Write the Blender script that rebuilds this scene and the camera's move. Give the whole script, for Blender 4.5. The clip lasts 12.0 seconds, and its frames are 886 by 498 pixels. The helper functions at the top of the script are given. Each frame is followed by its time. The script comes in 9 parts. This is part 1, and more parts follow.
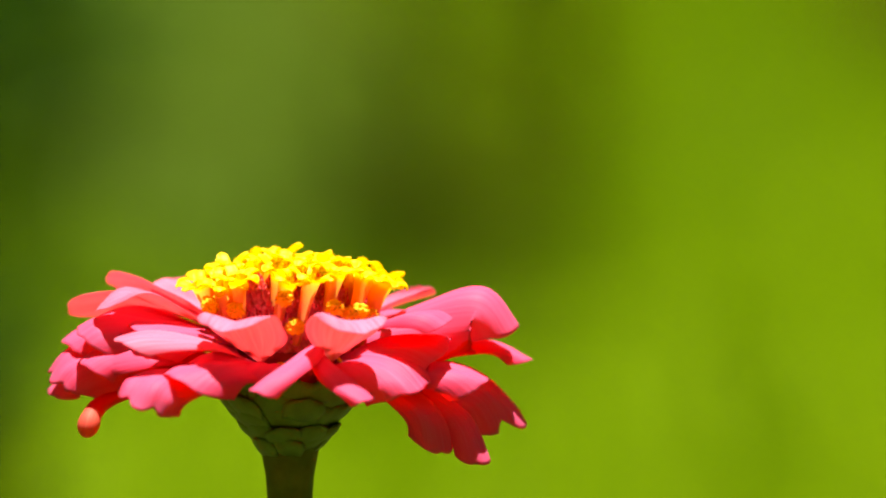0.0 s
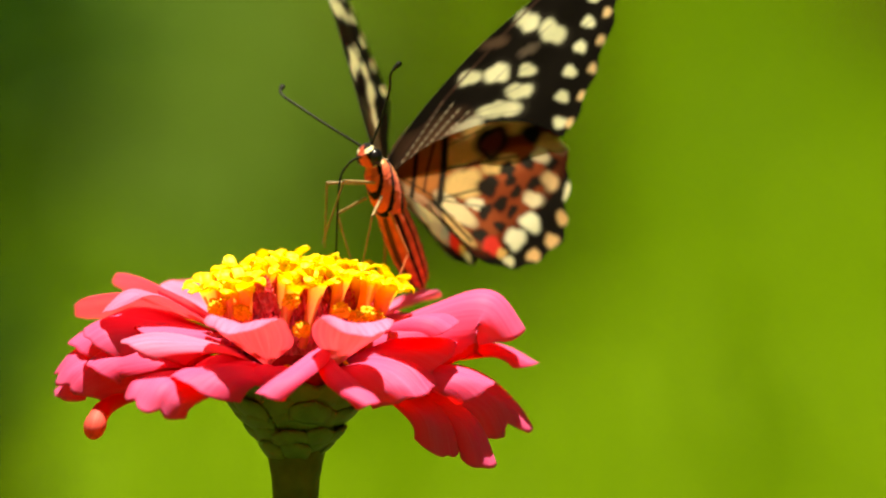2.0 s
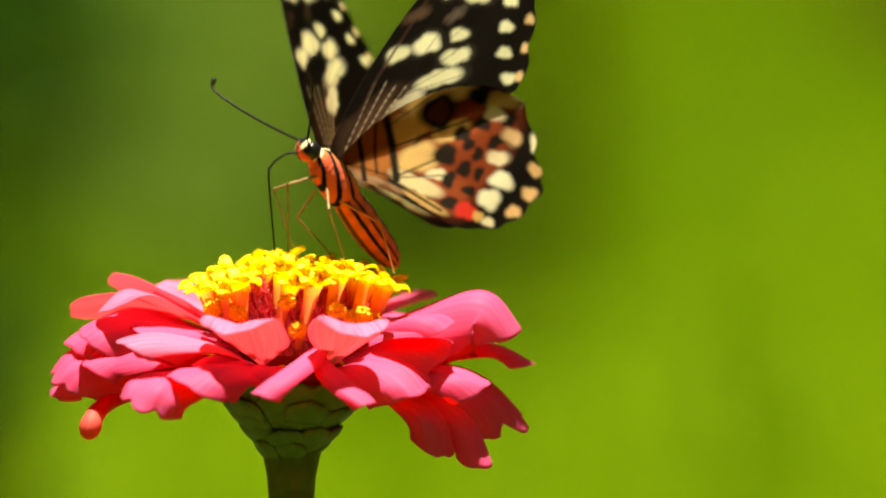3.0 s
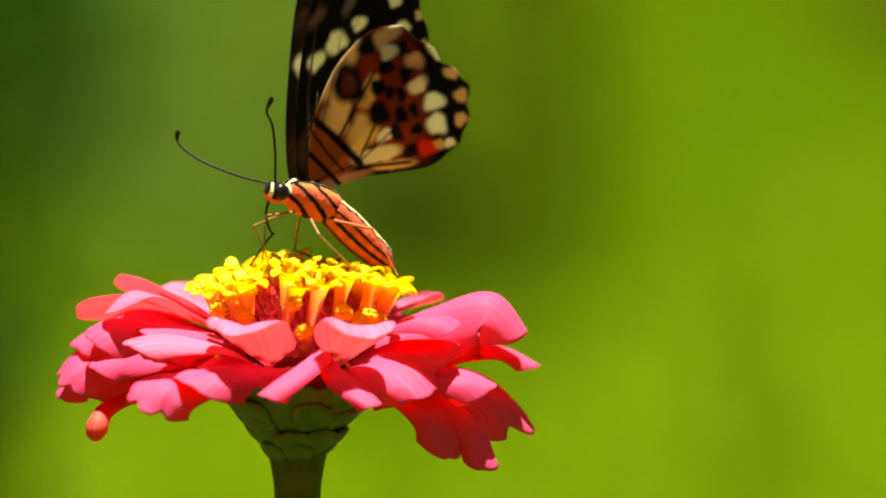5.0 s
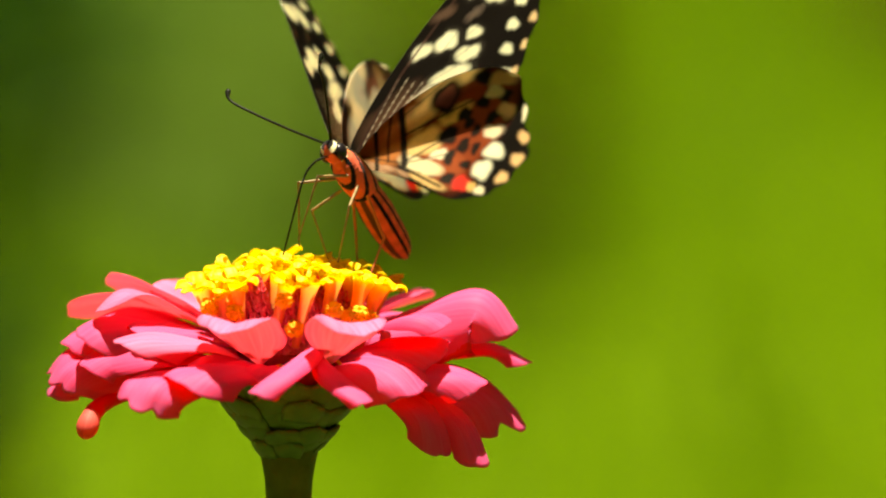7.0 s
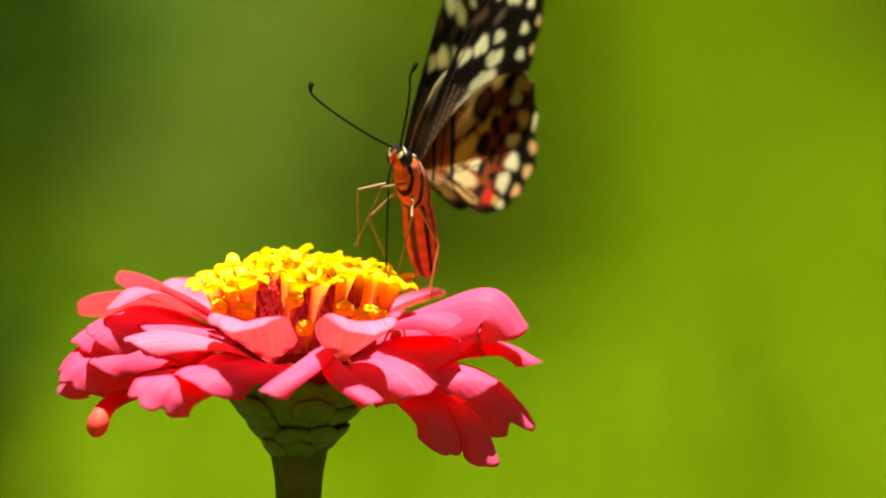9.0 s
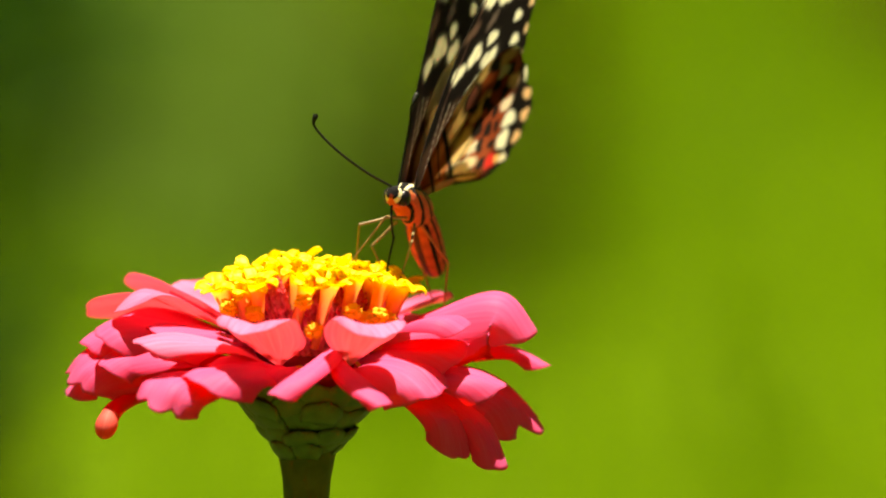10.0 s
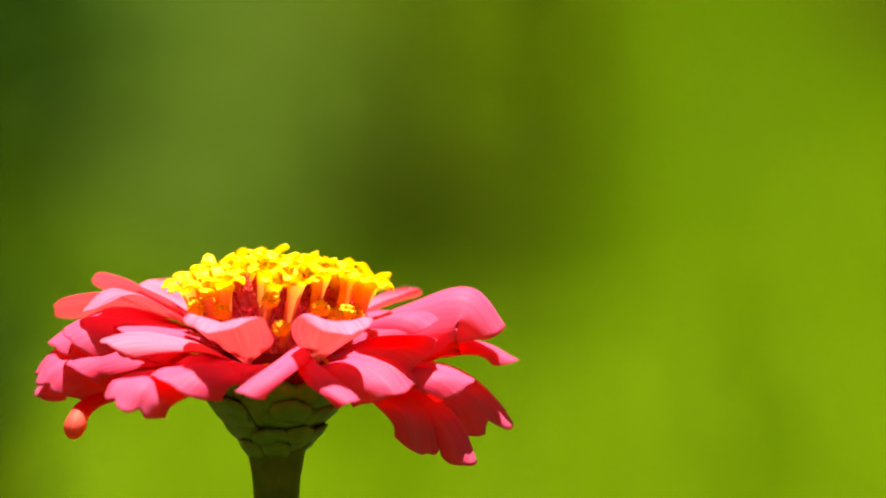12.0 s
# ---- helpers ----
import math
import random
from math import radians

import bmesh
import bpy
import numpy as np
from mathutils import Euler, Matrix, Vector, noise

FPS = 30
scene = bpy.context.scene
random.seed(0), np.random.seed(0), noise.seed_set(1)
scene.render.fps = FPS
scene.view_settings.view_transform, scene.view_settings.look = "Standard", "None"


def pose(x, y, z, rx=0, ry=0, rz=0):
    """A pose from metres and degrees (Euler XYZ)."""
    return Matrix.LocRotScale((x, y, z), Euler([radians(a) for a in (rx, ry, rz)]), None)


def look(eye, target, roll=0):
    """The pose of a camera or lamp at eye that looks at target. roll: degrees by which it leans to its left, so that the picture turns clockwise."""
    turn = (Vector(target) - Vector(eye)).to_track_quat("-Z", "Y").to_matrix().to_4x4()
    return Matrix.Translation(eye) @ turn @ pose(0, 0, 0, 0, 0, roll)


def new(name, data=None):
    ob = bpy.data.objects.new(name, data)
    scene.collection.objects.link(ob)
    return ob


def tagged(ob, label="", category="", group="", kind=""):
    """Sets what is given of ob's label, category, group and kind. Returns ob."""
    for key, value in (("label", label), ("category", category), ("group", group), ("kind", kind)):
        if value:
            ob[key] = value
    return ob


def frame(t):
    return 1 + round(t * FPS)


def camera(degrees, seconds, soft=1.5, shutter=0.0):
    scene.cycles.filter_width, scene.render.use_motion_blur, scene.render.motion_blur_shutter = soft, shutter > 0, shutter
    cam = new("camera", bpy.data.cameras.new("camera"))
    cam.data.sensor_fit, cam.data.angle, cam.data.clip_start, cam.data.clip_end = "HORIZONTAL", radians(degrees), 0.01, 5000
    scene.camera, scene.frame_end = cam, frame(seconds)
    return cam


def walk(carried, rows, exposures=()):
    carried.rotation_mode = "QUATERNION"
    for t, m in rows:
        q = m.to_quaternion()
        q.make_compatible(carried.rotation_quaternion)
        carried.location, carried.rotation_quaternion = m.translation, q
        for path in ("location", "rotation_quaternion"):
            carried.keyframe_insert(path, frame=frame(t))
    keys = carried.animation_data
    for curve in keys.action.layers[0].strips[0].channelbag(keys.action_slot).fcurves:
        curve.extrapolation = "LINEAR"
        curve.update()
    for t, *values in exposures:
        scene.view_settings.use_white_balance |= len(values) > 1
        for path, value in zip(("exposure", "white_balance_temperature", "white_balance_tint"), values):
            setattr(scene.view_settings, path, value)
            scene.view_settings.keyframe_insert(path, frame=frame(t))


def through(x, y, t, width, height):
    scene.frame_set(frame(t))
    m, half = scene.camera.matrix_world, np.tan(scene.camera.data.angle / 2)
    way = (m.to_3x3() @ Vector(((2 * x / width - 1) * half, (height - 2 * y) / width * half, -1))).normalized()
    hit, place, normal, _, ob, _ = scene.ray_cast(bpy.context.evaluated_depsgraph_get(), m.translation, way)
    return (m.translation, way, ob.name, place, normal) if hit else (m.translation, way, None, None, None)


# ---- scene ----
# A backlit zinnia on its stem and a lime swallowtail that lands on it, before a blurred garden.
HEAD = 0.500                      # height of the flower's petal level above the ground
MM = 0.001
AXIS = Vector((0.02267, 0.00173, HEAD + 0.01649))   # the point that the lens looks at
SIGHT = Vector((0, math.cos(radians(6)), -math.sin(radians(6))))

# ---- camera ----
cam = camera(7.475, 12.0, soft=2.0, shutter=0.5)
cam.data.dof.use_dof = True
cam.data.dof.focus_distance = 0.992
cam.data.dof.aperture_fstop = 11.0
STAND = look(AXIS - SIGHT, AXIS)
walk(cam, [(0.0, STAND), (12.0, STAND)], exposures=[(0.0, 1.76, 7500, 9), (12.0, 1.76, 7500, 9)])

# ---- light ----
SUN_FROM = Vector((0.02, 0.03, 1.0)).normalized()
world = bpy.data.worlds.new("sky")
scene.world = world
world.use_nodes = True
wn = world.node_tree.nodes
sky = wn.new("ShaderNodeTexSky")
sky.sky_type = "NISHITA"
sky.sun_disc = False
sky.air_density, sky.dust_density, sky.ozone_density = 0.6, 4.0, 0.0   # hazy summer sky
sky.sun_elevation = math.asin(SUN_FROM.z)
sky.sun_rotation = math.atan2(SUN_FROM.x, SUN_FROM.y)
world.node_tree.links.new(sky.outputs[0], wn["Background"].inputs[0])
wn["Background"].inputs[1].default_value = 0.008
sun = new("sun", bpy.data.lights.new("sun", "SUN"))
sun.data.energy = 4.6
sun.data.angle = radians(0.5)
sun.data.color = (1.0, 0.95, 0.86)
sun.matrix_world = look(SUN_FROM * 5, (0, 0, 0))


# ---- materials ----
class Mat:
    """A small node builder."""

    def __init__(self, name):
        self.m = bpy.data.materials.new(name)
        self.m.use_nodes = True
        self.t = self.m.node_tree
        self.t.nodes.clear()
        self.out = self.t.nodes.new("ShaderNodeOutputMaterial")

    def node(self, kind, **inputs):
        n = self.t.nodes.new(kind)
        for k, v in inputs.items():
            self.put(n, k.replace("_", " "), v)
        return n

    def put(self, n, key, v):
        key = int(key) if key.isdigit() else key
        if isinstance(v, bpy.types.NodeSocket):
            self.t.links.new(v, n.inputs[key])
        else:
            n.inputs[key].default_value = v

    def noise(self, vec, scale, detail=3.0, rough=0.55):
        return self.node("ShaderNodeTexNoise", Vector=vec, Scale=scale, Detail=detail, Roughness=rough).outputs[0]

    def ramp(self, fac, *stops):
        n = self.node("ShaderNodeValToRGB")
        e = n.color_ramp.elements
        while len(e) < len(stops):
            e.new(0.5)
        for k, (p, c) in enumerate(stops):
            e[k].position, e[k].color = p, (*c, 1)
        self.t.links.new(fac, n.inputs[0])
        return n.outputs[0]

    def mix(self, fac, a, b, mode="MIX"):
        n = self.t.nodes.new("ShaderNodeMix")
        n.data_type, n.blend_type = "RGBA", mode
        for k, v in ((0, fac), (6, a), (7, b)):
            if isinstance(v, bpy.types.NodeSocket):
                self.t.links.new(v, n.inputs[k])
            else:
                n.inputs[k].default_value = v if k == 0 else (*v, 1)
        return n.outputs[2]

    def bump(self, height, strength, distance):
        return self.node("ShaderNodeBump", Height=height, Strength=strength, Distance=distance).outputs[0]

    def coords(self, which="Object"):
        return self.node("ShaderNodeTexCoord").outputs[which]

    def scaled(self, vec, s):
        n = self.node("ShaderNodeMapping", Vector=vec)
        n.inputs["Scale"].default_value = s
        return n.outputs[0]

    def island(self):
        return self.node("ShaderNodeNewGeometry").outputs["Random Per Island"]

    def own(self):
        return self.node("ShaderNodeObjectInfo").outputs["Random"]

    def finish(self, colour, rough=0.5, normal=None, through=None, amount=0.0, spec=0.35, sheen=0.0):
        """Glossy surface, with light that passes through a leaf, petal or wing."""
        p = self.node("ShaderNodeBsdfPrincipled")
        self.put(p, "Base Color", colour if isinstance(colour, bpy.types.NodeSocket) else (*colour, 1))
        self.put(p, "Roughness", rough)
        self.put(p, "Specular IOR Level", spec)
        if sheen:
            self.put(p, "Sheen Weight", sheen)
        if normal:
            self.put(p, "Normal", normal)
        last = p.outputs[0]
        if amount:
            tr = self.node("ShaderNodeBsdfTranslucent")
            self.put(tr, "Color", through if isinstance(through, bpy.types.NodeSocket) else (*through, 1))
            mx = self.node("ShaderNodeMixShader", **{"0": amount, "1": last, "2": tr.outputs[0]})
            last = mx.outputs[0]
        self.t.links.new(last, self.out.inputs[0])
        return self.m


def petal_material(name, light, deep, glow, amount, veins=(0.2, 0.62), sheen=0.0):
    k = Mat(name)
    uv = k.node("ShaderNodeUVMap").outputs[0]
    rnd = k.own()
    vein = k.noise(k.scaled(uv, (1.6, 30.0, 1.0)), 1.0, 2.0)
    soft = k.noise(k.coords(), 160.0, 3.0)
    lines = k.ramp(vein, (veins[0], (0, 0, 0)), (veins[1], (1, 1, 1)))
    c = k.mix(lines, deep, light)
    c = k.mix(k.ramp(soft, (0.3, (0.25, 0.25, 0.25)), (0.75, (0, 0, 0))), c, deep)
    c = k.mix(k.ramp(rnd, (0.0, (0, 0, 0)), (1.0, (0.35, 0.35, 0.35))), c, tuple(0.85 * v for v in light))
    # deeper colour at both edges paints the fall-off from the highlight along the middle
    across = k.node("ShaderNodeMath", **{"0": k.node("ShaderNodeSeparateXYZ", Vector=uv).outputs[1]})
    across.operation = "FRACT"
    rim = k.ramp(across.outputs[0], (0.0, (0.85, 0.85, 0.85)), (0.20, (0, 0, 0)), (0.80, (0, 0, 0)), (1.0, (0.85, 0.85, 0.85)))
    c = k.mix(rim, c, deep)
    return k.finish(c, 0.6, k.bump(vein, 0.22, 0.0004), k.mix(lines, (glow[0], 0.62 * glow[1], 0.66 * glow[2]), glow), amount, 0.25, sheen)


PETAL_TOP = petal_material("petal_upper", (0.95, 0.205, 0.51), (0.93, 0.055, 0.20), (1.0, 0.008, 0.026), 0.60, (0.1, 0.75), 0.08)
PETAL_UNDER = petal_material("petal_lower", (0.90, 0.04, 0.055), (0.84, 0.022, 0.03), (1.0, 0.018, 0.035), 0.60, (0.1, 0.75))
# the younger petals nearest the disc are thinner and pale below
YOUNG_TOP = petal_material("young_petal_upper", (0.95, 0.25, 0.50), (0.93, 0.14, 0.30), (1.0, 0.28, 0.24), 0.5, (0.34, 0.56), 0.15)
YOUNG_UNDER = petal_material("young_petal_lower", (0.94, 0.44, 0.62), (0.90, 0.24, 0.40), (1.0, 0.42, 0.58), 0.55, (0.24, 0.74))
# paler salmon for the rolled petal's end, with its sunlight put into the colour
BULB_SUNLIT = petal_material("petal_bulb_sunlit", (0.82, 0.15, 0.11), (0.70, 0.08, 0.06), (1.0, 0.07, 0.05), 0.4)


def floret_material():
    k = Mat("floret_yellow")
    z = k.node("ShaderNodeSeparateXYZ", Vector=k.coords("Object")).outputs[2]
    h = k.node("ShaderNodeMapRange", Value=z)
    h.inputs[1].default_value, h.inputs[2].default_value = 0.0, 0.0102
    n = k.noise(k.coords(), 500.0)
    c = k.ramp(h.outputs[0], (0.0, (0.93, 0.18, 0.08)), (0.62, (0.96, 0.30, 0.10)), (0.92, (0.97, 0.46, 0.06)), (1.0, (0.97, 0.80, 0.01)))
    c = k.mix(0.12, c, k.ramp(n, (0.3, (0.8, 0.3, 0.02)), (0.7, (1.0, 0.85, 0.1))))
    return k.finish(c, 0.5, k.bump(n, 0.2, 0.0003), c, 0.58)


def simple_material(name, a, b, scale, rough=0.5, bump=0.3, through=None, amount=0.0, spec=0.35):
    k = Mat(name)
    n = k.noise(k.coords(), scale, 4.0)
    n2 = k.noise(k.coords(), scale * 0.17, 2.0)
    c = k.mix(k.ramp(n, (0.3, (0, 0, 0)), (0.7, (1, 1, 1))), a, b)
    c = k.mix(k.ramp(n2, (0.35, (0, 0, 0)), (0.7, (0.45, 0.45, 0.45))), c, a)
    return k.finish(c, rough, k.bump(n, bump, 0.0004), through, amount, spec)


FLORET = floret_material()
POLLEN = simple_material("pollen_orange", (0.95, 0.42, 0.01), (1.0, 0.74, 0.04), 900, 0.75, 0.6, (1.0, 0.62, 0.03), 0.45)
CHAFF = simple_material("chaff_red", (0.85, 0.015, 0.04), (1.0, 0.30, 0.32), 2000, 0.5, 0.9, (1.0, 0.16, 0.18), 0.45)
CORE = simple_material("disc_dark_red", (0.22, 0.010, 0.012), (0.42, 0.03, 0.03), 700, 0.9, 0.6, spec=0.02)
STALK = simple_material("stem_green", (0.066, 0.082, 0.014), (0.12, 0.14, 0.024), 260, 0.6, 0.4, spec=0.12)


def bract_material():
    k = Mat("bract_green")
    uv = k.node("ShaderNodeUVMap").outputs[0]
    x = k.node("ShaderNodeSeparateXYZ", Vector=uv)
    n = k.noise(k.coords(), 350.0, 4.0)
    c = k.mix(k.ramp(n, (0.3, (0, 0, 0)), (0.7, (1, 1, 1))), (0.080, 0.130, 0.015), (0.16, 0.22, 0.037))
    rim = k.ramp(x.outputs[0], (0.86, (0, 0, 0)), (0.99, (0.4, 0.4, 0.4)))
    c = k.mix(rim, c, (0.045, 0.03, 0.012))
    mid = k.ramp(x.outputs[0], (0.1, (0.4, 0.4, 0.4)), (0.6, (0, 0, 0)))
    c = k.mix(mid, c, (0.11, 0.14, 0.03))
    return k.finish(c, 0.45, k.bump(n, 0.3, 0.0004), (0.12, 0.25, 0.03), 0.15)


BRACT = bract_material()


def leaf_material(name, a, b, glow, amount, rough=0.45):
    k = Mat(name)
    n = k.noise(k.coords(), 30.0, 3.0)
    c = k.mix(k.island(), a, b)
    c = k.mix(k.ramp(n, (0.35, (0, 0, 0)), (0.7, (0.5, 0.5, 0.5))), c, tuple(0.6 * v for v in a))
    return k.finish(c, rough, k.bump(n, 0.3, 0.002), glow, amount, 0.03)


LEAF_DARK = leaf_material("leaf_olive", (0.0542, 0.0658, 0.00278), (0.0774, 0.0851, 0.00371), (0.116, 0.139, 0.00232), 0.4)
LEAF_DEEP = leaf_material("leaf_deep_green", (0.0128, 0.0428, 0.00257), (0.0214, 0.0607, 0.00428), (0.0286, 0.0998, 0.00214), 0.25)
LEAF_PALE = leaf_material("leaf_grey_green", (0.080, 0.148, 0.012), (0.105, 0.177, 0.017), (0.130, 0.245, 0.015), 0.45)
GRASS = leaf_material("grass_blade", (0.0703, 0.14, 0.00234), (0.106, 0.187, 0.00312), (0.14, 0.281, 0.00312), 0.35)


def ground_material():
    k = Mat("lawn_ground")
    c = k.coords()
    n = k.noise(c, 3.0, 4.0)
    f = k.noise(c, 90.0, 4.0)
    col = k.mix(k.ramp(n, (0.35, (0, 0, 0)), (0.68, (1, 1, 1))), (0.079, 0.149, 0.002), (0.113, 0.192, 0.0025))
    col = k.mix(k.ramp(f, (0.3, (0.5, 0.5, 0.5)), (0.6, (0, 0, 0))), col, (0.073, 0.095, 0.006))
    # unseen darker ground round the flower, added to cut the lawn's bounce light
    far = k.node("ShaderNodeVectorMath", **{"0": c})
    far.operation = "LENGTH"
    edge = k.node("ShaderNodeMath", **{"0": far.outputs[1], "1": n})
    bounce_cut = k.ramp(k.node("ShaderNodeMapRange", **{"0": edge.outputs[0], "1": 2.6, "2": 3.1}).outputs[0], (0.0, (1, 1, 1)), (1.0, (0, 0, 0)))
    col = k.mix(bounce_cut, col, (0.034, 0.046, 0.009))
    return k.finish(col, 0.9, k.bump(f, 0.6, 0.01), spec=0.03)


GROUND = ground_material()


def pigment_material(name, rough, amount, sheen=0.0, spec=0.25, tint=1.0):
    """Colour from the mesh's pigment layer, broken by fine scales."""
    k = Mat(name)
    a = k.node("ShaderNodeVertexColor")
    a.layer_name = "pigment"
    n = k.noise(k.coords(), 2600.0, 2.0)
    c = k.mix(0.30, a.outputs[0], k.ramp(n, (0.3, (0.55, 0.55, 0.55)), (0.7, (1, 1, 1))), "MULTIPLY")
    glow = k.node("ShaderNodeGamma", Color=c, Gamma=tint).outputs[0]
    return k.finish(c, rough, k.bump(n, 0.3, 0.0002), glow if amount else None, amount, spec, sheen)


# the scales of the underside tint the light that comes through, those above hardly
WING = pigment_material("wing_scales_above", 0.7, 0.8, 0.0, 0.05, 0.22)
WING_BELOW = pigment_material("wing_scales_below", 0.7, 0.8, 0.0, 0.05, 0.58)
FUR = pigment_material("body_fur", 0.8, 0.0, 0.08, 0.08)
EYE = simple_material("eye_black", (0.006, 0.005, 0.005), (0.014, 0.01, 0.009), 2500, 0.3, 0.1, spec=0.25)
HORN = simple_material("horn_black", (0.008, 0.009, 0.006), (0.022, 0.022, 0.012), 900, 0.5, 0.2, spec=0.12)
SHIN = simple_material("leg_tan", (0.17, 0.10, 0.03), (0.30, 0.20, 0.07), 900, 0.5, 0.2)
SHIN_RED = simple_material("leg_orange", (0.40, 0.09, 0.025), (0.52, 0.16, 0.05), 900, 0.5, 0.2)


# ---- mesh helpers ----
def smooth(me):
    me.polygons.foreach_set("use_smooth", [True] * len(me.polygons))


def mesh_of(name, verts, faces, mats, slots=None, uvs=None, pigment=None, flat=False):
    me = bpy.data.meshes.new(name)
    me.from_pydata([tuple(v) for v in verts], [], [tuple(f) for f in faces])
    for m in mats:
        me.materials.append(m)
    if slots is not None:
        me.polygons.foreach_set("material_index", slots)
    if uvs is not None:
        layer = me.uv_layers.new(name="UVMap")
        idx = np.zeros(len(me.loops), int)
        me.loops.foreach_get("vertex_index", idx)
        layer.data.foreach_set("uv", np.asarray(uvs, float)[idx].ravel())
    if pigment is not None:
        att = me.color_attributes.new("pigment", "FLOAT_COLOR", "POINT")
        att.data.foreach_set("color", np.c_[pigment, np.ones(len(pigment))].ravel())
    if not flat:
        smooth(me)
    me.update()
    return me


def part(name, me, parent, label="", m=None):
    ob = new(name, me)
    ob.parent = parent
    if m is not None:
        ob.matrix_basis = m
    if label:
        ob["label"] = label
    return ob


def grid_faces(nu, nv, start=0, wrap=False, flip=False):
    out = []
    for i in range(nu - 1):
        for j in range(nv if wrap else nv - 1):
            a, b = start + i * nv + j, start + i * nv + (j + 1) % nv
            c, e = b + nv, a + nv
            out.append((a, e, c, b) if flip else (a, b, c, e))
    return out


def tube(points, radii, sides=10, squash=1.0):
    """A round-ended tube along points; returns vertices and faces."""
    p = [Vector(q) for q in points]
    verts, up = [], Vector((0.12, 0.31, 0.94))
    for i, q in enumerate(p):
        d = (p[min(i + 1, len(p) - 1)] - p[max(i - 1, 0)]).normalized()
        a = d.cross(up).normalized()
        b = a.cross(d)
        for k in range(sides):
            w = 2 * math.pi * k / sides
            verts.append(q + radii[i] * (math.cos(w) * a + squash * math.sin(w) * b))
    faces = grid_faces(len(p), sides, 0, True)
    faces += [tuple(range(sides)), tuple(range(len(verts) - 1, len(verts) - 1 - sides, -1))]
    return verts, faces


def curve_points(ctrl, n):
    """A smooth line through the control points."""
    c = [Vector(q) for q in ctrl]
    c = [2 * c[0] - c[1]] + c + [2 * c[-1] - c[-2]]
    out = []
    for k in range(n):
        u = k / (n - 1) * (len(c) - 3)
        i = min(int(u), len(c) - 4)
        f = u - i
        a, b, d, e = c[i:i + 4]
        out.append(0.5 * (2 * b + (d - a) * f + (2 * a - 5 * b + 4 * d - e) * f * f + (3 * b - a - 3 * d + e) * f ** 3))
    return out


# ---- ground and garden behind ----
def build_ground():
    n = 40
    xs = [math.copysign(abs(q) ** 3, q) * 400 for q in np.linspace(-1, 1, n)]
    verts = [(x, y, 0.0) for x in xs for y in xs]
    me = mesh_of("ground", verts, grid_faces(n, n, flip=True), [GROUND])
    tagged(new("ground", me), "sunlit yellow-green lawn that fills the blurred distance", "lawn", kind="structure")


def build_grass():
    rng = np.random.default_rng(5)
    verts, faces = [], []
    for _ in range(15000):
        x, y = rng.uniform(-0.75, 0.8), rng.uniform(2.6, 10.5)
        h, w, a, lean = rng.uniform(0.03, 0.08), rng.uniform(0.002, 0.0045), rng.uniform(0, 6.28), rng.uniform(0.1, 0.8)
        dx, dy = math.cos(a), math.sin(a)
        b = len(verts)
        for f, ww in ((0, 1.0), (0.5, 0.8), (1.0, 0.08)):
            ox, oz = lean * h * f * f, h * f * (1 - 0.25 * lean * f)
            for s in (-1, 1):
                verts.append((x + dx * ox - dy * s * w * ww, y + dy * ox + dx * s * w * ww, oz - 0.002))
        faces += [(b, b + 1, b + 3, b + 2), (b + 2, b + 3, b + 5, b + 4)]
    me = mesh_of("grass", verts, faces, [GRASS])
    tagged(new("grass", me), "short bright green lawn grass in the blurred background", "grass", kind="stuff")


def leaf_shape(length, width, m, verts, faces, bend=0.25):
    b = len(verts)
    nu, nv = 7, 5
    for i in range(nu):
        t = i / (nu - 1)
        w = width * math.sin(math.pi * min(1, 0.06 + 0.94 * t) ** 0.8) + 0.0006
        for j in range(nv):
            v = (j / (nv - 1) - 0.5) * 2
            verts.append(m @ Vector((t * length, v * w * 0.5, 0.18 * abs(v) * w - bend * length * t * t)))
    faces += grid_faces(nu, nv, b)


def garden_plant(x, y, height, spread, leaves, mat, size, seed, label, low=1, sunward=False):
    rng = random.Random(seed)
    root = new("garden_plant")
    root.location = (x, y, 0)
    tagged(root, label, "plant", "plants behind the flower")
    stems = []
    for k in range(5):
        a = rng.uniform(0, 6.28)
        r = spread * rng.uniform(0.1, 0.8)
        top = (r * math.cos(a), r * math.sin(a), height * rng.uniform(0.8, 1.0))
        line = curve_points([(r * 0.6 * math.cos(a), r * 0.6 * math.sin(a), -0.01), (top[0] * 0.8, top[1] * 0.8, top[2] * 0.5), top], 10)
        stems.append(line)
        v, f = tube(line, [0.004 - 0.0003 * i for i in range(10)], 7)
        part("stem", mesh_of("stem", v, f, [STALK]), root)
    verts, faces = [], []
    for k in range(leaves):
        line = rng.choice(stems)
        at = line[rng.randrange(low, 10)] + Vector((rng.gauss(0, 0.25), rng.gauss(0, 0.25), rng.gauss(0, 0.1))) * spread
        turn = (rng.uniform(30, 65), rng.uniform(-140, -40)) if sunward else (rng.uniform(-50, 40), rng.uniform(0, 360))
        m = Matrix.Translation(at) @ pose(0, 0, 0, rng.uniform(-30, 30), *turn)
        s = rng.uniform(0.6, 1.2) * size
        leaf_shape(s, s * 0.42, m, verts, faces)
    tagged(part("foliage", mesh_of("foliage", verts, faces, [mat]), root), kind="stuff")


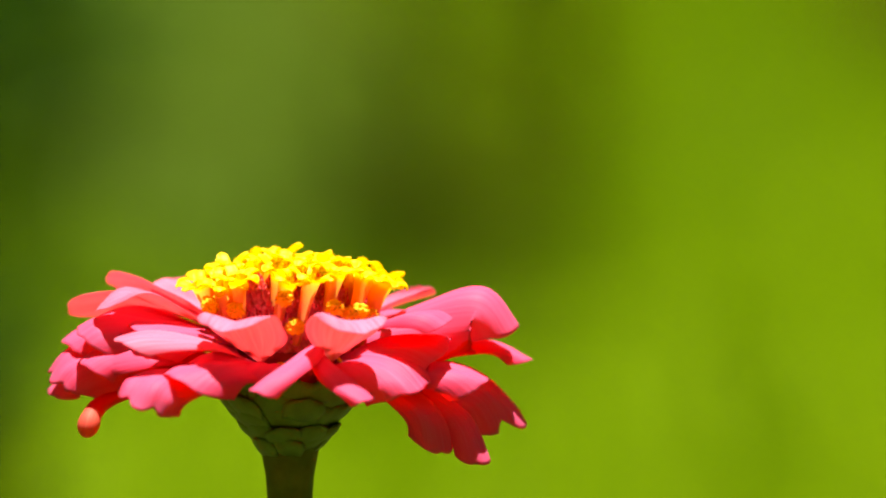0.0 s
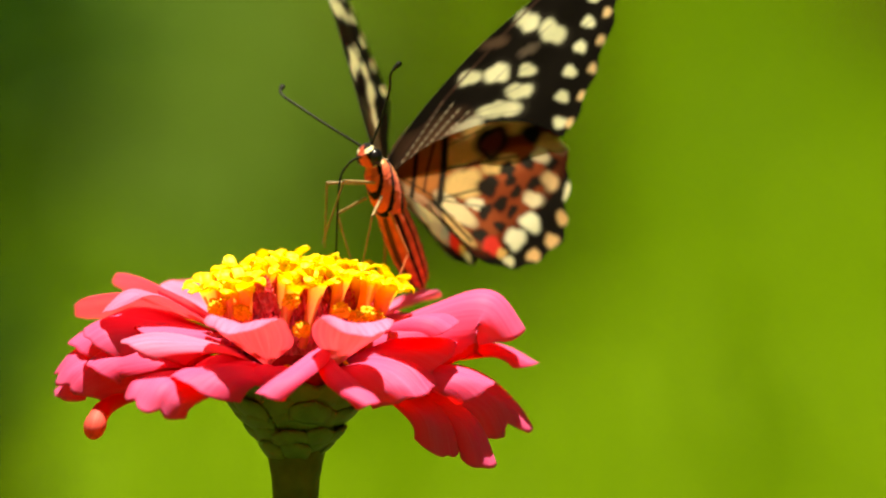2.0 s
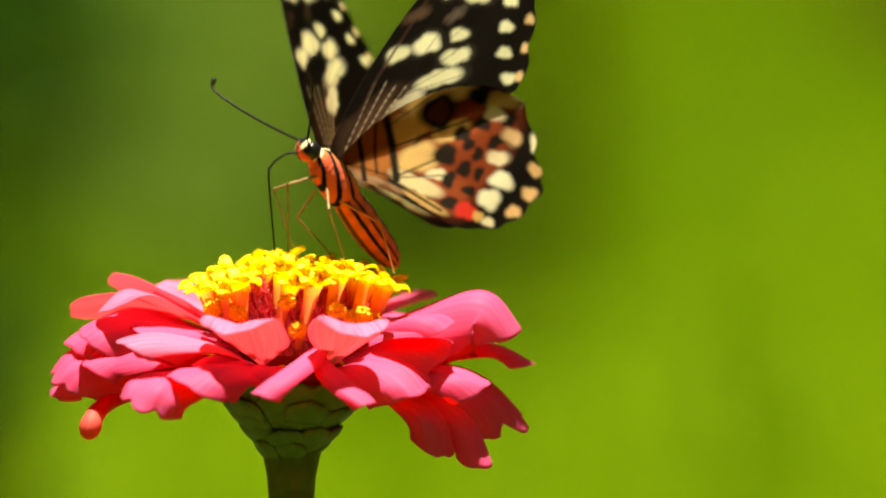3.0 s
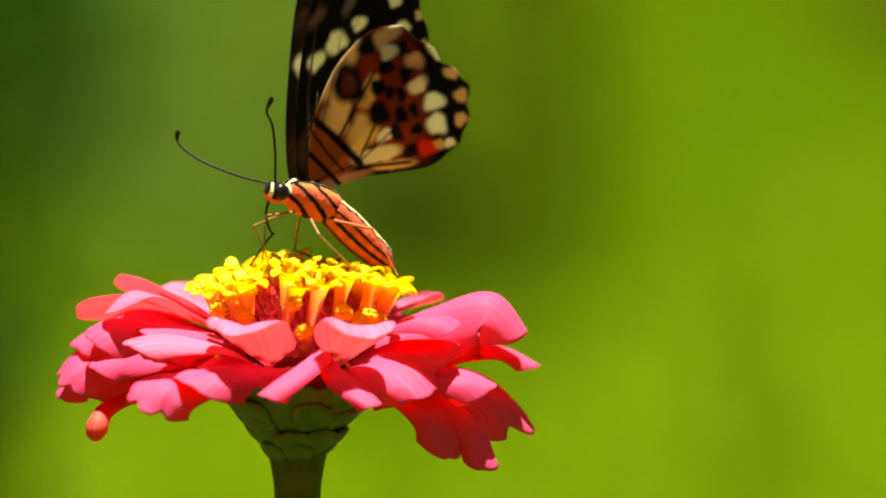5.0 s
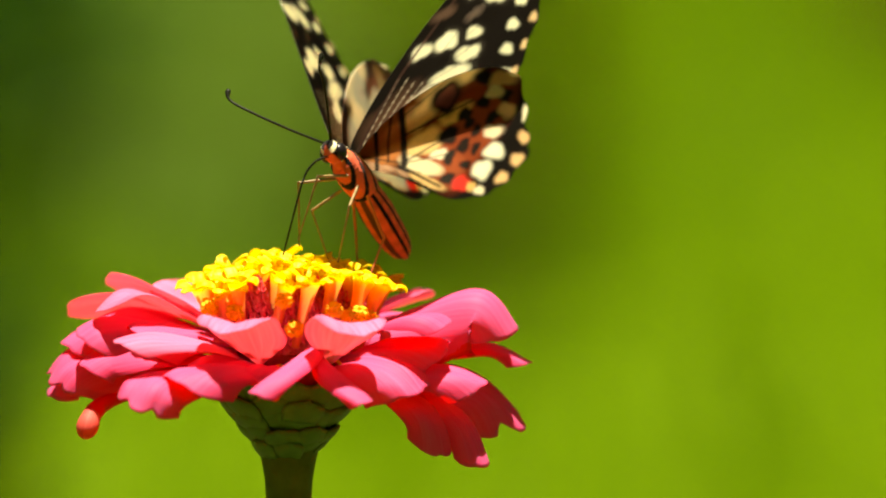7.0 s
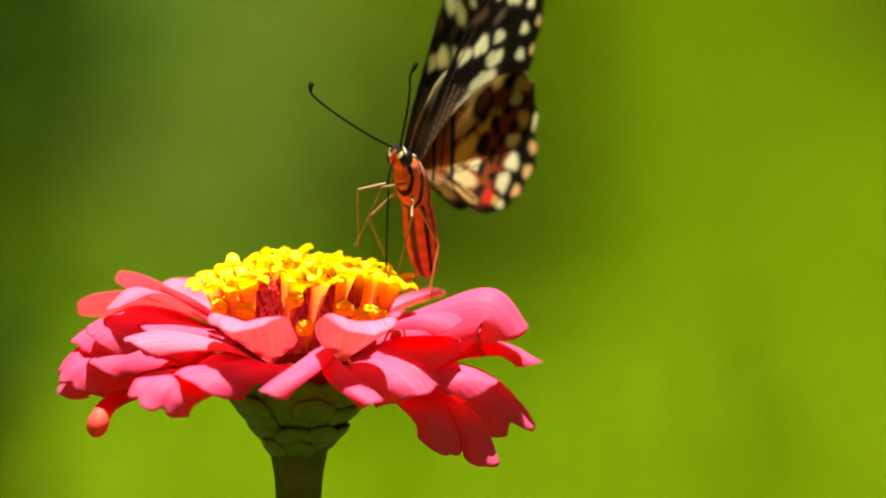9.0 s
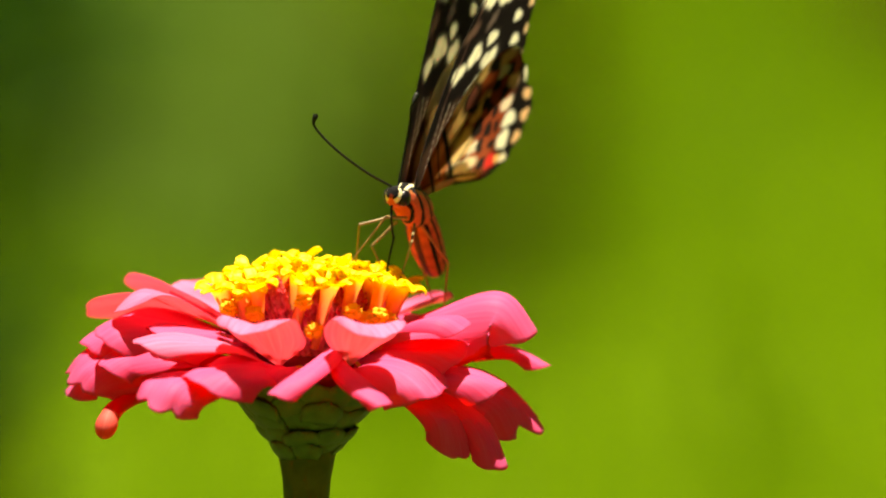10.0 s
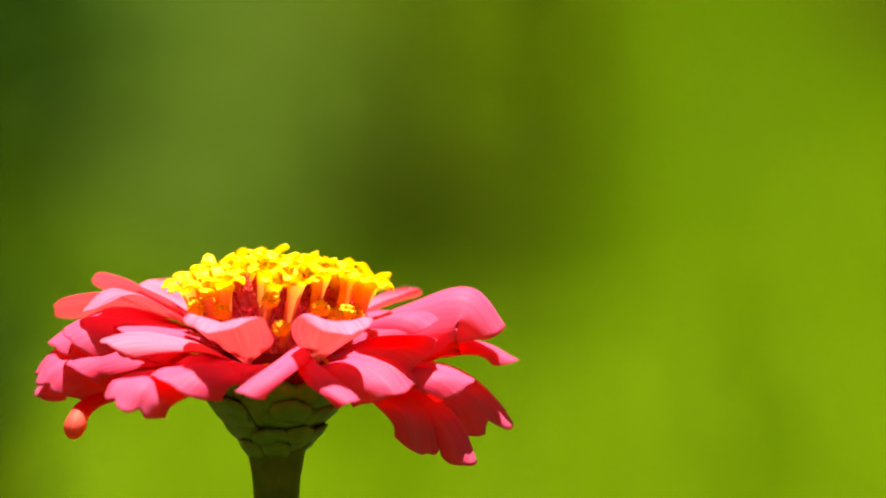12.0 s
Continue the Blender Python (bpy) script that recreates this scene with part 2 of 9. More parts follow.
build_ground()
build_grass()
for x, y, leaves, seed in ((0.005, 4.0, 185, 1), (0.065, 4.6, 250, 5), (0.13, 5.2, 180, 6)):
    garden_plant(x, y, 0.64, 0.15, leaves, LEAF_DARK, 0.036, seed, "dark olive leafy garden plant standing in the lawn")
# nothing shades these plants: their half shade is put into the dark leaf colour
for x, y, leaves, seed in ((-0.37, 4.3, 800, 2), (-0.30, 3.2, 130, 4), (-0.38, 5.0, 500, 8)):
    garden_plant(x, y, 0.40, 0.14, leaves, LEAF_DEEP, 0.036, seed, "deep green leafy garden plant with half shade in its leaf colour", 4)
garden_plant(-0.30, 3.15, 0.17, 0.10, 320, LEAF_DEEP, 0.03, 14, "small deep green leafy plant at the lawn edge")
for x, y, leaves, seed in ((-0.12, 4.6, 300, 3), (-0.20, 5.2, 320, 7), (-0.10, 5.7, 320, 9), (-0.24, 6.3, 340, 10), (-0.20, 6.9, 340, 11), (-0.30, 7.6, 360, 12), (-0.27, 8.2, 360, 13)):
    garden_plant(x, y, 0.11, 0.17, leaves, LEAF_PALE, 0.045, seed, "low pale grey-green leafy plant spreading over the lawn", 5, True)
garden_plant(0.56, 7.2, 0.11, 0.20, 240, LEAF_DARK, 0.045, 15, "low olive leafy plant at the far edge of the lawn", 5)


# ---- the zinnia ----
zinnia = new("zinnia")
tagged(zinnia, "pink-red zinnia bloom with yellow disc florets on a green stem", "flower")
AT_HEAD = pose(0, 0, HEAD)
AT_DISC = AT_HEAD @ pose(0, 0, 0.0003, -3.5, 1.6, 0)
petal_count = [0]


def petal(path, width, roll, cup, young=False, root_roll=None, lobed=0.08, waist=0.30):
    """One ray petal along a line from the disc to its tip, in mm: its width, the tilt of its face and its crosswise curl (below 0 the edges hang)."""
    seed = petal_count[0] = petal_count[0] + 1
    rng = random.Random(seed * 7)
    centre = curve_points(path, 61)
    span = sum((b - a).length for a, b in zip(centre[:-1], centre[1:]))
    up = Vector((0, 0, 1))
    out = centre[-1] - centre[0]
    out.z = 0
    across = out.normalized().cross(up)
    nu, nv = 36, 21
    tops, unders, uvs = [], [], []
    ph = [rng.uniform(0, 6.28) for _ in range(5)]
    notch = [(rng.uniform(-0.5, -0.2), rng.uniform(0.5, 1.0)), (rng.uniform(0.2, 0.5), rng.uniform(0.3, 1.0))]
    skew = rng.uniform(-0.3, 0.3)
    calm = min(1, width / 13)
    start = 0.35 * roll if root_roll is None else root_roll
    blunt = min(0.5, 0.6 * width / span)
    for i in range(nu):
        t = i / (nu - 1)
        for j in range(nv):
            v = (j / (nv - 1)) * 2 - 1
            # a rounded end with one or two shallow notches
            cut = sum(dep * math.exp(-((v - at) / 0.13) ** 2) for at, dep in notch)
            reach = 1 - blunt * (1 - math.sqrt(max(0.0, 1 - 0.97 * abs(v) ** 1.9))) - lobed * blunt * cut
            tt = t * reach
            k = min(59, int(tt * 60))
            c = centre[k].lerp(centre[k + 1], tt * 60 - k)
            d = (centre[min(60, k + 2)] - centre[max(0, k - 1)]).normalized()
            side = (across - d * across.dot(d)).normalized()
            n = side.cross(d)
            turn = radians(start + (roll - start) * tt)
            side, n = math.cos(turn) * side + math.sin(turn) * n, math.cos(turn) * n - math.sin(turn) * side
            w = 0.5 * width * (waist + (1 - waist) * math.sin(math.pi * 0.5 * min(1, t / 0.66)) ** 1.25)
            w *= 1 + 0.10 * skew * v
            q = cup * (0.7 + 0.8 * t) * (1 + skew * v)
            lat = w * math.sin(q * v) / q
            hgt = w * (1 - math.cos(q * v)) / q
            wave = 0.7 * math.sin(5 * t + 2.2 * v + ph[1]) * t * abs(v) + 0.16 * math.sin(12 * t + ph[2] + 4 * v) * t
            # the rim hangs over at the end
            wave -= 0.95 * max(0, t - 0.78) ** 2 * 20 * (0.55 + 0.45 * v * v) * (1 if cup < 0 else 0.4)
            wave -= (0.55 if cup < 0 else 0.1) * abs(v) ** 7 * t
            crease = -0.25 * math.exp(-(v / 0.16) ** 2) * (1 - 0.5 * t) + 0.16 * math.sin(7.5 * v + ph[3]) * math.sin(3.1 * t)
            p = c + side * lat + n * (hgt + calm * (wave + crease))
            thick = 0.13 * min(1, 4 * (1 - abs(v)) + 0.25) * min(1, 6 * (1 - t) + 0.25)
            tops.append((p + n * thick) * MM)
            unders.append((p - n * thick) * MM)
            uvs.append((t, 0.5 + v * 0.5 + seed * 3))
    m = nu * nv
    faces = grid_faces(nu, nv, 0, flip=True)
    k = len(faces)
    low = grid_faces(nu, nv, m)
    ring = [j for j in range(nv)] + [i * nv + nv - 1 for i in range(1, nu)] + [(nu - 1) * nv + j for j in range(nv - 2, -1, -1)] + [i * nv for i in range(nu - 2, 0, -1)]
    rim = [(ring[a], ring[(a + 1) % len(ring)], ring[(a + 1) % len(ring)] + m, ring[a] + m) for a in range(len(ring))]
    me = mesh_of("petal", tops + unders, faces + low + rim, [YOUNG_TOP, YOUNG_UNDER] if young else [PETAL_TOP, PETAL_UNDER], [0] * k + [1] * k + [0] * len(rim), uvs + uvs)
    return part("petal", me, zinnia, m=AT_HEAD)


def rolled_petal(path):
    """A withered petal rolled into a thin stalk that ends in a round bulb; the bulb's salmon paints in its sunlight,
    the stalk's dark red its shade.
    """
    n = 90
    line = curve_points(path, n)
    radii, uvs = [], []
    for i in range(n):
        f = i / (n - 1)
        stalk = 0.95 + 0.12 * math.sin(9 * f) + 0.45 * f
        bulb = 1.65 * math.sqrt(max(0.0, 1 - ((f - 0.90) / 0.10) ** 2))
        r = max(stalk, bulb) if f < 0.90 else max(0.05, bulb)
        radii.append(r * MM)
        uvs += [(f, k / 16) for k in range(16)]
    v, f = tube([q * MM for q in line], radii, 16)
    slots = [1 if k // 16 > 0.81 * n else 0 for k in range(len(f))]
    part("petal", mesh_of("petal", v, f, [PETAL_UNDER, BULB_SUNLIT], slots, uvs), zinnia, "rolled dark red petal with a salmon bulb", AT_HEAD)


petal([(-5.4, 8, 4.5), (-9.3, 14, 6.8), (-13.2, 20, 8.8), (-17.3, 25, 9.8)], 8, 0, 0.3)
petal([(-7, 8, 4.5), (-9.7, 12, 6.3), (-12.4, 17, 7.7), (-15.1, 21, 8.4)], 9, 10, 0.3)
petal([(3.4, 9, 4), (7.1, 14, 5.9), (10.5, 19, 7.1), (13.1, 23, 7.1)], 9, 0, -0.3)
petal([(-1.2, 9, 3.6), (-2.2, 16, 4.4), (-2.9, 22, 4.2), (-3.4, 28, 3)], 10, 0, -0.3)
petal([(2.2, 9, 3.6), (3, 16, 4.4), (3.6, 22, 4.2), (4, 28, 3)], 10, 0, -0.3)
petal([(6, 8, 4.1), (8.4, 13, 5.6), (11.3, 18, 5.9), (14.7, 22, 5.5)], 9, 0, -0.3)
petal([(-7.8, 5, 3.8), (-14.2, 9, 6.7), (-20.8, 12, 9.2), (-27.5, 15, 10.3)], 11, -38, 0.12, young=True, root_roll=-13)
petal([(-6.8, 6, 3.7), (-10.6, 8, 5.8), (-15.1, 10, 7.9), (-20.5, 12, 10.4)], 7, 32, 0.2, young=True)
petal([(-7.8, 4, 3.6), (-17, 6, 6.6), (-25.1, 8, 7.8), (-33, 10, 6.2)], 12, -32, 0.12, young=True, root_roll=-8)
petal([(-8.1, 2, 3.5), (-15.9, -1, 7.2), (-22.9, -3, 10.4), (-28.7, -4, 7.8)], 12, -12, 0.15, young=True, root_roll=6)
petal([(-7.1, -3, 3.2), (-13.3, -6, 5.6), (-19, -8, 6.6), (-22.6, -10, 6.4)], 11, 12, -0.5)
petal([(-8.2, 3, 3), (-16.1, 3, 5.7), (-22.8, 3, 7.5), (-28.1, 2, 6.8)], 12, 12, -0.4)
petal([(-6.7, -4, 1.7), (-11.6, -7, 4.4), (-16.4, -9, 5.4), (-21.4, -10, 4.5)], 10, 14, -0.4)
petal([(-8.4, 2, 2.3), (-18.6, 3, 4.3), (-27.8, 4, 4.9), (-33.9, 3, 3)], 14, 14, -0.6)
petal([(-8.5, 0, 2.9), (-18.3, -3, 5.9), (-25.8, -4, 6.7), (-31.2, -5, 5.3)], 14, 15, -0.6)
petal([(-8.6, 2, -0.2), (-20.2, 1, 1.8), (-30.2, 0, 1), (-35.6, -1, -2.7)], 15, 32, -0.5, lobed=0.3)
petal([(-8.6, 4, -1.3), (-20.4, 6, -0.7), (-30.5, 6, -1.6), (-36.1, 5, -5.1)], 9, 20, -0.5)
petal([(-8.2, -4, 0.5), (-17.3, -9, 3.2), (-25.2, -7, 2.7), (-30.5, -8, 1)], 10, 14, -0.5)
petal([(-5.7, -9, 1.1), (-11.3, -14, 4.6), (-18.2, -17, 6), (-24.8, -19, 5.8)], 9, 8, -0.3, young=True)
petal([(-4.9, -9, -0.2), (-8, -16, 1.8), (-11.9, -21, 2.1), (-16.2, -25, 1.1)], 14, 8, -0.6)
petal([(-6.7, -6, -1.1), (-13.8, -15, 0.3), (-18.5, -23, 0.2), (-21.1, -27, -3.4)], 11, 24, -0.6, lobed=0.3)
petal([(-1.6, -8, 0.1), (-3, -13, 1.3), (-4.5, -19, 1.2), (-5.6, -21, -0.3)], 9, 0, -0.4)
petal([(-3.9, -10, 1.2), (-5.4, -16, 4.9), (-7.3, -21, 8.5), (-9.3, -25, 7.5)], 12.5, 0, 0.3, young=True, waist=0.10)
petal([(6.5, -10, 1.4), (7.8, -16, 5.1), (9.5, -21, 8.5), (11.5, -25, 7.1)], 11, 0, 0.3, young=True, waist=0.10)
petal([(4.6, -9, 4.4), (3.1, -16, 3.4), (-0.3, -24, 1.7), (-4.6, -28, -0.8)], 5.5, 0, -0.6)
petal([(3.8, -10, 3.3), (5.8, -18, 1.5), (8.9, -25, -0.1), (12.2, -28, -2)], 5, 0, -0.6)
petal([(6.6, -7, 0.4), (10.8, -11, 2), (15.8, -14, 0.9), (19.4, -17, -1.9)], 13, -24, -0.6)
petal([(7.4, -5, 1.3), (12.8, -7, 3.5), (18.2, -9, 3.9), (23, -12, 3.4)], 12, -28, -0.5)
petal([(-3.4, -4, -0.5), (-6.6, -9, 1.6), (-9.7, -13, 2.6), (-13.7, -16, 1.9)], 10, 10, -0.4)
petal([(8.2, -3, 3.7), (14.9, -7, 7), (19.9, -10, 8.5), (24, -11, 7.8)], 9, -1, -0.35)
petal([(9, 2, 3.5), (19, 2, 7.7), (28.2, 0, 10.1), (33.5, -1, 4.8)], 20, -36, -1.35)
petal([(9, 4, 1.6), (19, 6, 1.6), (29, 7, 2.2), (36.2, 7, -0.2)], 8.5, -6, -0.5)
petal([(9.7, 10, 5.1), (13.9, 15, 6.2), (17.7, 19, 7), (21.2, 22, 7.7)], 4, 0, 1.2, young=True)
petal([(8.1, 6, 3.9), (13.1, 9, 5.5), (17.3, 11, 6.1), (21.1, 12, 5.2)], 9, -12, -0.5)
petal([(8.2, 0, -0.4), (19, 3, -0.8), (28.2, 4, -3.2), (35.4, 4, -9.9)], 17, -26, -0.6, lobed=0.3)
petal([(8.5, 3, -1.6), (17.3, 5, -3), (24, 6, -5), (28.2, 6, -8.8)], 12, -18, -0.5)
petal([(9, -2, -1.6), (19, -7, -3.3), (25.5, -10, -6.7), (29.1, -13, -13.5)], 6.5, -15, -0.7)
petal([(9.1, -6, -0.9), (15.7, -9, -2.4), (21.1, -12, -5.6), (23.7, -13, -11.9)], 9.5, -14, -0.6)
petal([(8.5, -8, 0.8), (15.7, -9, 0.9), (23.2, -10, 0.4), (29.3, -11, -1.2)], 10, -12, -0.5)
rolled_petal([(-9, 2, -2.6), (-17.7, 0, -3.4), (-23, -2, -4.1), (-26.6, -5, -5.2), (-28.4, -9, -6.4), (-29.6, -12, -9.5)])


def floret_mesh(seed, height, lobe):
    """A tube that widens to five recurved lobes, with a style in its mouth."""
    rng = random.Random(seed)
    verts, faces = [], []
    sides = 15
    rings = [(0.0, 0.66), (0.25, 0.72), (0.55, 0.84), (0.75, 1.02), (0.88, 1.28), (1.0, 1.6)]
    for f, r in rings:
        for k in range(sides):
            a = 2 * math.pi * k / sides
            verts.append((r * math.cos(a), r * math.sin(a), f * height))
    faces += grid_faces(len(rings), sides, 0, True)
    for k in range(5):
        b = len(verts)
        a0 = 2 * math.pi * k / 5
        curl = rng.uniform(0.5, 1.25)
        nu, nv = 6, 5
        for layer in (0, 1):
            for i in range(nu):
                t = i / (nu - 1)
                r = 1.5 + lobe * (t - 0.25 * t ** 3 * curl)
                z = height * 1.0 + lobe * (0.95 * t - 0.92 * curl * t * t) - 0.22 * layer
                w = 0.98 * (1 - 0.10 * t) * math.sqrt(max(0.02, 1 - t ** 4))
                for j in range(nv):
                    v = (j / (nv - 1) - 0.5) * 2
                    verts.append((r * math.cos(a0) - v * w * math.sin(a0), r * math.sin(a0) + v * w * math.cos(a0), z - 0.22 * v * v))
        faces += grid_faces(nu, nv, b) + grid_faces(nu, nv, b + nu * nv, flip=True)
        e = b + nu * nv
        ring = [j for j in range(nv)] + [i * nv + nv - 1 for i in range(1, nu)] + [(nu - 1) * nv + j for j in range(nv - 2, -1, -1)] + [i * nv for i in range(nu - 2, 0, -1)]
        faces += [(b + ring[q], b + ring[(q + 1) % len(ring)], e + ring[(q + 1) % len(ring)], e + ring[q]) for q in range(len(ring))]
    p, f = tube([(0, 0, height * 0.6), (0.1, 0, height), (0.35, 0.1, height * 1.06)], [0.32, 0.35, 0.2], 6)
    b = len(verts)
    verts += p
    faces += [tuple(b + q for q in g) for g in f]
    return mesh_of("floret", [Vector(v) * MM for v in verts], faces, [FLORET])


def build_disc():
    core_v, core_f = [], []
    prof = [(8.6, -3), (9.6, 0), (10.0, 3), (9.8, 6), (8.8, 8.4), (6.4, 9.4), (3.0, 9.9), (0.1, 10.0)]
    for r, z in prof:
        for k in range(28):
            a = 2 * math.pi * k / 28
            core_v.append(Vector((r * math.cos(a), r * math.sin(a), z)) * MM)
    core_f = grid_faces(len(prof), 28, 0, True)
    part("disc", mesh_of("disc", core_v, core_f, [CORE]), zinnia, "dark red centre", AT_DISC)
    rng = random.Random(3)
    kinds = [floret_mesh(1, 11.0, 3.0), floret_mesh(2, 11.8, 2.7), floret_mesh(3, 10.4, 3.2), floret_mesh(4, 11.2, 2.9), floret_mesh(5, 10.8, 3.3)]
    for count, r, z, lean, droop in ((17, 10.3, 2.4, 14, 10), (13, 7.8, 3.2, 8, 2), (7, 4.2, 3.4, 3, 0)):
        for k in range(count):
            a = 360 * (k + rng.uniform(-0.14, 0.14)) / count
            flop = math.cos(radians(a)) ** 2
            m = AT_DISC @ pose(0, 0, 0, 0, 0, a) @ pose(r * MM, 0, (z - 0.09 * droop * flop + rng.uniform(-0.7, 0.7)) * MM, rng.uniform(-6, 6), lean + droop * flop + rng.uniform(-6, 6), rng.uniform(0, 72))
            part("floret", rng.choice(kinds), zinnia, m=m)
    # red fringed scales between the florets
    verts = []
    for i in range(19):
        t = i / 18
        for j in range(9):
            v = j / 4 - 1
            verts.append(Vector((0.35 * math.sin(5 * v + 9 * t) + 0.24 * math.sin(31 * t + 7 * v), v * 1.1 * (1 - 0.35 * t * t) + 0.18 * math.sin(47 * t + j), t * 7.6 - abs(v) * 0.9 * t + 0.5 * t * math.sin(17 * v))) * MM)
    faces = grid_faces(19, 9, 0)
    scale_me = mesh_of("chaff_scale", verts, faces, [CHAFF])
    for count, r, z in ((34, 9.9, 4.6), (34, 10.3, 1.6), (26, 8.4, 5.6)):
        for k in range(count):
            a = 360 * (k + rng.uniform(-0.3, 0.3)) / count
            part("chaff_scale", scale_me, zinnia, m=AT_DISC @ pose(0, 0, 0, 0, 0, a) @ pose(r * MM, 0, z * MM, rng.uniform(-10, 10), rng.uniform(-4, 12), 0))
    # pollen-laden anther clusters low on the disc
    def cluster_mesh(seed):
        bm = bmesh.new()
        bmesh.ops.create_icosphere(bm, subdivisions=4, radius=1.0)
        for v in bm.verts:
            lump = noise.voronoi(v.co * 2.6 + Vector((seed * 5, 0, 0)))[0][0]
            v.co = v.co * (1.75 - 1.0 * lump) * MM
            v.co.z *= 0.9
        me = bpy.data.meshes.new("pollen_tuft")
        bm.to_mesh(me)
        bm.free()
        me.materials.append(POLLEN)
        smooth(me)
        return me
    cl = [cluster_mesh(1), cluster_mesh(2), cluster_mesh(3)]
    for a, r, z, s in ((-93, 13.2, 9.6, 1), (-60, 13.2, 8.4, 0), (-38, 13.2, 7.8, 1), (-26, 13.2, 7.0, 2), (-152, 13.2, 7.8, 0), (-126, 13.2, 7.6, 2), (-166, 12.2, 8.0, 1), (-86, 13.4, 5.6, 2), (-46, 12.8, 7.4, 2), (20, 11.6, 4, 0), (75, 11.6, 4, 1), (140, 11.6, 4, 2)):
        w = radians(a)
        part("pollen_tuft", cl[s], zinnia, m=AT_DISC @ pose(r * math.cos(w) * MM, r * math.sin(w) * MM, z * MM, 0, 0, a * 3))
    # small yellow curled styles at the petal bases
    for a, r, z in ((-118, 12.5, -0.6), (-90, 13.0, -0.8), (-62, 12.8, -0.3), (-52, 12.6, 0.2)):
        w = radians(a)
        line = curve_points([(0, 0, -1.6), (0.1, 0, 0), (-0.8, 0, 0.9), (-1.9, 0, 0.6)], 12)
        v, f = tube([q * MM for q in line], [0.28 * MM] * 11 + [0.2 * MM], 7)
        part("style", mesh_of("style", v, f, [POLLEN]), zinnia, m=AT_DISC @ pose(r * math.cos(w) * MM, r * math.sin(w) * MM, z * MM, 0, 0, rng.uniform(-25, 25)))


def cup_radius(z):
    """Radius of the green cup under the petals, z in mm."""
    return float(np.interp(z, [-13.2, -12.0, -10.0, -8.0, -6.0, -4.0, -2.0], [3.9, 4.5, 6.0, 7.6, 9.0, 10.0, 10.4]))


def bract_mesh(width, height, seed):
    verts, faces, uvs = [], [], []
    nu, nv = 7, 9
    for layer in (0, 1):
        for i in range(nu):
            t = i / (nu - 1)
            w = width * (0.86 + 0.2 * math.sin(math.pi * t * 0.8)) * math.sqrt(max(0.0, 1 - max(0, (t - 0.35) / 0.65) ** 2.6)) + 0.05
            for j in range(nv):
                v = (j / (nv - 1) - 0.5) * 2
                bulge = 0.55 * (1 - v * v) * (0.4 + math.sin(math.pi * min(1, t * 0.9))) + 0.35 * t * t
                verts.append(Vector((bulge - 0.32 * layer * (1 - 0.8 * t), v * w * 0.5, t * height + 0.12 * math.sin(6 * v + seed))) * MM)
                uvs.append((max(abs(v), t), t))
    m = nu * nv
    ring = [j for j in range(nv)] + [i * nv + nv - 1 for i in range(1, nu)] + [(nu - 1) * nv + j for j in range(nv - 2, -1, -1)] + [i * nv for i in range(nu - 2, 0, -1)]
    faces = grid_faces(nu, nv, 0, flip=True) + grid_faces(nu, nv, m)
    faces += [(ring[q], ring[(q + 1) % len(ring)], ring[(q + 1) % len(ring)] + m, ring[q] + m) for q in range(len(ring))]
    return mesh_of("bract", verts, faces, [BRACT], uvs=uvs)


def build_cup_and_stem():
    verts = []
    zs = np.linspace(-13.2, -2.0, 12)
    for z in zs:
        for k in range(32):
            a = 2 * math.pi * k / 32
            verts.append(Vector((cup_radius(z) * 0.97 * math.cos(a), cup_radius(z) * 0.97 * math.sin(a), z)) * MM)
    part("receptacle", mesh_of("receptacle", verts, grid_faces(12, 32, 0, True), [BRACT], uvs=[(0.7, 0.5)] * len(verts)), zinnia, m=AT_HEAD)
    rng = random.Random(11)
    for row, (z, count, w, h) in enumerate(((-13.1, 8, 4.6, 3.6), (-11.4, 10, 5.4, 4.2), (-9.4, 11, 6.0, 4.6), (-7.2, 12, 6.2, 4.8), (-4.8, 13, 6.0, 4.4))):
        kinds = [bract_mesh(w, h, 10 * row + s) for s in range(3)]
        for k in range(count):
            a = 360 * (k + 0.5 * (row % 2) + rng.uniform(-0.12, 0.12)) / count
            lean = math.degrees(math.atan2(cup_radius(z + 3) - cup_radius(z), 3))
            part("bract", kinds[k % 3], zinnia, m=AT_HEAD @ pose(0, 0, 0, 0, 0, a) @ pose((cup_radius(z) - 0.1) * MM, 0, (z + rng.uniform(-0.6, 0.6)) * MM, rng.uniform(-11, 11), lean + rng.uniform(-3, 5), 0))
    verts = []
    zs = [0.0, 0.1, 0.2, 0.3, 0.4, HEAD - 0.045, HEAD - 0.03, HEAD - 0.022, HEAD - 0.017, HEAD - 0.014, HEAD - 0.0122]
    rs = [4.6, 4.2, 3.9, 3.6, 3.4, 3.2, 3.15, 3.25, 3.55, 4.1, 4.5]
    for z, r in zip(zs, rs):
        for k in range(36):
            a = 2 * math.pi * k / 36
            q = r * (1 + 0.022 * math.cos(9 * a))
            verts.append((q * math.cos(a) * MM, q * math.sin(a) * MM, z))
    part("stem", mesh_of("stem", verts, grid_faces(len(zs), 36, 0, True), [STALK]), zinnia, "ribbed dark green stem")


build_disc()
build_cup_and_stem()

# ---- the butterfly: x forward, y to its left, z up, in mm ----
butterfly = new("butterfly")
tagged(butterfly, "black and cream swallowtail butterfly with orange striped body", "butterfly")
BLACK, BROWN, CREAM = (0.004, 0.003, 0.002), (0.05, 0.02, 0.012), (0.95, 0.85, 0.46)
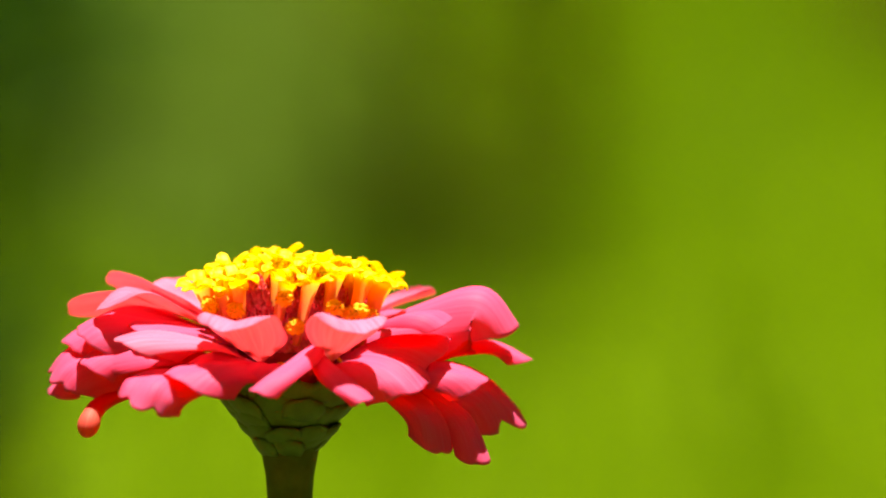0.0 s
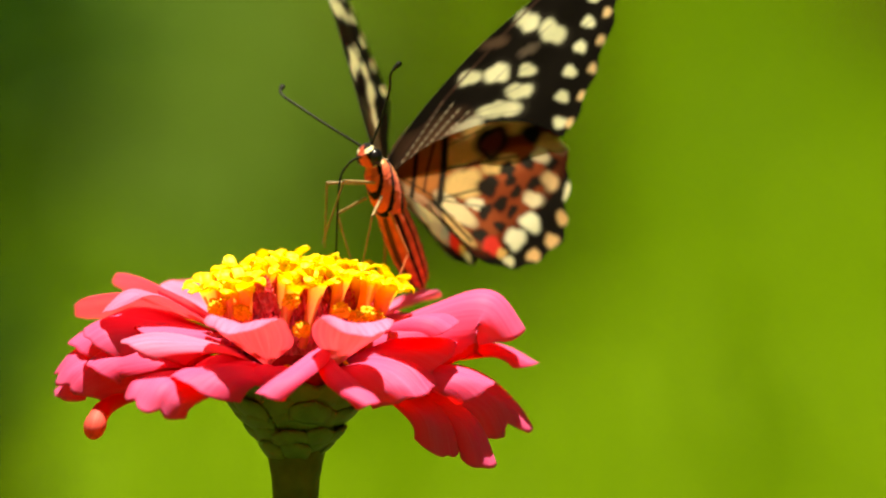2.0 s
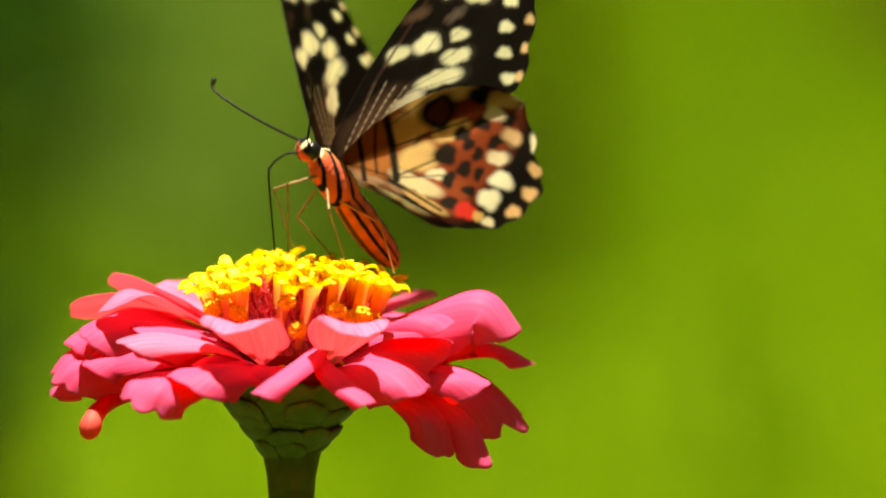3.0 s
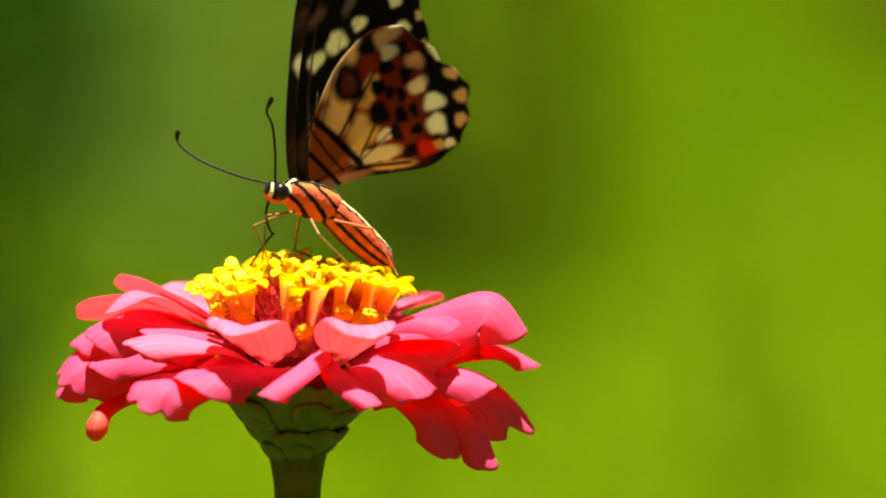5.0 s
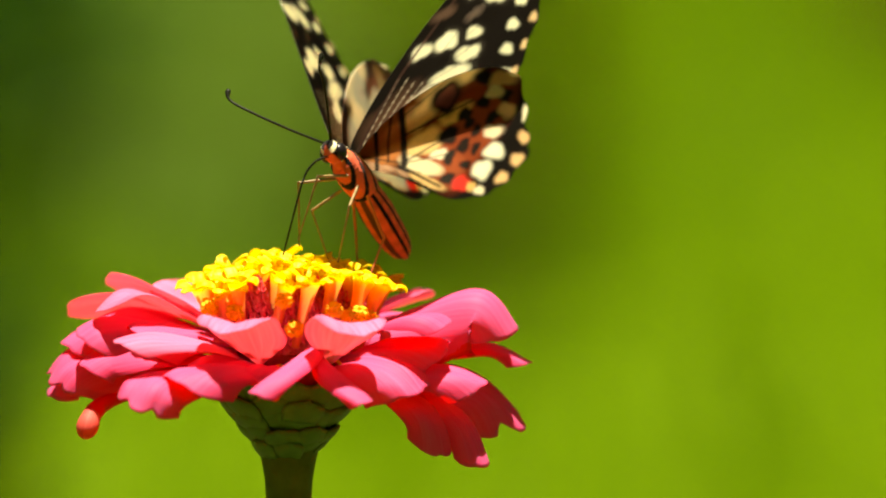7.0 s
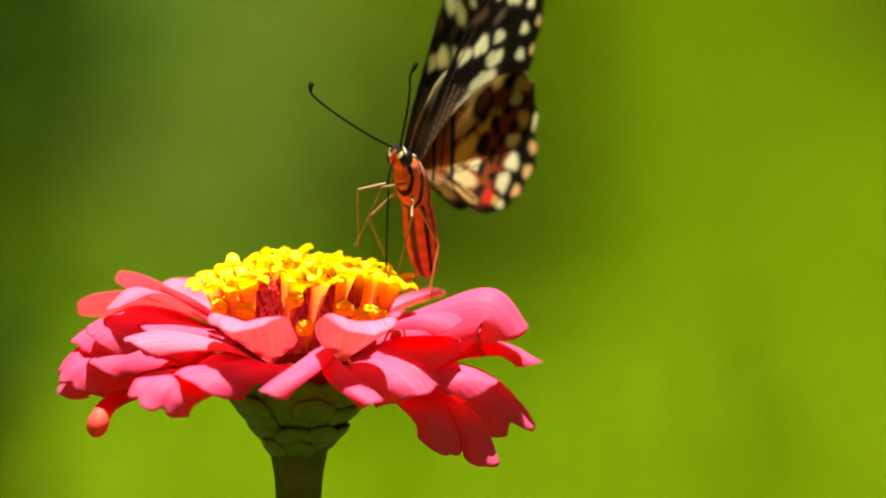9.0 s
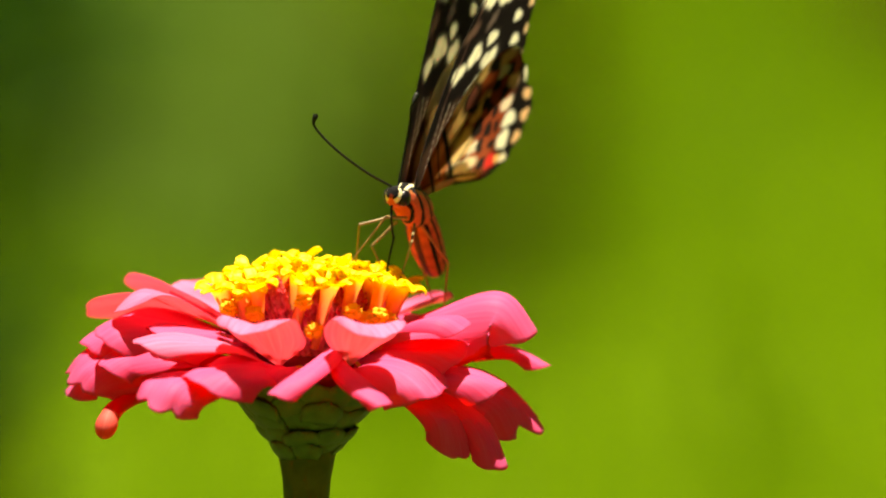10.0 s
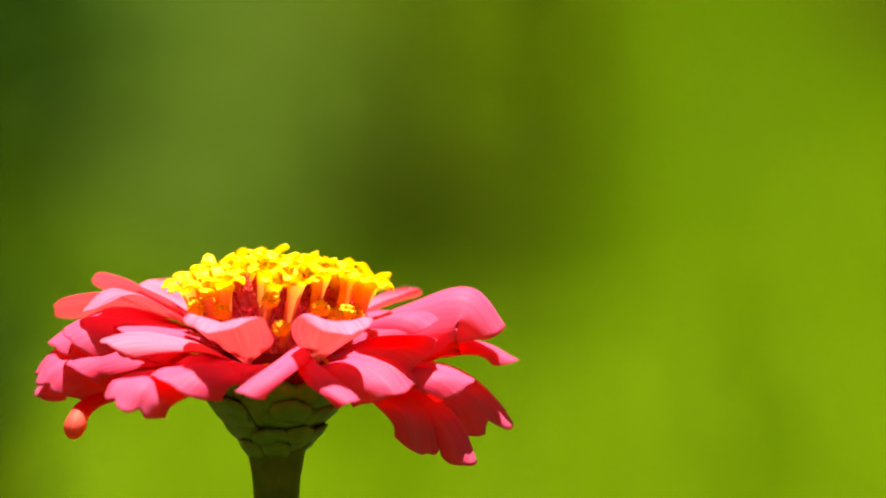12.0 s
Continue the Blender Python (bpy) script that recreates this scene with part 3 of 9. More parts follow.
TAN, AMBER, RUST, RED, PALE = (0.90, 0.50, 0.17), (0.90, 0.46, 0.10), (0.25, 0.022, 0.004), (0.80, 0.025, 0.015), (0.97, 0.94, 0.56)
MAROON = (0.10, 0.015, 0.012)


class Dye:
    """Lays soft-edged spots and lines of pigment on points of a wing sheet (12 units to the mm, u back along the wing, v down)."""

    def __init__(self, u, v, base):
        self.u, self.v = u, v
        self.c = np.tile(np.array(base, float), (len(u), 1))

    def lay(self, mask, colour):
        self.c += mask[:, None] * (np.array(colour) - self.c)

    def spot(self, u, v, ru, rv, turn, colour, soft=0.22):
        w = radians(turn)
        a = (self.u - u) * math.cos(w) + (self.v - v) * math.sin(w)
        b = (self.v - v) * math.cos(w) - (self.u - u) * math.sin(w)
        wob = 1 + 0.10 * np.sin(3 * np.arctan2(b, a) + u) + 0.05 * np.sin(5 * np.arctan2(b, a) + v)
        r = ((np.abs(a / ru)) ** 2.5 + (np.abs(b / rv)) ** 2.5) ** 0.4 / wob
        self.lay(np.clip((1 + soft - r) / (2 * soft), 0, 1), colour)

    def line(self, width, colour, *pts, soft=2.0):
        best = np.full(len(self.u), 1e9)
        for (x0, y0), (x1, y1) in zip(pts[:-1], pts[1:]):
            dx, dy = x1 - x0, y1 - y0
            f = np.clip(((self.u - x0) * dx + (self.v - y0) * dy) / (dx * dx + dy * dy), 0, 1)
            best = np.minimum(best, np.hypot(self.u - x0 - f * dx, self.v - y0 - f * dy))
        self.lay(np.clip((width / 2 + soft - best) / (2 * soft), 0, 1), colour)


def forewing_dye(d, under):
    big = 0.9 if under else 1.16
    tone = (0.94, 0.91, 0.50) if under else PALE
    for p in ((95, -193, 23, 13, -20), (150, -210, 27, 18, -18), (208, -225, 17, 12, -12), (203, -184, 28, 15, -14), (180, -313, 26, 17, 15), (235, -302, 29, 19, 20),
              (222, -395, 26, 14, -30), (272, -405, 20, 12, -30), (246, -452, 15, 8, -45), (290, -462, 12, 8, -35)):
        d.spot(p[0], p[1], p[2] * big, p[3] * big, p[4], tone)
    d.spot(176, -146, 46 * big, 15 * big, -16, tone)
    d.spot(116, -100, 36, 14, -36, (0.66, 0.60, 0.36) if under else PALE)
    for k in range(7):
        f = k / 6
        d.spot(305 - 30 * math.sin(min(1, f * 3) * 1.57) + 28 * math.sin(f * 2.6), -140 - 288 * f, 13, 10, 10, tone)
        d.spot(326 + 24 * math.sin(f * 2.9) - 20 * f, -142 - 320 * f, 8, 9, 0, TAN if under else CREAM)
    # a rusty root with dashed pale strokes
    if under:
        d.spot(52, -62, 62, 30, -48, (0.13, 0.05, 0.022), 0.5)
    for k in range(5):
        for q in range(9):
            f = (q + 0.3 * (k % 2)) / 9
            x, y = 8 + 13 * k + (52 + 6 * k) * f, -24 - 5 * k - (128 - 10 * k) * f
            d.spot(x, y, 1.6, 4.2, 25, (0.50, 0.38, 0.22) if under else (0.42, 0.38, 0.22), 0.5)
    if under:
        d.line(5, BROWN, (-5, -10), (60, -150), (150, -300), (230, -420))
        d.spot(130, -265, 22, 8, -25, (0.22, 0.10, 0.05), 0.5)
        d.spot(200, -262, 18, 8, -35, (0.24, 0.16, 0.10), 0.5)
    for x, y in ((345, -190), (355, -250), (360, -310), (352, -380), (320, -450)):
        d.line(1.4, BLACK, (90, -110), (x, y), soft=1.0)


def hindwing_dye(d, under):
    if under:
        d.spot(212, -92, 84, 112, 8, RUST, 0.16)
        d.spot(34, -40, 80, 66, -30, (0.42, 0.08, 0.010), 0.25)
        d.spot(120, -168, 62, 24, -33, TAN)
        d.spot(96, -96, 40, 26, -48, (0.90, 0.50, 0.16))
        d.spot(172, -112, 34, 16, -42, AMBER)
        d.spot(137, -50, 38, 25, -30, (0.92, 0.52, 0.12))
        d.spot(181, -31, 19, 10, -10, CREAM)
        d.spot(156, -3, 52, 13, 6, (0.95, 0.76, 0.34))
        d.spot(178, 24, 46, 8, 12, AMBER)
        d.spot(240, -195, 34, 14, -10, TAN)
        d.spot(60, 18, 70, 10, 3, (0.55, 0.24, 0.10))
        d.spot(138, -140, 32, 35, 15, BLACK)
        d.spot(139, -140, 17, 21, 15, MAROON)
        d.line(15, BLACK, (38, -116), (80, -55), (112, 0))
        d.line(10, BLACK, (12, -55), (38, -12), (56, 20))
        d.line(6, BLACK, (28, -100), (52, -38), (72, 0))
        for w, *pts in ((3, (0, 0), (108, -2), (210, -38)), (5, (106, -2), (182, -68)), (5, (84, -55), (200, -145)), (6, (100, 4), (215, 30)), (2, (60, -90), (130, -185))):
            d.line(w, BLACK, *pts)
        for p in ((182, -70, 22, 21, 0), (196, -115, 17, 14, 0), (226, -145, 17, 14, 0), (226, -55, 14, 16, 0), (206, -28, 12, 17, 0), (216, -100, 12, 12, 0), (200, -190, 20, 14, 0),
                  (226, 12, 20, 12, 0), (240, -88, 10, 14, 0), (262, -120, 12, 18, 30), (268, -165, 16, 14, 0), (255, -55, 9, 14, 0), (250, -20, 14, 9, 0)):
            d.spot(*p[:4], p[4], BLACK)
        d.spot(288, -136, 20, 14, 20, (0.72, 0.36, 0.12))
        d.spot(280, -93, 22, 13, -12, (0.92, 0.70, 0.36))
        d.spot(240, -168, 19, 13, 0, CREAM)
    else:
        d.spot(110, -70, 90, 44, -55, PALE)
        d.spot(120, -160, 66, 26, -33, PALE)
        d.spot(140, -52, 60, 38, -12, PALE)
        d.spot(175, 8, 70, 20, 10, PALE)
        d.spot(215, -92, 60, 90, 8, (0.20, 0.10, 0.05), 0.2)
        d.spot(170, -20, 70, 26, 0, PALE)
        d.spot(190, -120, 40, 24, -50, PALE)
        d.spot(290, -140, 18, 12, 20, PALE)
        d.spot(276, -92, 18, 12, -12, PALE)
    d.spot(302, -56, 23, 15, 5, PALE)
    d.spot(294, -16, 21, 18, 5, PALE)
    d.spot(259, 17, 21, 14, 10, RED)
    d.spot(286, 20, 10, 9, 0, (0.82, 0.45, 0.10))
    for p in ((335, -140, 9, 17, -25), (356, -92, 15, 10, 20), (362, -48, 14, 12, 0), (346, -8, 14, 11, -15), (308, 24, 12, 8, 0), (312, -182, 9, 16, -40), (280, -212, 22, 8, -10)):
        d.spot(*p, CREAM if p[0] < 345 else TAN)


def wing_mesh(name, outline, root, dye, side, camber):
    """A wing of two sheets, upper and under, each with its own pigment; outline and root on the wing sheet."""
    nu, nv = 100, 240
    closed = curve_points([(*p, 0) for p in outline], nv)
    tilt = radians(25)
    us, vs = [], []
    for i in range(nu):
        f = i / (nu - 1)
        for j, q in enumerate(closed):
            g = f * (1 + 0.012 * math.sin(j * 2 * math.pi / 15) * max(0, f - 0.8) * 5 * (1 if 0.3 < j / nv < 0.86 else 0))
            us.append(root[0] + g * (q.x - root[0]))
            vs.append(root[1] + g * (q.y - root[1]))
    u, v = np.array(us), np.array(vs)
    right, rise = u / 12, -v / 12
    x = -math.cos(tilt) * right + math.sin(tilt) * rise
    s = math.sin(tilt) * right + math.cos(tilt) * rise
    z = camber * (s / 30) * (1 - s / 45) + 0.10 * np.sin(x * 0.8) * np.clip(s / 20, 0, 1)
    top, low = Dye(u, v, BLACK), Dye(u, v, BLACK)
    dye(top, False)
    dye(low, True)
    a = np.c_[x, side * s, z + 0.05] * MM
    b = np.c_[x, side * s, z - 0.05] * MM
    n = nu * nv
    faces = grid_faces(nu, nv, 0, flip=side > 0) + grid_faces(nu, nv, n, flip=side < 0)
    e = (nu - 1) * nv
    faces += [(e + j, e + j + 1, n + e + j + 1, n + e + j) for j in range(nv - 1)]
    half = (nu - 1) * (nv - 1)
    slots = [0] * half + [1] * half + [0] * (nv - 1)
    return mesh_of(name, np.r_[a, b], faces, [WING, WING_BELOW], slots, pigment=np.r_[top.c, low.c])


FORE = [(-6, 4), (-22, -20), (6, -95), (48, -172), (105, -262), (170, -345), (232, -420), (286, -492), (312, -498), (330, -470), (348, -405), (352, -335), (348, -255), (342, -190), (330, -128), (292, -104), (200, -70), (90, -22), (10, 8), (-6, 4)]
HIND = [(2, 2), (2, -18), (28, -75), (80, -140), (140, -186), (222, -214), (282, -200), (328, -148), (356, -104), (380, -70), (372, -24), (346, 16), (310, 38), (250, 50), (205, 42), (140, 28), (60, 22), (15, 18), (2, 2)]
wings = {}
for side in (1, -1):
    for name, outline, root, dye in (("forewing", FORE, (0, 0), forewing_dye), ("hindwing", HIND, (10, 4), hindwing_dye)):
        ob = part(name, wing_mesh(name, outline, root, dye, side, 1.4 if name == "forewing" else 1.0), butterfly, "black wing with cream spots" if name == "forewing" else "wing with cream, orange and red marks")
        wings[name, side] = ob


def body_mesh(name, line, widths, heights, paint, sides=72, steps=90):
    """A body section along a line in the x-z plane; paint(f, w) gives the colour at f along it and the angle w from the back."""
    ctr = curve_points([(a, 0, b) for a, b in line], steps)
    fs = np.linspace(0, 1, len(widths))
    verts, cols = [], []
    for i, q in enumerate(ctr):
        f = i / (steps - 1)
        d = (ctr[min(i + 1, steps - 1)] - ctr[max(i - 1, 0)]).normalized()
        n = Vector((-d.z, 0, d.x))
        if n.z < 0:
            n = -n
        w, h = np.interp(f, fs, widths), np.interp(f, fs, heights)
        for k in range(sides):
            a = 2 * math.pi * k / sides
            p = q + Vector((0, w * math.sin(a), 0)) + n * h * math.cos(a)
            p += Vector(noise.noise_vector(p * 1.7)) * 0.08
            verts.append(p * MM)
            cols.append(paint(f, abs(a if a < math.pi else a - 2 * math.pi), p))
    faces = grid_faces(steps, sides, 0, True) + [tuple(range(sides))[::-1], tuple(range(len(verts) - sides, len(verts)))]
    return mesh_of(name, verts, faces, [FUR], pigment=np.array(cols))


FLAME = (0.72, 0.12, 0.052)
IVORY = (0.80, 0.74, 0.42)


def thorax_paint(f, w, p):
    if f < 0.10 and 0.5 < w < 1.7:
        return IVORY
    if w < 0.30:
        return BLACK
    if w < 0.56:
        return IVORY
    if w < 0.84:
        return BLACK
    s = 0.62 * p.x - 0.78 * p.z + 0.04 * math.sin(3 * p.x)
    for at, half in ((-1.4, 0.30), (0.7, 0.34), (2.6, 0.26)):
        if abs(s - at) < half:
            return BLACK
    return FLAME if w > 1.2 else (0.66, 0.21, 0.06)


def abdomen_paint(f, w, p):
    ragged = 0.03 * math.sin(60 * f) + 0.03 * math.sin(37 * f)
    if w < 0.10:
        return BLACK
    if w < 0.74 + ragged and f > 0.12:
        return IVORY
    if w < 1.04 + ragged:
        return BLACK
    if abs(w - 1.72) < 0.08 and f < 0.9:
        return BLACK
    if abs(w - 2.28) < 0.10 and f < 0.93:
        return BLACK
    if w > 2.95:
        return (0.10, 0.03, 0.015)
    return tuple(c * (0.92 + 0.12 * math.sin(f * 50)) for c in FLAME)


def head_paint(f, w, p):
    if w > 2.45:
        return FLAME
    for at, half in ((1.75, 0.26), (-1.35, 0.28)):
        if abs(p.x + 0.2 * p.z - at) < half and w > 0.5:
            return IVORY
    return BLACK


thorax = part("thorax", body_mesh("thorax", [(4.6, 0.4), (3.0, 0.5), (0, 0), (-3.0, -0.5), (-4.4, -0.8)], [1.0, 1.9, 2.3, 2.3, 2.2, 1.9], [1.2, 2.2, 2.8, 2.9, 2.6, 2.1], thorax_paint), butterfly, "orange furry thorax with black stripes")
abdomen = part("abdomen", body_mesh("abdomen", [(1.2, 0.1), (-3, 0.0), (-8, -0.2), (-12, -0.1), (-14.2, 0.0)], [1.6, 2.3, 2.6, 2.5, 2.2, 1.6, 0.5], [1.8, 2.3, 2.5, 2.4, 2.1, 1.5, 0.5], abdomen_paint), butterfly, "flame orange abdomen with black lines")
head = part("head", body_mesh("head", [(-1.6, 0), (0, 0.1), (1.5, 0.1), (2.3, 0)], [0.9, 1.35, 1.45, 1.2, 0.5], [0.9, 1.5, 1.6, 1.35, 0.5], head_paint, 32, 30), butterfly, "head banded black and ivory", pose(5.6 * MM, 0, 0.2 * MM))


def ball(name, radius, mat):
    bm = bmesh.new()
    bmesh.ops.create_uvsphere(bm, u_segments=24, v_segments=16, radius=radius * MM)
    for v in bm.verts:
        v.co.y *= 0.72
    me = bpy.data.meshes.new(name)
    bm.to_mesh(me)
    bm.free()
    me.materials.append(mat)
    smooth(me)
    return me


eye_me = ball("eye", 1.25, EYE)
legs = {}
antennas = []
for side in (1, -1):
    part("eye", eye_me, head, m=pose(0.1 * MM, side * 1.2 * MM, 0.15 * MM))
    tip = Vector((8.0, 5.1, 11.2)) if side > 0 else Vector((12.4, -12.0, 6.1))
    foot = Vector((1.1, 0.5 * side, 1.2))
    sag = Vector((-0.5, 0, 0.7)) if side > 0 else Vector((0.5, 0.8, -1.1))
    line = curve_points([foot, foot + (tip - foot) * 0.35 + sag * 0.9, foot + (tip - foot) * 0.7 + sag, foot + (tip - foot) * 0.93, tip + Vector((-0.5, 0.5, 1.5))], 30)
    v, f = tube([q * MM for q in line], [(0.19 + 0.24 * min(1, max(0, i / 29 - 0.78) * 6)) * MM for i in range(29)] + [0.2 * MM], 9)
    antennas.append(part("antenna", mesh_of("antenna", v, f, [HORN]), head, "thin black clubbed antenna"))
    for name, hip, knee, foot, mat in (("front_leg", (3.0, 1.0, -2.3), (5.2, 1.4, 1.2), (8.2, 1.6, -8.5), SHIN), ("middle_leg", (0.6, 1.4, -2.8), (4.2, 2.8, -1.6), (3.6, 3.6, -10.5), SHIN), ("hind_leg", (-2.4, 1.2, -2.6), (-4.6, 3.0, -4.2), (-5.0, 3.4, -12.0), SHIN_RED)):
        a = Vector((0, 0, 0))
        k, e = Vector((knee[0], side * knee[1], knee[2])), Vector((foot[0], side * foot[1], foot[2]))
        line = curve_points([a, k * 0.9, k, k + (e - k) * 0.12, k + (e - k) * 0.6, e], 26)
        v, f = tube([q * MM for q in line], [(0.24 - 0.13 * i / 25) * MM for i in range(26)], 8)
        legs[name, side] = (part("leg", mesh_of("leg", v, f, [mat]), butterfly, "thin jointed leg"), (hip[0] * MM, side * hip[1] * MM, hip[2] * MM))
line = curve_points([(0, 0, 0), (1.6, 0, 0.5), (3.6, 0, 0.2), (5.0, 0, -0.6)], 16)
v, f = tube([q * MM for q in line], [(0.20 - 0.03 * i / 15) * MM for i in range(16)], 8)
proboscis = part("proboscis", mesh_of("proboscis", v, f, [HORN]), butterfly, "thin black proboscis reaching into the florets")
line = curve_points([(-0.15, 0, 0.25), (0, 0, 0), (0.15, 0, -2.0), (0.1, 0, -7.0), (0, 0, -13.5)], 24)
v, f = tube([q * MM for q in line], [(0.18 - 0.05 * i / 23) * MM for i in range(24)], 8)
proboscis_tip = part("proboscis_tip", mesh_of("proboscis_tip", v, f, [HORN]), butterfly)
TONGUE = (7.0 * MM, 0, -1.0 * MM)


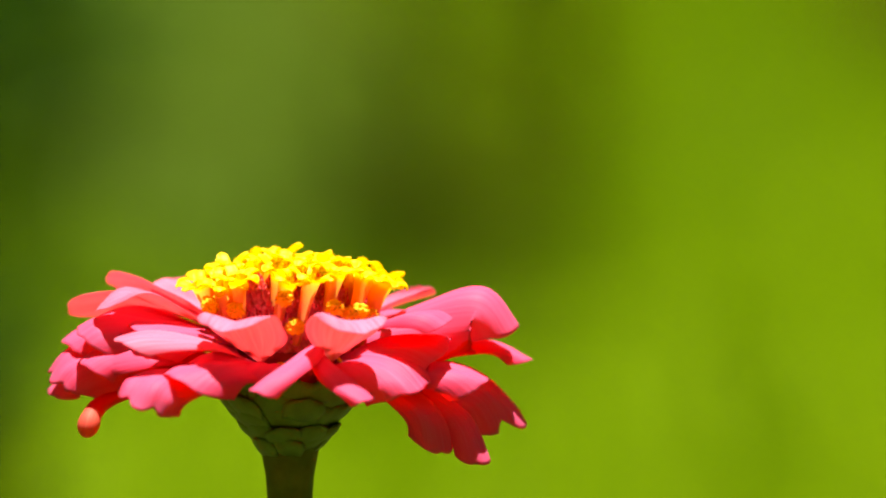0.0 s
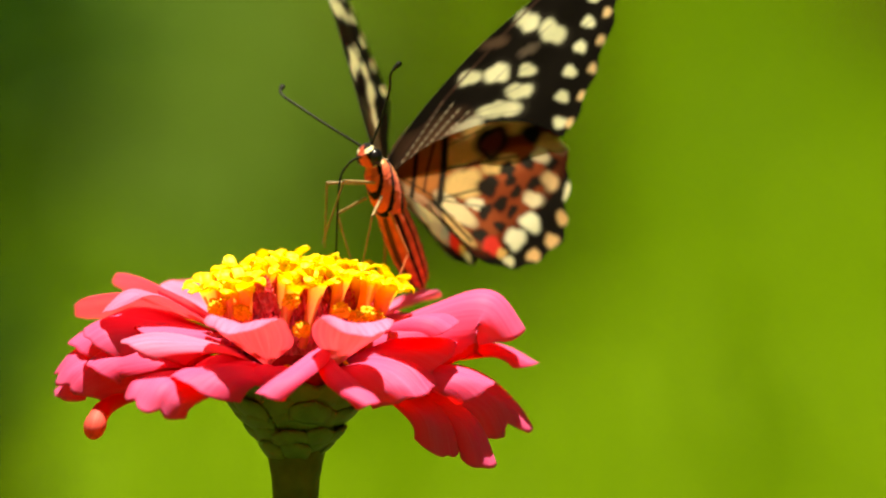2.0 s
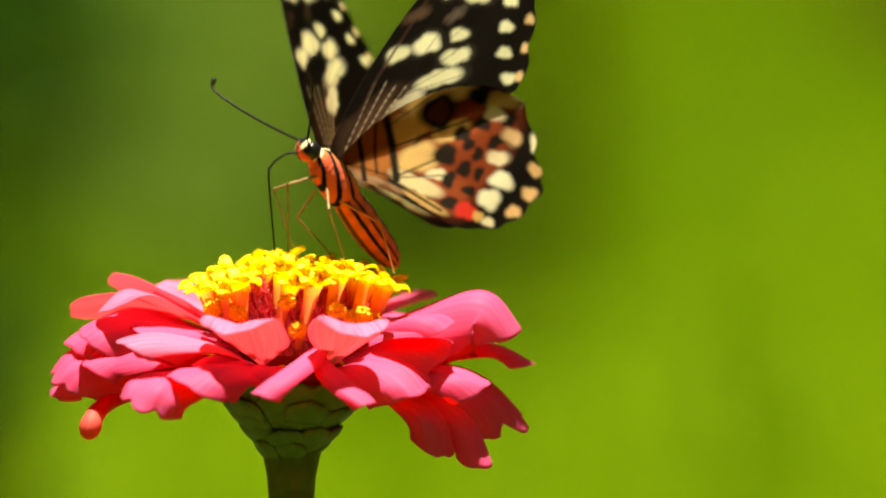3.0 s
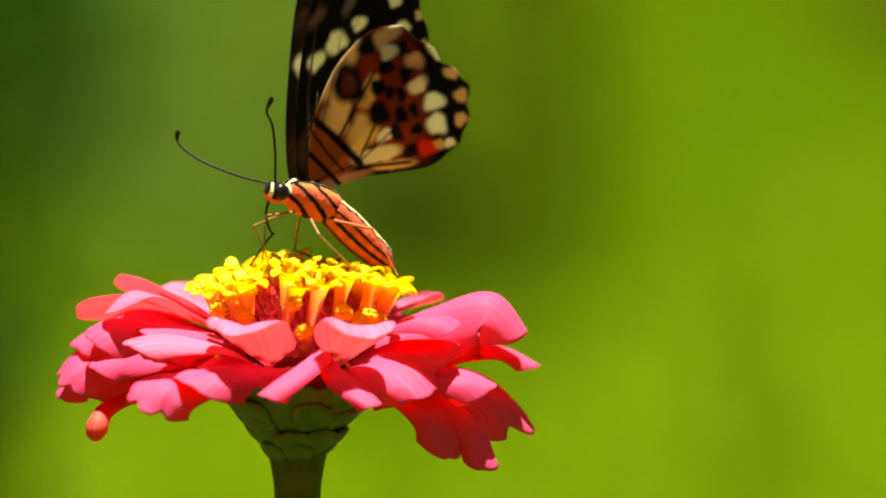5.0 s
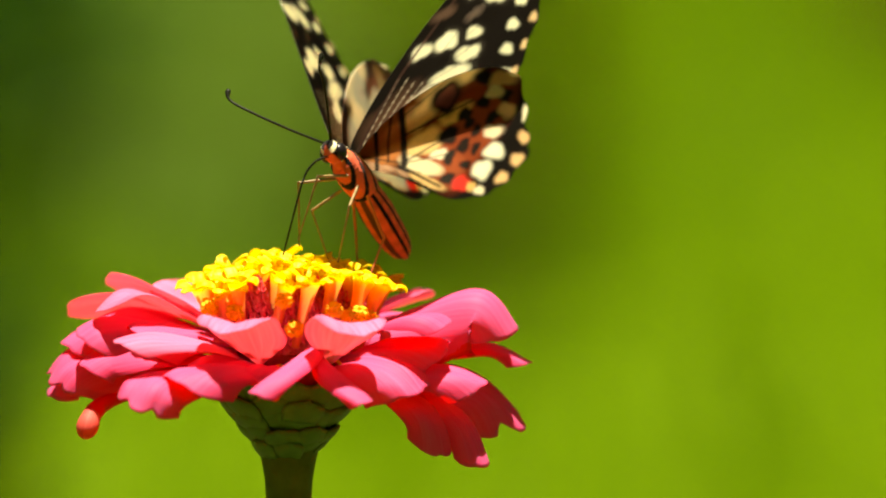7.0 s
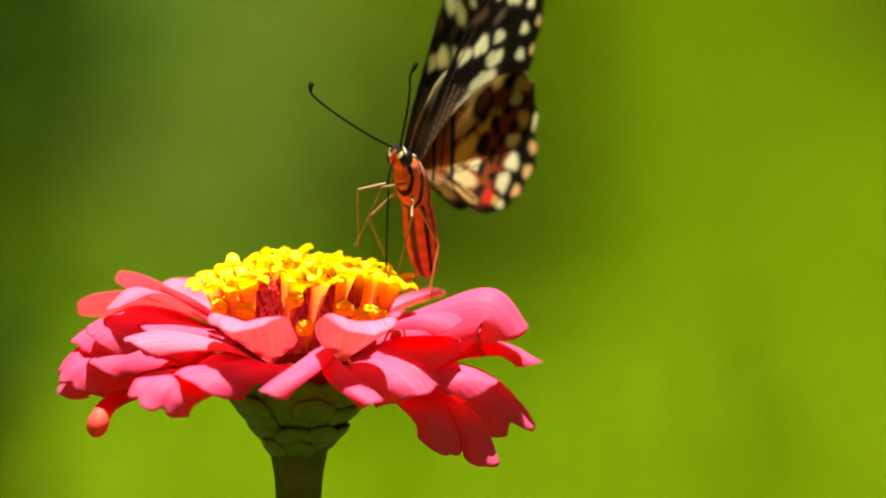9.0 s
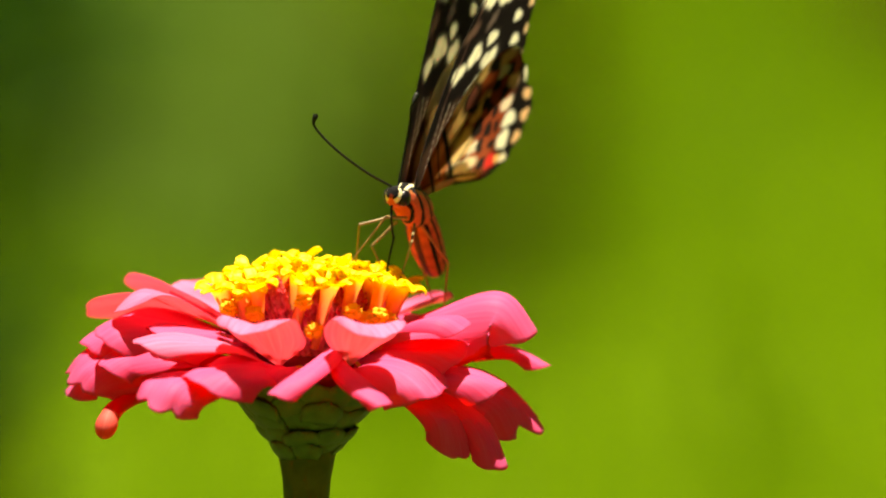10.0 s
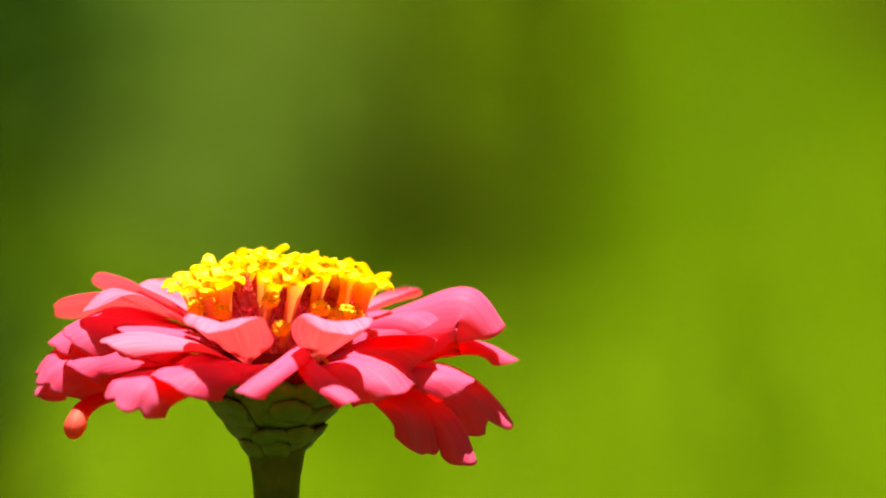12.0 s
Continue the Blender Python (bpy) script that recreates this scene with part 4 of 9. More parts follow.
# ---- what moves ----
def motions():
    walk(zinnia, [
        (0.0, pose(0.00000, 0, 0.00000, 0, 0.00, 0)),
        (0.5, pose(-0.00070, 0, 0.00013, 0, 0.14, 0)),
        (1.0, pose(-0.00069, 0, -0.00004, 0, 0.12, 0)),
        (1.5, pose(-0.00099, 0, -0.00013, 0, 0.16, 0)),
        (2.0, pose(-0.00099, 0, -0.00038, 0, 0.22, 0)),
        (2.5, pose(-0.00164, 0, -0.00029, 0, 0.27, 0)),
        (3.0, pose(-0.00196, 0, -0.00042, 0, 0.26, 0)),
        (5.0, pose(-0.00183, 0, -0.00068, 0, 0.35, 0)),
        (5.5, pose(-0.00417, 0, -0.00158, 0, 0.76, 0)),
        (6.0, pose(-0.00378, 0, -0.00141, 0, 0.79, 0)),
        (6.3, pose(-0.00522, 0, -0.00089, 0, 0.55, 0)),
        (6.5, pose(-0.00252, 0, -0.00064, 0, 0.16, 0)),
        (8.5, pose(-0.00079, 0, -0.00008, 0, 0.24, 0)),
        (9.0, pose(-0.00158, 0, -0.00012, 0, 0.34, 0)),
        (9.5, pose(-0.00191, 0, -0.00041, 0, 0.47, 0)),
        (10.0, pose(-0.00233, 0, -0.00049, 0, 0.57, 0)),
        (10.5, pose(-0.00333, 0, -0.00104, 0, 0.58, 0)),
        (11.0, pose(-0.00311, 0, -0.00084, 0, 0.55, 0)),
        (11.5, pose(-0.00201, 0, -0.00051, 0, 0.02, 0)),
        (12.0, pose(-0.00122, 0, -0.00017, 0, -0.09, 0)),
    ])
    walk(butterfly, [
        (0, pose(0.01400, 0.03400, 0.38000, 0.0, -20.0, 85.0)),
        (0.4, pose(0.01300, 0.03400, 0.39500, 0.0, -20.0, 85.0)),
        (0.5, pose(0.01200, 0.03300, 0.41500, 0.0, -20.0, 85.0)),
        (0.6, pose(0.01150, 0.03000, 0.48000, 0.0, -22.0, 85.0)),
        (0.7, pose(0.02900, 0.02700, 0.51300, -10.0, -30.0, 85.0)),
        (0.75, pose(0.02650, 0.02550, 0.51550, -5.0, -36.0, 85.5)),
        (0.8, pose(0.02500, 0.02400, 0.51700, 0.0, -42.0, 86.0)),
        (0.85, pose(0.02700, 0.02200, 0.51800, 0.0, -50.0, 87.0)),
        (0.9, pose(0.02800, 0.02000, 0.51900, 0.0, -60.0, 88.0)),
        (0.95, pose(0.02850, 0.01800, 0.52300, 0.0, -58.0, 164.0)),
        (0.975, pose(0.03050, 0.01700, 0.52620, 0.0, -57.0, 210.0)),
        (1, pose(0.03050, 0.01600, 0.52430, 0.0, -56.0, 253.0)),
        (1.03, pose(0.03020, 0.01550, 0.52250, 0.0, -57.0, 258.0)),
        (1.1, pose(0.02907, 0.01400, 0.52088, -32.5, -53.9, 226.7)),
        (1.2, pose(0.02832, 0.01400, 0.51775, -15.5, -62.0, 236.2)),
        (1.4, pose(0.02552, 0.01270, 0.51769, -9.2, -61.9, 217.3)),
        (1.5, pose(0.01877, 0.01200, 0.52126, 10.8, -47.0, 219.8)),
        (1.6, pose(0.01433, 0.01130, 0.52007, 10.3, -33.2, 209.9)),
        (1.8, pose(0.01484, 0.01000, 0.52049, 14.1, -37.2, 220.7)),
        (2, pose(0.01395, 0.00910, 0.52482, 8.3, -53.5, 226.5)),
        (2.2, pose(0.01133, 0.00830, 0.52100, 14.1, -22.5, 230.6)),
        (2.3, pose(0.01016, 0.00790, 0.52184, 16.1, -33.2, 227.3)),
        (2.4, pose(0.00970, 0.00740, 0.52438, 19.0, -47.7, 218.5)),
        (2.5, pose(0.01013, 0.00700, 0.52322, 22.4, -40.9, 216.9)),
        (2.6, pose(0.00707, 0.00660, 0.52138, 23.5, -30.1, 219.7)),
        (2.7, pose(0.00781, 0.00610, 0.52105, 20.9, -17.8, 222.3)),
        (2.8, pose(0.00755, 0.00570, 0.52502, 13.6, -44.1, 205.7)),
        (2.9, pose(0.00678, 0.00530, 0.52578, 12.6, -36.7, 203.9)),
        (3, pose(0.00632, 0.00490, 0.52675, 13.7, -42.5, 210.3)),
        (3.1, pose(0.00713, 0.00440, 0.52775, 13.8, -41.7, 197.6)),
        (3.2, pose(0.00715, 0.00400, 0.52755, 19.1, -39.4, 198.2)),
        (3.4, pose(0.00667, 0.00350, 0.52804, 18.1, -39.7, 200.6)),
        (3.6, pose(0.00609, 0.00300, 0.52664, 16.9, -32.0, 203.0)),
        (3.8, pose(0.00552, 0.00250, 0.52694, 15.9, -31.3, 205.3)),
        (4, pose(0.00504, 0.00200, 0.52563, 14.7, -24.6, 207.6)),
        (4.2, pose(0.00447, 0.00150, 0.52573, 13.7, -22.9, 210.1)),
        (4.4, pose(0.00399, 0.00100, 0.52473, 12.5, -17.2, 212.4)),
        (4.8, pose(0.00284, 0.00000, 0.52382, 10.4, -9.8, 217.2)),
        (5, pose(0.00306, 0.00000, 0.52402, 6.3, -10.0, 213.2)),
        (5.1, pose(0.00262, 0.00000, 0.52523, 6.4, -21.1, 209.1)),
        (5.2, pose(0.00438, 0.00000, 0.52615, 10.4, -37.3, 194.2)),
        (5.3, pose(0.00443, 0.00000, 0.52565, 0.3, -33.9, 188.1)),
        (5.4, pose(0.00408, 0.00000, 0.52446, 3.9, -29.5, 187.9)),
        (5.5, pose(0.00392, 0.00000, 0.52327, 1.4, -25.2, 185.6)),
        (5.8, pose(0.00214, 0.00000, 0.52312, 7.6, -21.0, 209.0)),
        (6, pose(0.00245, 0.00000, 0.52280, 11.6, -19.8, 211.1)),
        (6.3, pose(-0.00171, 0.00000, 0.52226, 17.0, -15.6, 216.7)),
        (6.4, pose(-0.00270, 0.00000, 0.52238, 15.4, -15.8, 218.7)),
        (6.5, pose(0.00272, 0.00040, 0.52730, 22.7, -39.5, 214.4)),
        (6.6, pose(0.00531, 0.00080, 0.52783, 18.4, -34.0, 227.1)),
        (6.7, pose(0.00850, 0.00130, 0.52796, 21.5, -34.2, 232.2)),
        (7, pose(0.00938, 0.00250, 0.52753, 18.4, -33.5, 233.9)),
        (7.2, pose(0.00987, 0.00340, 0.52649, 16.3, -28.0, 235.0)),
        (7.5, pose(0.01075, 0.00460, 0.52606, 13.2, -27.3, 236.8)),
        (7.7, pose(0.01133, 0.00550, 0.52492, 11.2, -21.8, 238.0)),
        (8, pose(0.01221, 0.00670, 0.52430, 8.1, -20.1, 239.8)),
        (8.3, pose(0.01299, 0.00800, 0.52317, 4.9, -14.4, 241.5)),
        (8.5, pose(0.01368, 0.00790, 0.52373, 5.9, -17.0, 242.7)),
        (8.6, pose(0.01508, 0.00780, 0.52770, 6.7, -39.3, 253.4)),
        (8.7, pose(0.01518, 0.00770, 0.52547, 2.2, -41.2, 255.2)),
        (8.8, pose(0.01669, 0.00770, 0.52604, 3.7, -38.6, 254.4)),
        (8.9, pose(0.01729, 0.00760, 0.52541, -2.8, -38.2, 252.2)),
        (9, pose(0.01789, 0.00750, 0.52608, -4.8, -37.5, 247.4)),
        (9.1, pose(0.01801, 0.00740, 0.52519, -6.3, -33.8, 251.9)),
        (9.2, pose(0.01902, 0.00740, 0.52409, -4.8, -23.1, 249.0)),
        (9.5, pose(0.01847, 0.00720, 0.52351, -8.3, -20.2, 247.1)),
        (10, pose(0.01795, 0.00680, 0.52257, -6.7, -13.3, 247.5)),
        (10.3, pose(0.01909, 0.00660, 0.52222, -6.3, -13.3, 247.8)),
        (10.4, pose(0.01777, 0.00660, 0.52387, -2.4, -33.0, 246.6)),
        (10.5, pose(0.01415, 0.00650, 0.52682, 10.0, -42.1, 230.7)),
        (10.6, pose(0.01180, 0.00640, 0.52492, 9.2, -32.8, 244.2)),
        (10.7, pose(0.01115, 0.00630, 0.52512, 10.0, -33.0, 246.2)),
        (10.8, pose(0.01280, 0.00630, 0.52561, 9.7, -30.0, 241.4)),
        (10.9, pose(0.01225, 0.00620, 0.52521, 12.1, -37.5, 243.0)),
        (11, pose(0.01220, 0.00610, 0.52610, 11.9, -38.0, 242.3)),
        (11.1, pose(0.01070, 0.00610, 0.52567, 8.4, -36.3, 246.3)),
        (11.2, pose(0.01000, 0.00600, 0.52713, 7.5, -38.2, 232.5)),
        (11.3, pose(0.00800, 0.00600, 0.54700, 0.0, -66.0, 258.0)),
        (11.4, pose(-0.03000, 0.00400, 0.60500, 0.0, -60.0, 290.0)),
        (11.5, pose(-0.12000, 0.00000, 0.65000, 0.0, -40.0, 320.0)),
        (11.7, pose(-0.26000, -0.02000, 0.71000, 0.0, -20.0, 340.0)),
        (12, pose(-0.42000, -0.04000, 0.76000, 0.0, -10.0, 350.0)),
    ])
    walk(wings["forewing", 1], [
        (0, pose(0.0008, 0.0012, 0.0024, 40.0, 0, 0) @ pose(0, 0, 0, 0, 0, -10.0)),
        (0.4, pose(0.0008, 0.0012, 0.0024, 30.0, 0, 0) @ pose(0, 0, 0, 0, 0, -10.0)),
        (0.5, pose(0.0008, 0.0012, 0.0024, 10.0, 0, 0) @ pose(0, 0, 0, 0, 0, -10.0)),
        (0.6, pose(0.0008, 0.0012, 0.0024, 8.0, 0, 0) @ pose(0, 0, 0, 0, 0, -10.0)),
        (0.67, pose(0.0008, 0.0012, 0.0024, 34.0, 0, 0) @ pose(0, 0, 0, 0, 0, -10.0)),
        (0.7, pose(0.0008, 0.0012, 0.0024, 6.0, 0, 0) @ pose(0, 0, 0, 0, 0, -10.0)),
        (0.73, pose(0.0008, 0.0012, 0.0024, -22.0, 0, 0) @ pose(0, 0, 0, 0, 0, -10.0)),
        (0.75, pose(0.0008, 0.0012, 0.0024, -32.0, 0, 0) @ pose(0, 0, 0, 0, 0, -10.0)),
        (0.8, pose(0.0008, 0.0012, 0.0024, 4.0, 0, 0) @ pose(0, 0, 0, 0, 0, -10.0)),
        (0.85, pose(0.0008, 0.0012, 0.0024, 44.0, 0, 0) @ pose(0, 0, 0, 0, 0, -10.0)),
        (0.87, pose(0.0008, 0.0012, 0.0024, 46.0, 0, 0) @ pose(0, 0, 0, 0, 0, -10.0)),
        (0.9, pose(0.0008, 0.0012, 0.0024, 22.0, 0, 0) @ pose(0, 0, 0, 0, 0, -10.0)),
        (0.925, pose(0.0008, 0.0012, 0.0024, 8.0, 0, 0) @ pose(0, 0, 0, 0, 0, -10.0)),
        (0.95, pose(0.0008, 0.0012, 0.0024, 50.0, 0, 0) @ pose(0, 0, 0, 0, 0, -10.0)),
        (0.975, pose(0.0008, 0.0012, 0.0024, 62.0, 0, 0) @ pose(0, 0, 0, 0, 0, -24.0)),
        (1, pose(0.0008, 0.0012, 0.0024, 80.0, 0, 0) @ pose(0, 0, 0, 0, 0, -34.0)),
        (1.03, pose(0.0008, 0.0012, 0.0024, 96.0, 0, 0) @ pose(0, 0, 0, 0, 0, -34.0)),
        (1.07, pose(0.0008, 0.0012, 0.0024, 70.0, 0, 0) @ pose(0, 0, 0, 0, 0, -24.6)),
        (1.1, pose(0.0008, 0.0012, 0.0024, 48.4, 0, 0) @ pose(0, 0, 0, 0, 0, -24.6)),
        (1.13, pose(0.0008, 0.0012, 0.0024, 34.0, 0, 0) @ pose(0, 0, 0, 0, 0, -24.6)),
        (1.17, pose(0.0008, 0.0012, 0.0024, 58.0, 0, 0) @ pose(0, 0, 0, 0, 0, -17.7)),
        (1.2, pose(0.0008, 0.0012, 0.0024, 74.0, 0, 0) @ pose(0, 0, 0, 0, 0, -17.7)),
        (1.23, pose(0.0008, 0.0012, 0.0024, 88.0, 0, 0) @ pose(0, 0, 0, 0, 0, -17.7)),
        (1.3, pose(0.0008, 0.0012, 0.0024, 66.0, 0, 0) @ pose(0, 0, 0, 0, 0, -17.7)),
        (1.4, pose(0.0008, 0.0012, 0.0024, 64.9, 0, 0) @ pose(0, 0, 0, 0, 0, -21.9)),
        (1.5, pose(0.0008, 0.0012, 0.0024, 60.5, 0, 0) @ pose(0, 0, 0, 0, 0, -33.0)),
        (1.6, pose(0.0008, 0.0012, 0.0024, 74.0, 0, 0) @ pose(0, 0, 0, 0, 0, -43.0)),
        (1.8, pose(0.0008, 0.0012, 0.0024, 65.7, 0, 0) @ pose(0, 0, 0, 0, 0, -20.4)),
        (2, pose(0.0008, 0.0012, 0.0024, 59.1, 0, 0) @ pose(0, 0, 0, 0, 0, -19.6)),
        (2.2, pose(0.0008, 0.0012, 0.0024, 64.1, 0, 0) @ pose(0, 0, 0, 0, 0, -11.8)),
        (2.3, pose(0.0008, 0.0012, 0.0024, 60.1, 0, 0) @ pose(0, 0, 0, 0, 0, -13.7)),
        (2.4, pose(0.0008, 0.0012, 0.0024, 57.0, 0, 0) @ pose(0, 0, 0, 0, 0, -15.6)),
        (2.5, pose(0.0008, 0.0012, 0.0024, 56.0, 0, 0) @ pose(0, 0, 0, 0, 0, -17.5)),
        (2.6, pose(0.0008, 0.0012, 0.0024, 62.2, 0, 0) @ pose(0, 0, 0, 0, 0, -14.1)),
        (2.7, pose(0.0008, 0.0012, 0.0024, 63.4, 0, 0) @ pose(0, 0, 0, 0, 0, -10.7)),
        (2.8, pose(0.0008, 0.0012, 0.0024, 49.5, 0, 0) @ pose(0, 0, 0, 0, 0, -13.6)),
        (2.9, pose(0.0008, 0.0012, 0.0024, 50.0, 0, 0) @ pose(0, 0, 0, 0, 0, -16.5)),
        (3, pose(0.0008, 0.0012, 0.0024, 59.3, 0, 0) @ pose(0, 0, 0, 0, 0, -19.4)),
        (3.1, pose(0.0008, 0.0012, 0.0024, 61.7, 0, 0) @ pose(0, 0, 0, 0, 0, -12.9)),
        (3.2, pose(0.0008, 0.0012, 0.0024, 72.0, 0, 0) @ pose(0, 0, 0, 0, 0, -6.3)),
        (3.4, pose(0.0008, 0.0012, 0.0024, 63.8, 0, 0) @ pose(0, 0, 0, 0, 0, -5.9)),
        (3.6, pose(0.0008, 0.0012, 0.0024, 79.6, 0, 0) @ pose(0, 0, 0, 0, 0, -5.4)),
        (3.8, pose(0.0008, 0.0012, 0.0024, 68.5, 0, 0) @ pose(0, 0, 0, 0, 0, -5.0)),
        (4, pose(0.0008, 0.0012, 0.0024, 83.3, 0, 0) @ pose(0, 0, 0, 0, 0, -4.5)),
        (4.2, pose(0.0008, 0.0012, 0.0024, 73.2, 0, 0) @ pose(0, 0, 0, 0, 0, -4.1)),
        (4.4, pose(0.0008, 0.0012, 0.0024, 85.0, 0, 0) @ pose(0, 0, 0, 0, 0, -3.5)),
        (4.8, pose(0.0008, 0.0012, 0.0024, 86.7, 0, 0) @ pose(0, 0, 0, 0, 0, -2.6)),
        (5, pose(0.0008, 0.0012, 0.0024, 92.0, 0, 0) @ pose(0, 0, 0, 0, 0, -2.2)),
        (5.1, pose(0.0008, 0.0012, 0.0024, 75.5, 0, 0) @ pose(0, 0, 0, 0, 0, -6.7)),
        (5.2, pose(0.0008, 0.0012, 0.0024, 61.8, 0, 0) @ pose(0, 0, 0, 0, 0, -11.1)),
        (5.3, pose(0.0008, 0.0012, 0.0024, 73.4, 0, 0) @ pose(0, 0, 0, 0, 0, -7.1)),
        (5.4, pose(0.0008, 0.0012, 0.0024, 80.3, 0, 0) @ pose(0, 0, 0, 0, 0, -3.0)),
        (5.5, pose(0.0008, 0.0012, 0.0024, 102.0, 0, 0) @ pose(0, 0, 0, 0, 0, 1.1)),
        (5.8, pose(0.0008, 0.0012, 0.0024, 99.2, 0, 0) @ pose(0, 0, 0, 0, 0, 6.4)),
        (6, pose(0.0008, 0.0012, 0.0024, 96.3, 0, 0) @ pose(0, 0, 0, 0, 0, 6.2)),
        (6.3, pose(0.0008, 0.0012, 0.0024, 83.0, 0, 0) @ pose(0, 0, 0, 0, 0, -6.1)),
        (6.4, pose(0.0008, 0.0012, 0.0024, 79.8, 0, 0) @ pose(0, 0, 0, 0, 0, -6.8)),
        (6.5, pose(0.0008, 0.0012, 0.0024, 64.9, 0, 0) @ pose(0, 0, 0, 0, 0, -7.4)),
        (6.6, pose(0.0008, 0.0012, 0.0024, 53.0, 0, 0) @ pose(0, 0, 0, 0, 0, -10.1)),
        (6.7, pose(0.0008, 0.0012, 0.0024, 51.3, 0, 0) @ pose(0, 0, 0, 0, 0, -12.7)),
        (7, pose(0.0008, 0.0012, 0.0024, 47.4, 0, 0) @ pose(0, 0, 0, 0, 0, -11.0)),
        (7.2, pose(0.0008, 0.0012, 0.0024, 63.8, 0, 0) @ pose(0, 0, 0, 0, 0, -9.9)),
        (7.5, pose(0.0008, 0.0012, 0.0024, 56.9, 0, 0) @ pose(0, 0, 0, 0, 0, -8.2)),
        (7.7, pose(0.0008, 0.0012, 0.0024, 72.2, 0, 0) @ pose(0, 0, 0, 0, 0, -7.1)),
        (8, pose(0.0008, 0.0012, 0.0024, 67.3, 0, 0) @ pose(0, 0, 0, 0, 0, -5.5)),
        (8.3, pose(0.0008, 0.0012, 0.0024, 78.4, 0, 0) @ pose(0, 0, 0, 0, 0, -3.7)),
        (8.5, pose(0.0008, 0.0012, 0.0024, 80.3, 0, 0) @ pose(0, 0, 0, 0, 0, -2.9)),
        (8.6, pose(0.0008, 0.0012, 0.0024, 81.8, 0, 0) @ pose(0, 0, 0, 0, 0, -7.1)),
        (8.7, pose(0.0008, 0.0012, 0.0024, 69.9, 0, 0) @ pose(0, 0, 0, 0, 0, -7.0)),
        (8.8, pose(0.0008, 0.0012, 0.0024, 65.8, 0, 0) @ pose(0, 0, 0, 0, 0, -6.9)),
        (8.9, pose(0.0008, 0.0012, 0.0024, 71.2, 0, 0) @ pose(0, 0, 0, 0, 0, -9.5)),
        (9, pose(0.0008, 0.0012, 0.0024, 81.3, 0, 0) @ pose(0, 0, 0, 0, 0, -12.0)),
        (9.1, pose(0.0008, 0.0012, 0.0024, 75.0, 0, 0) @ pose(0, 0, 0, 0, 0, -11.4)),
        (9.2, pose(0.0008, 0.0012, 0.0024, 71.3, 0, 0) @ pose(0, 0, 0, 0, 0, -10.8)),
        (9.5, pose(0.0008, 0.0012, 0.0024, 73.7, 0, 0) @ pose(0, 0, 0, 0, 0, -6.6)),
        (10, pose(0.0008, 0.0012, 0.0024, 78.5, 0, 0) @ pose(0, 0, 0, 0, 0, -5.9)),
        (10.3, pose(0.0008, 0.0012, 0.0024, 80.8, 0, 0) @ pose(0, 0, 0, 0, 0, -1.4)),
        (10.4, pose(0.0008, 0.0012, 0.0024, 72.9, 0, 0) @ pose(0, 0, 0, 0, 0, -12.1)),
        (10.5, pose(0.0008, 0.0012, 0.0024, 74.4, 0, 0) @ pose(0, 0, 0, 0, 0, -22.8)),
        (10.6, pose(0.0008, 0.0012, 0.0024, 73.9, 0, 0) @ pose(0, 0, 0, 0, 0, -17.4)),
        (10.7, pose(0.0008, 0.0012, 0.0024, 73.4, 0, 0) @ pose(0, 0, 0, 0, 0, -12.0)),
        (10.8, pose(0.0008, 0.0012, 0.0024, 70.0, 0, 0) @ pose(0, 0, 0, 0, 0, -6.6)),
        (10.9, pose(0.0008, 0.0012, 0.0024, 68.3, 0, 0) @ pose(0, 0, 0, 0, 0, -15.5)),
        (11, pose(0.0008, 0.0012, 0.0024, 62.7, 0, 0) @ pose(0, 0, 0, 0, 0, -24.5)),
        (11.1, pose(0.0008, 0.0012, 0.0024, 65.2, 0, 0) @ pose(0, 0, 0, 0, 0, -19.2)),
        (11.2, pose(0.0008, 0.0012, 0.0024, 68.0, 0, 0) @ pose(0, 0, 0, 0, 0, -13.8)),
        (11.3, pose(0.0008, 0.0012, 0.0024, 36.0, 0, 0) @ pose(0, 0, 0, 0, 0, -10.0)),
        (11.4, pose(0.0008, 0.0012, 0.0024, -10.0, 0, 0) @ pose(0, 0, 0, 0, 0, -10.0)),
        (11.5, pose(0.0008, 0.0012, 0.0024, 40.0, 0, 0) @ pose(0, 0, 0, 0, 0, -10.0)),
        (11.7, pose(0.0008, 0.0012, 0.0024, 20.0, 0, 0) @ pose(0, 0, 0, 0, 0, -10.0)),
        (12, pose(0.0008, 0.0012, 0.0024, 50.0, 0, 0) @ pose(0, 0, 0, 0, 0, -10.0)),
    ])
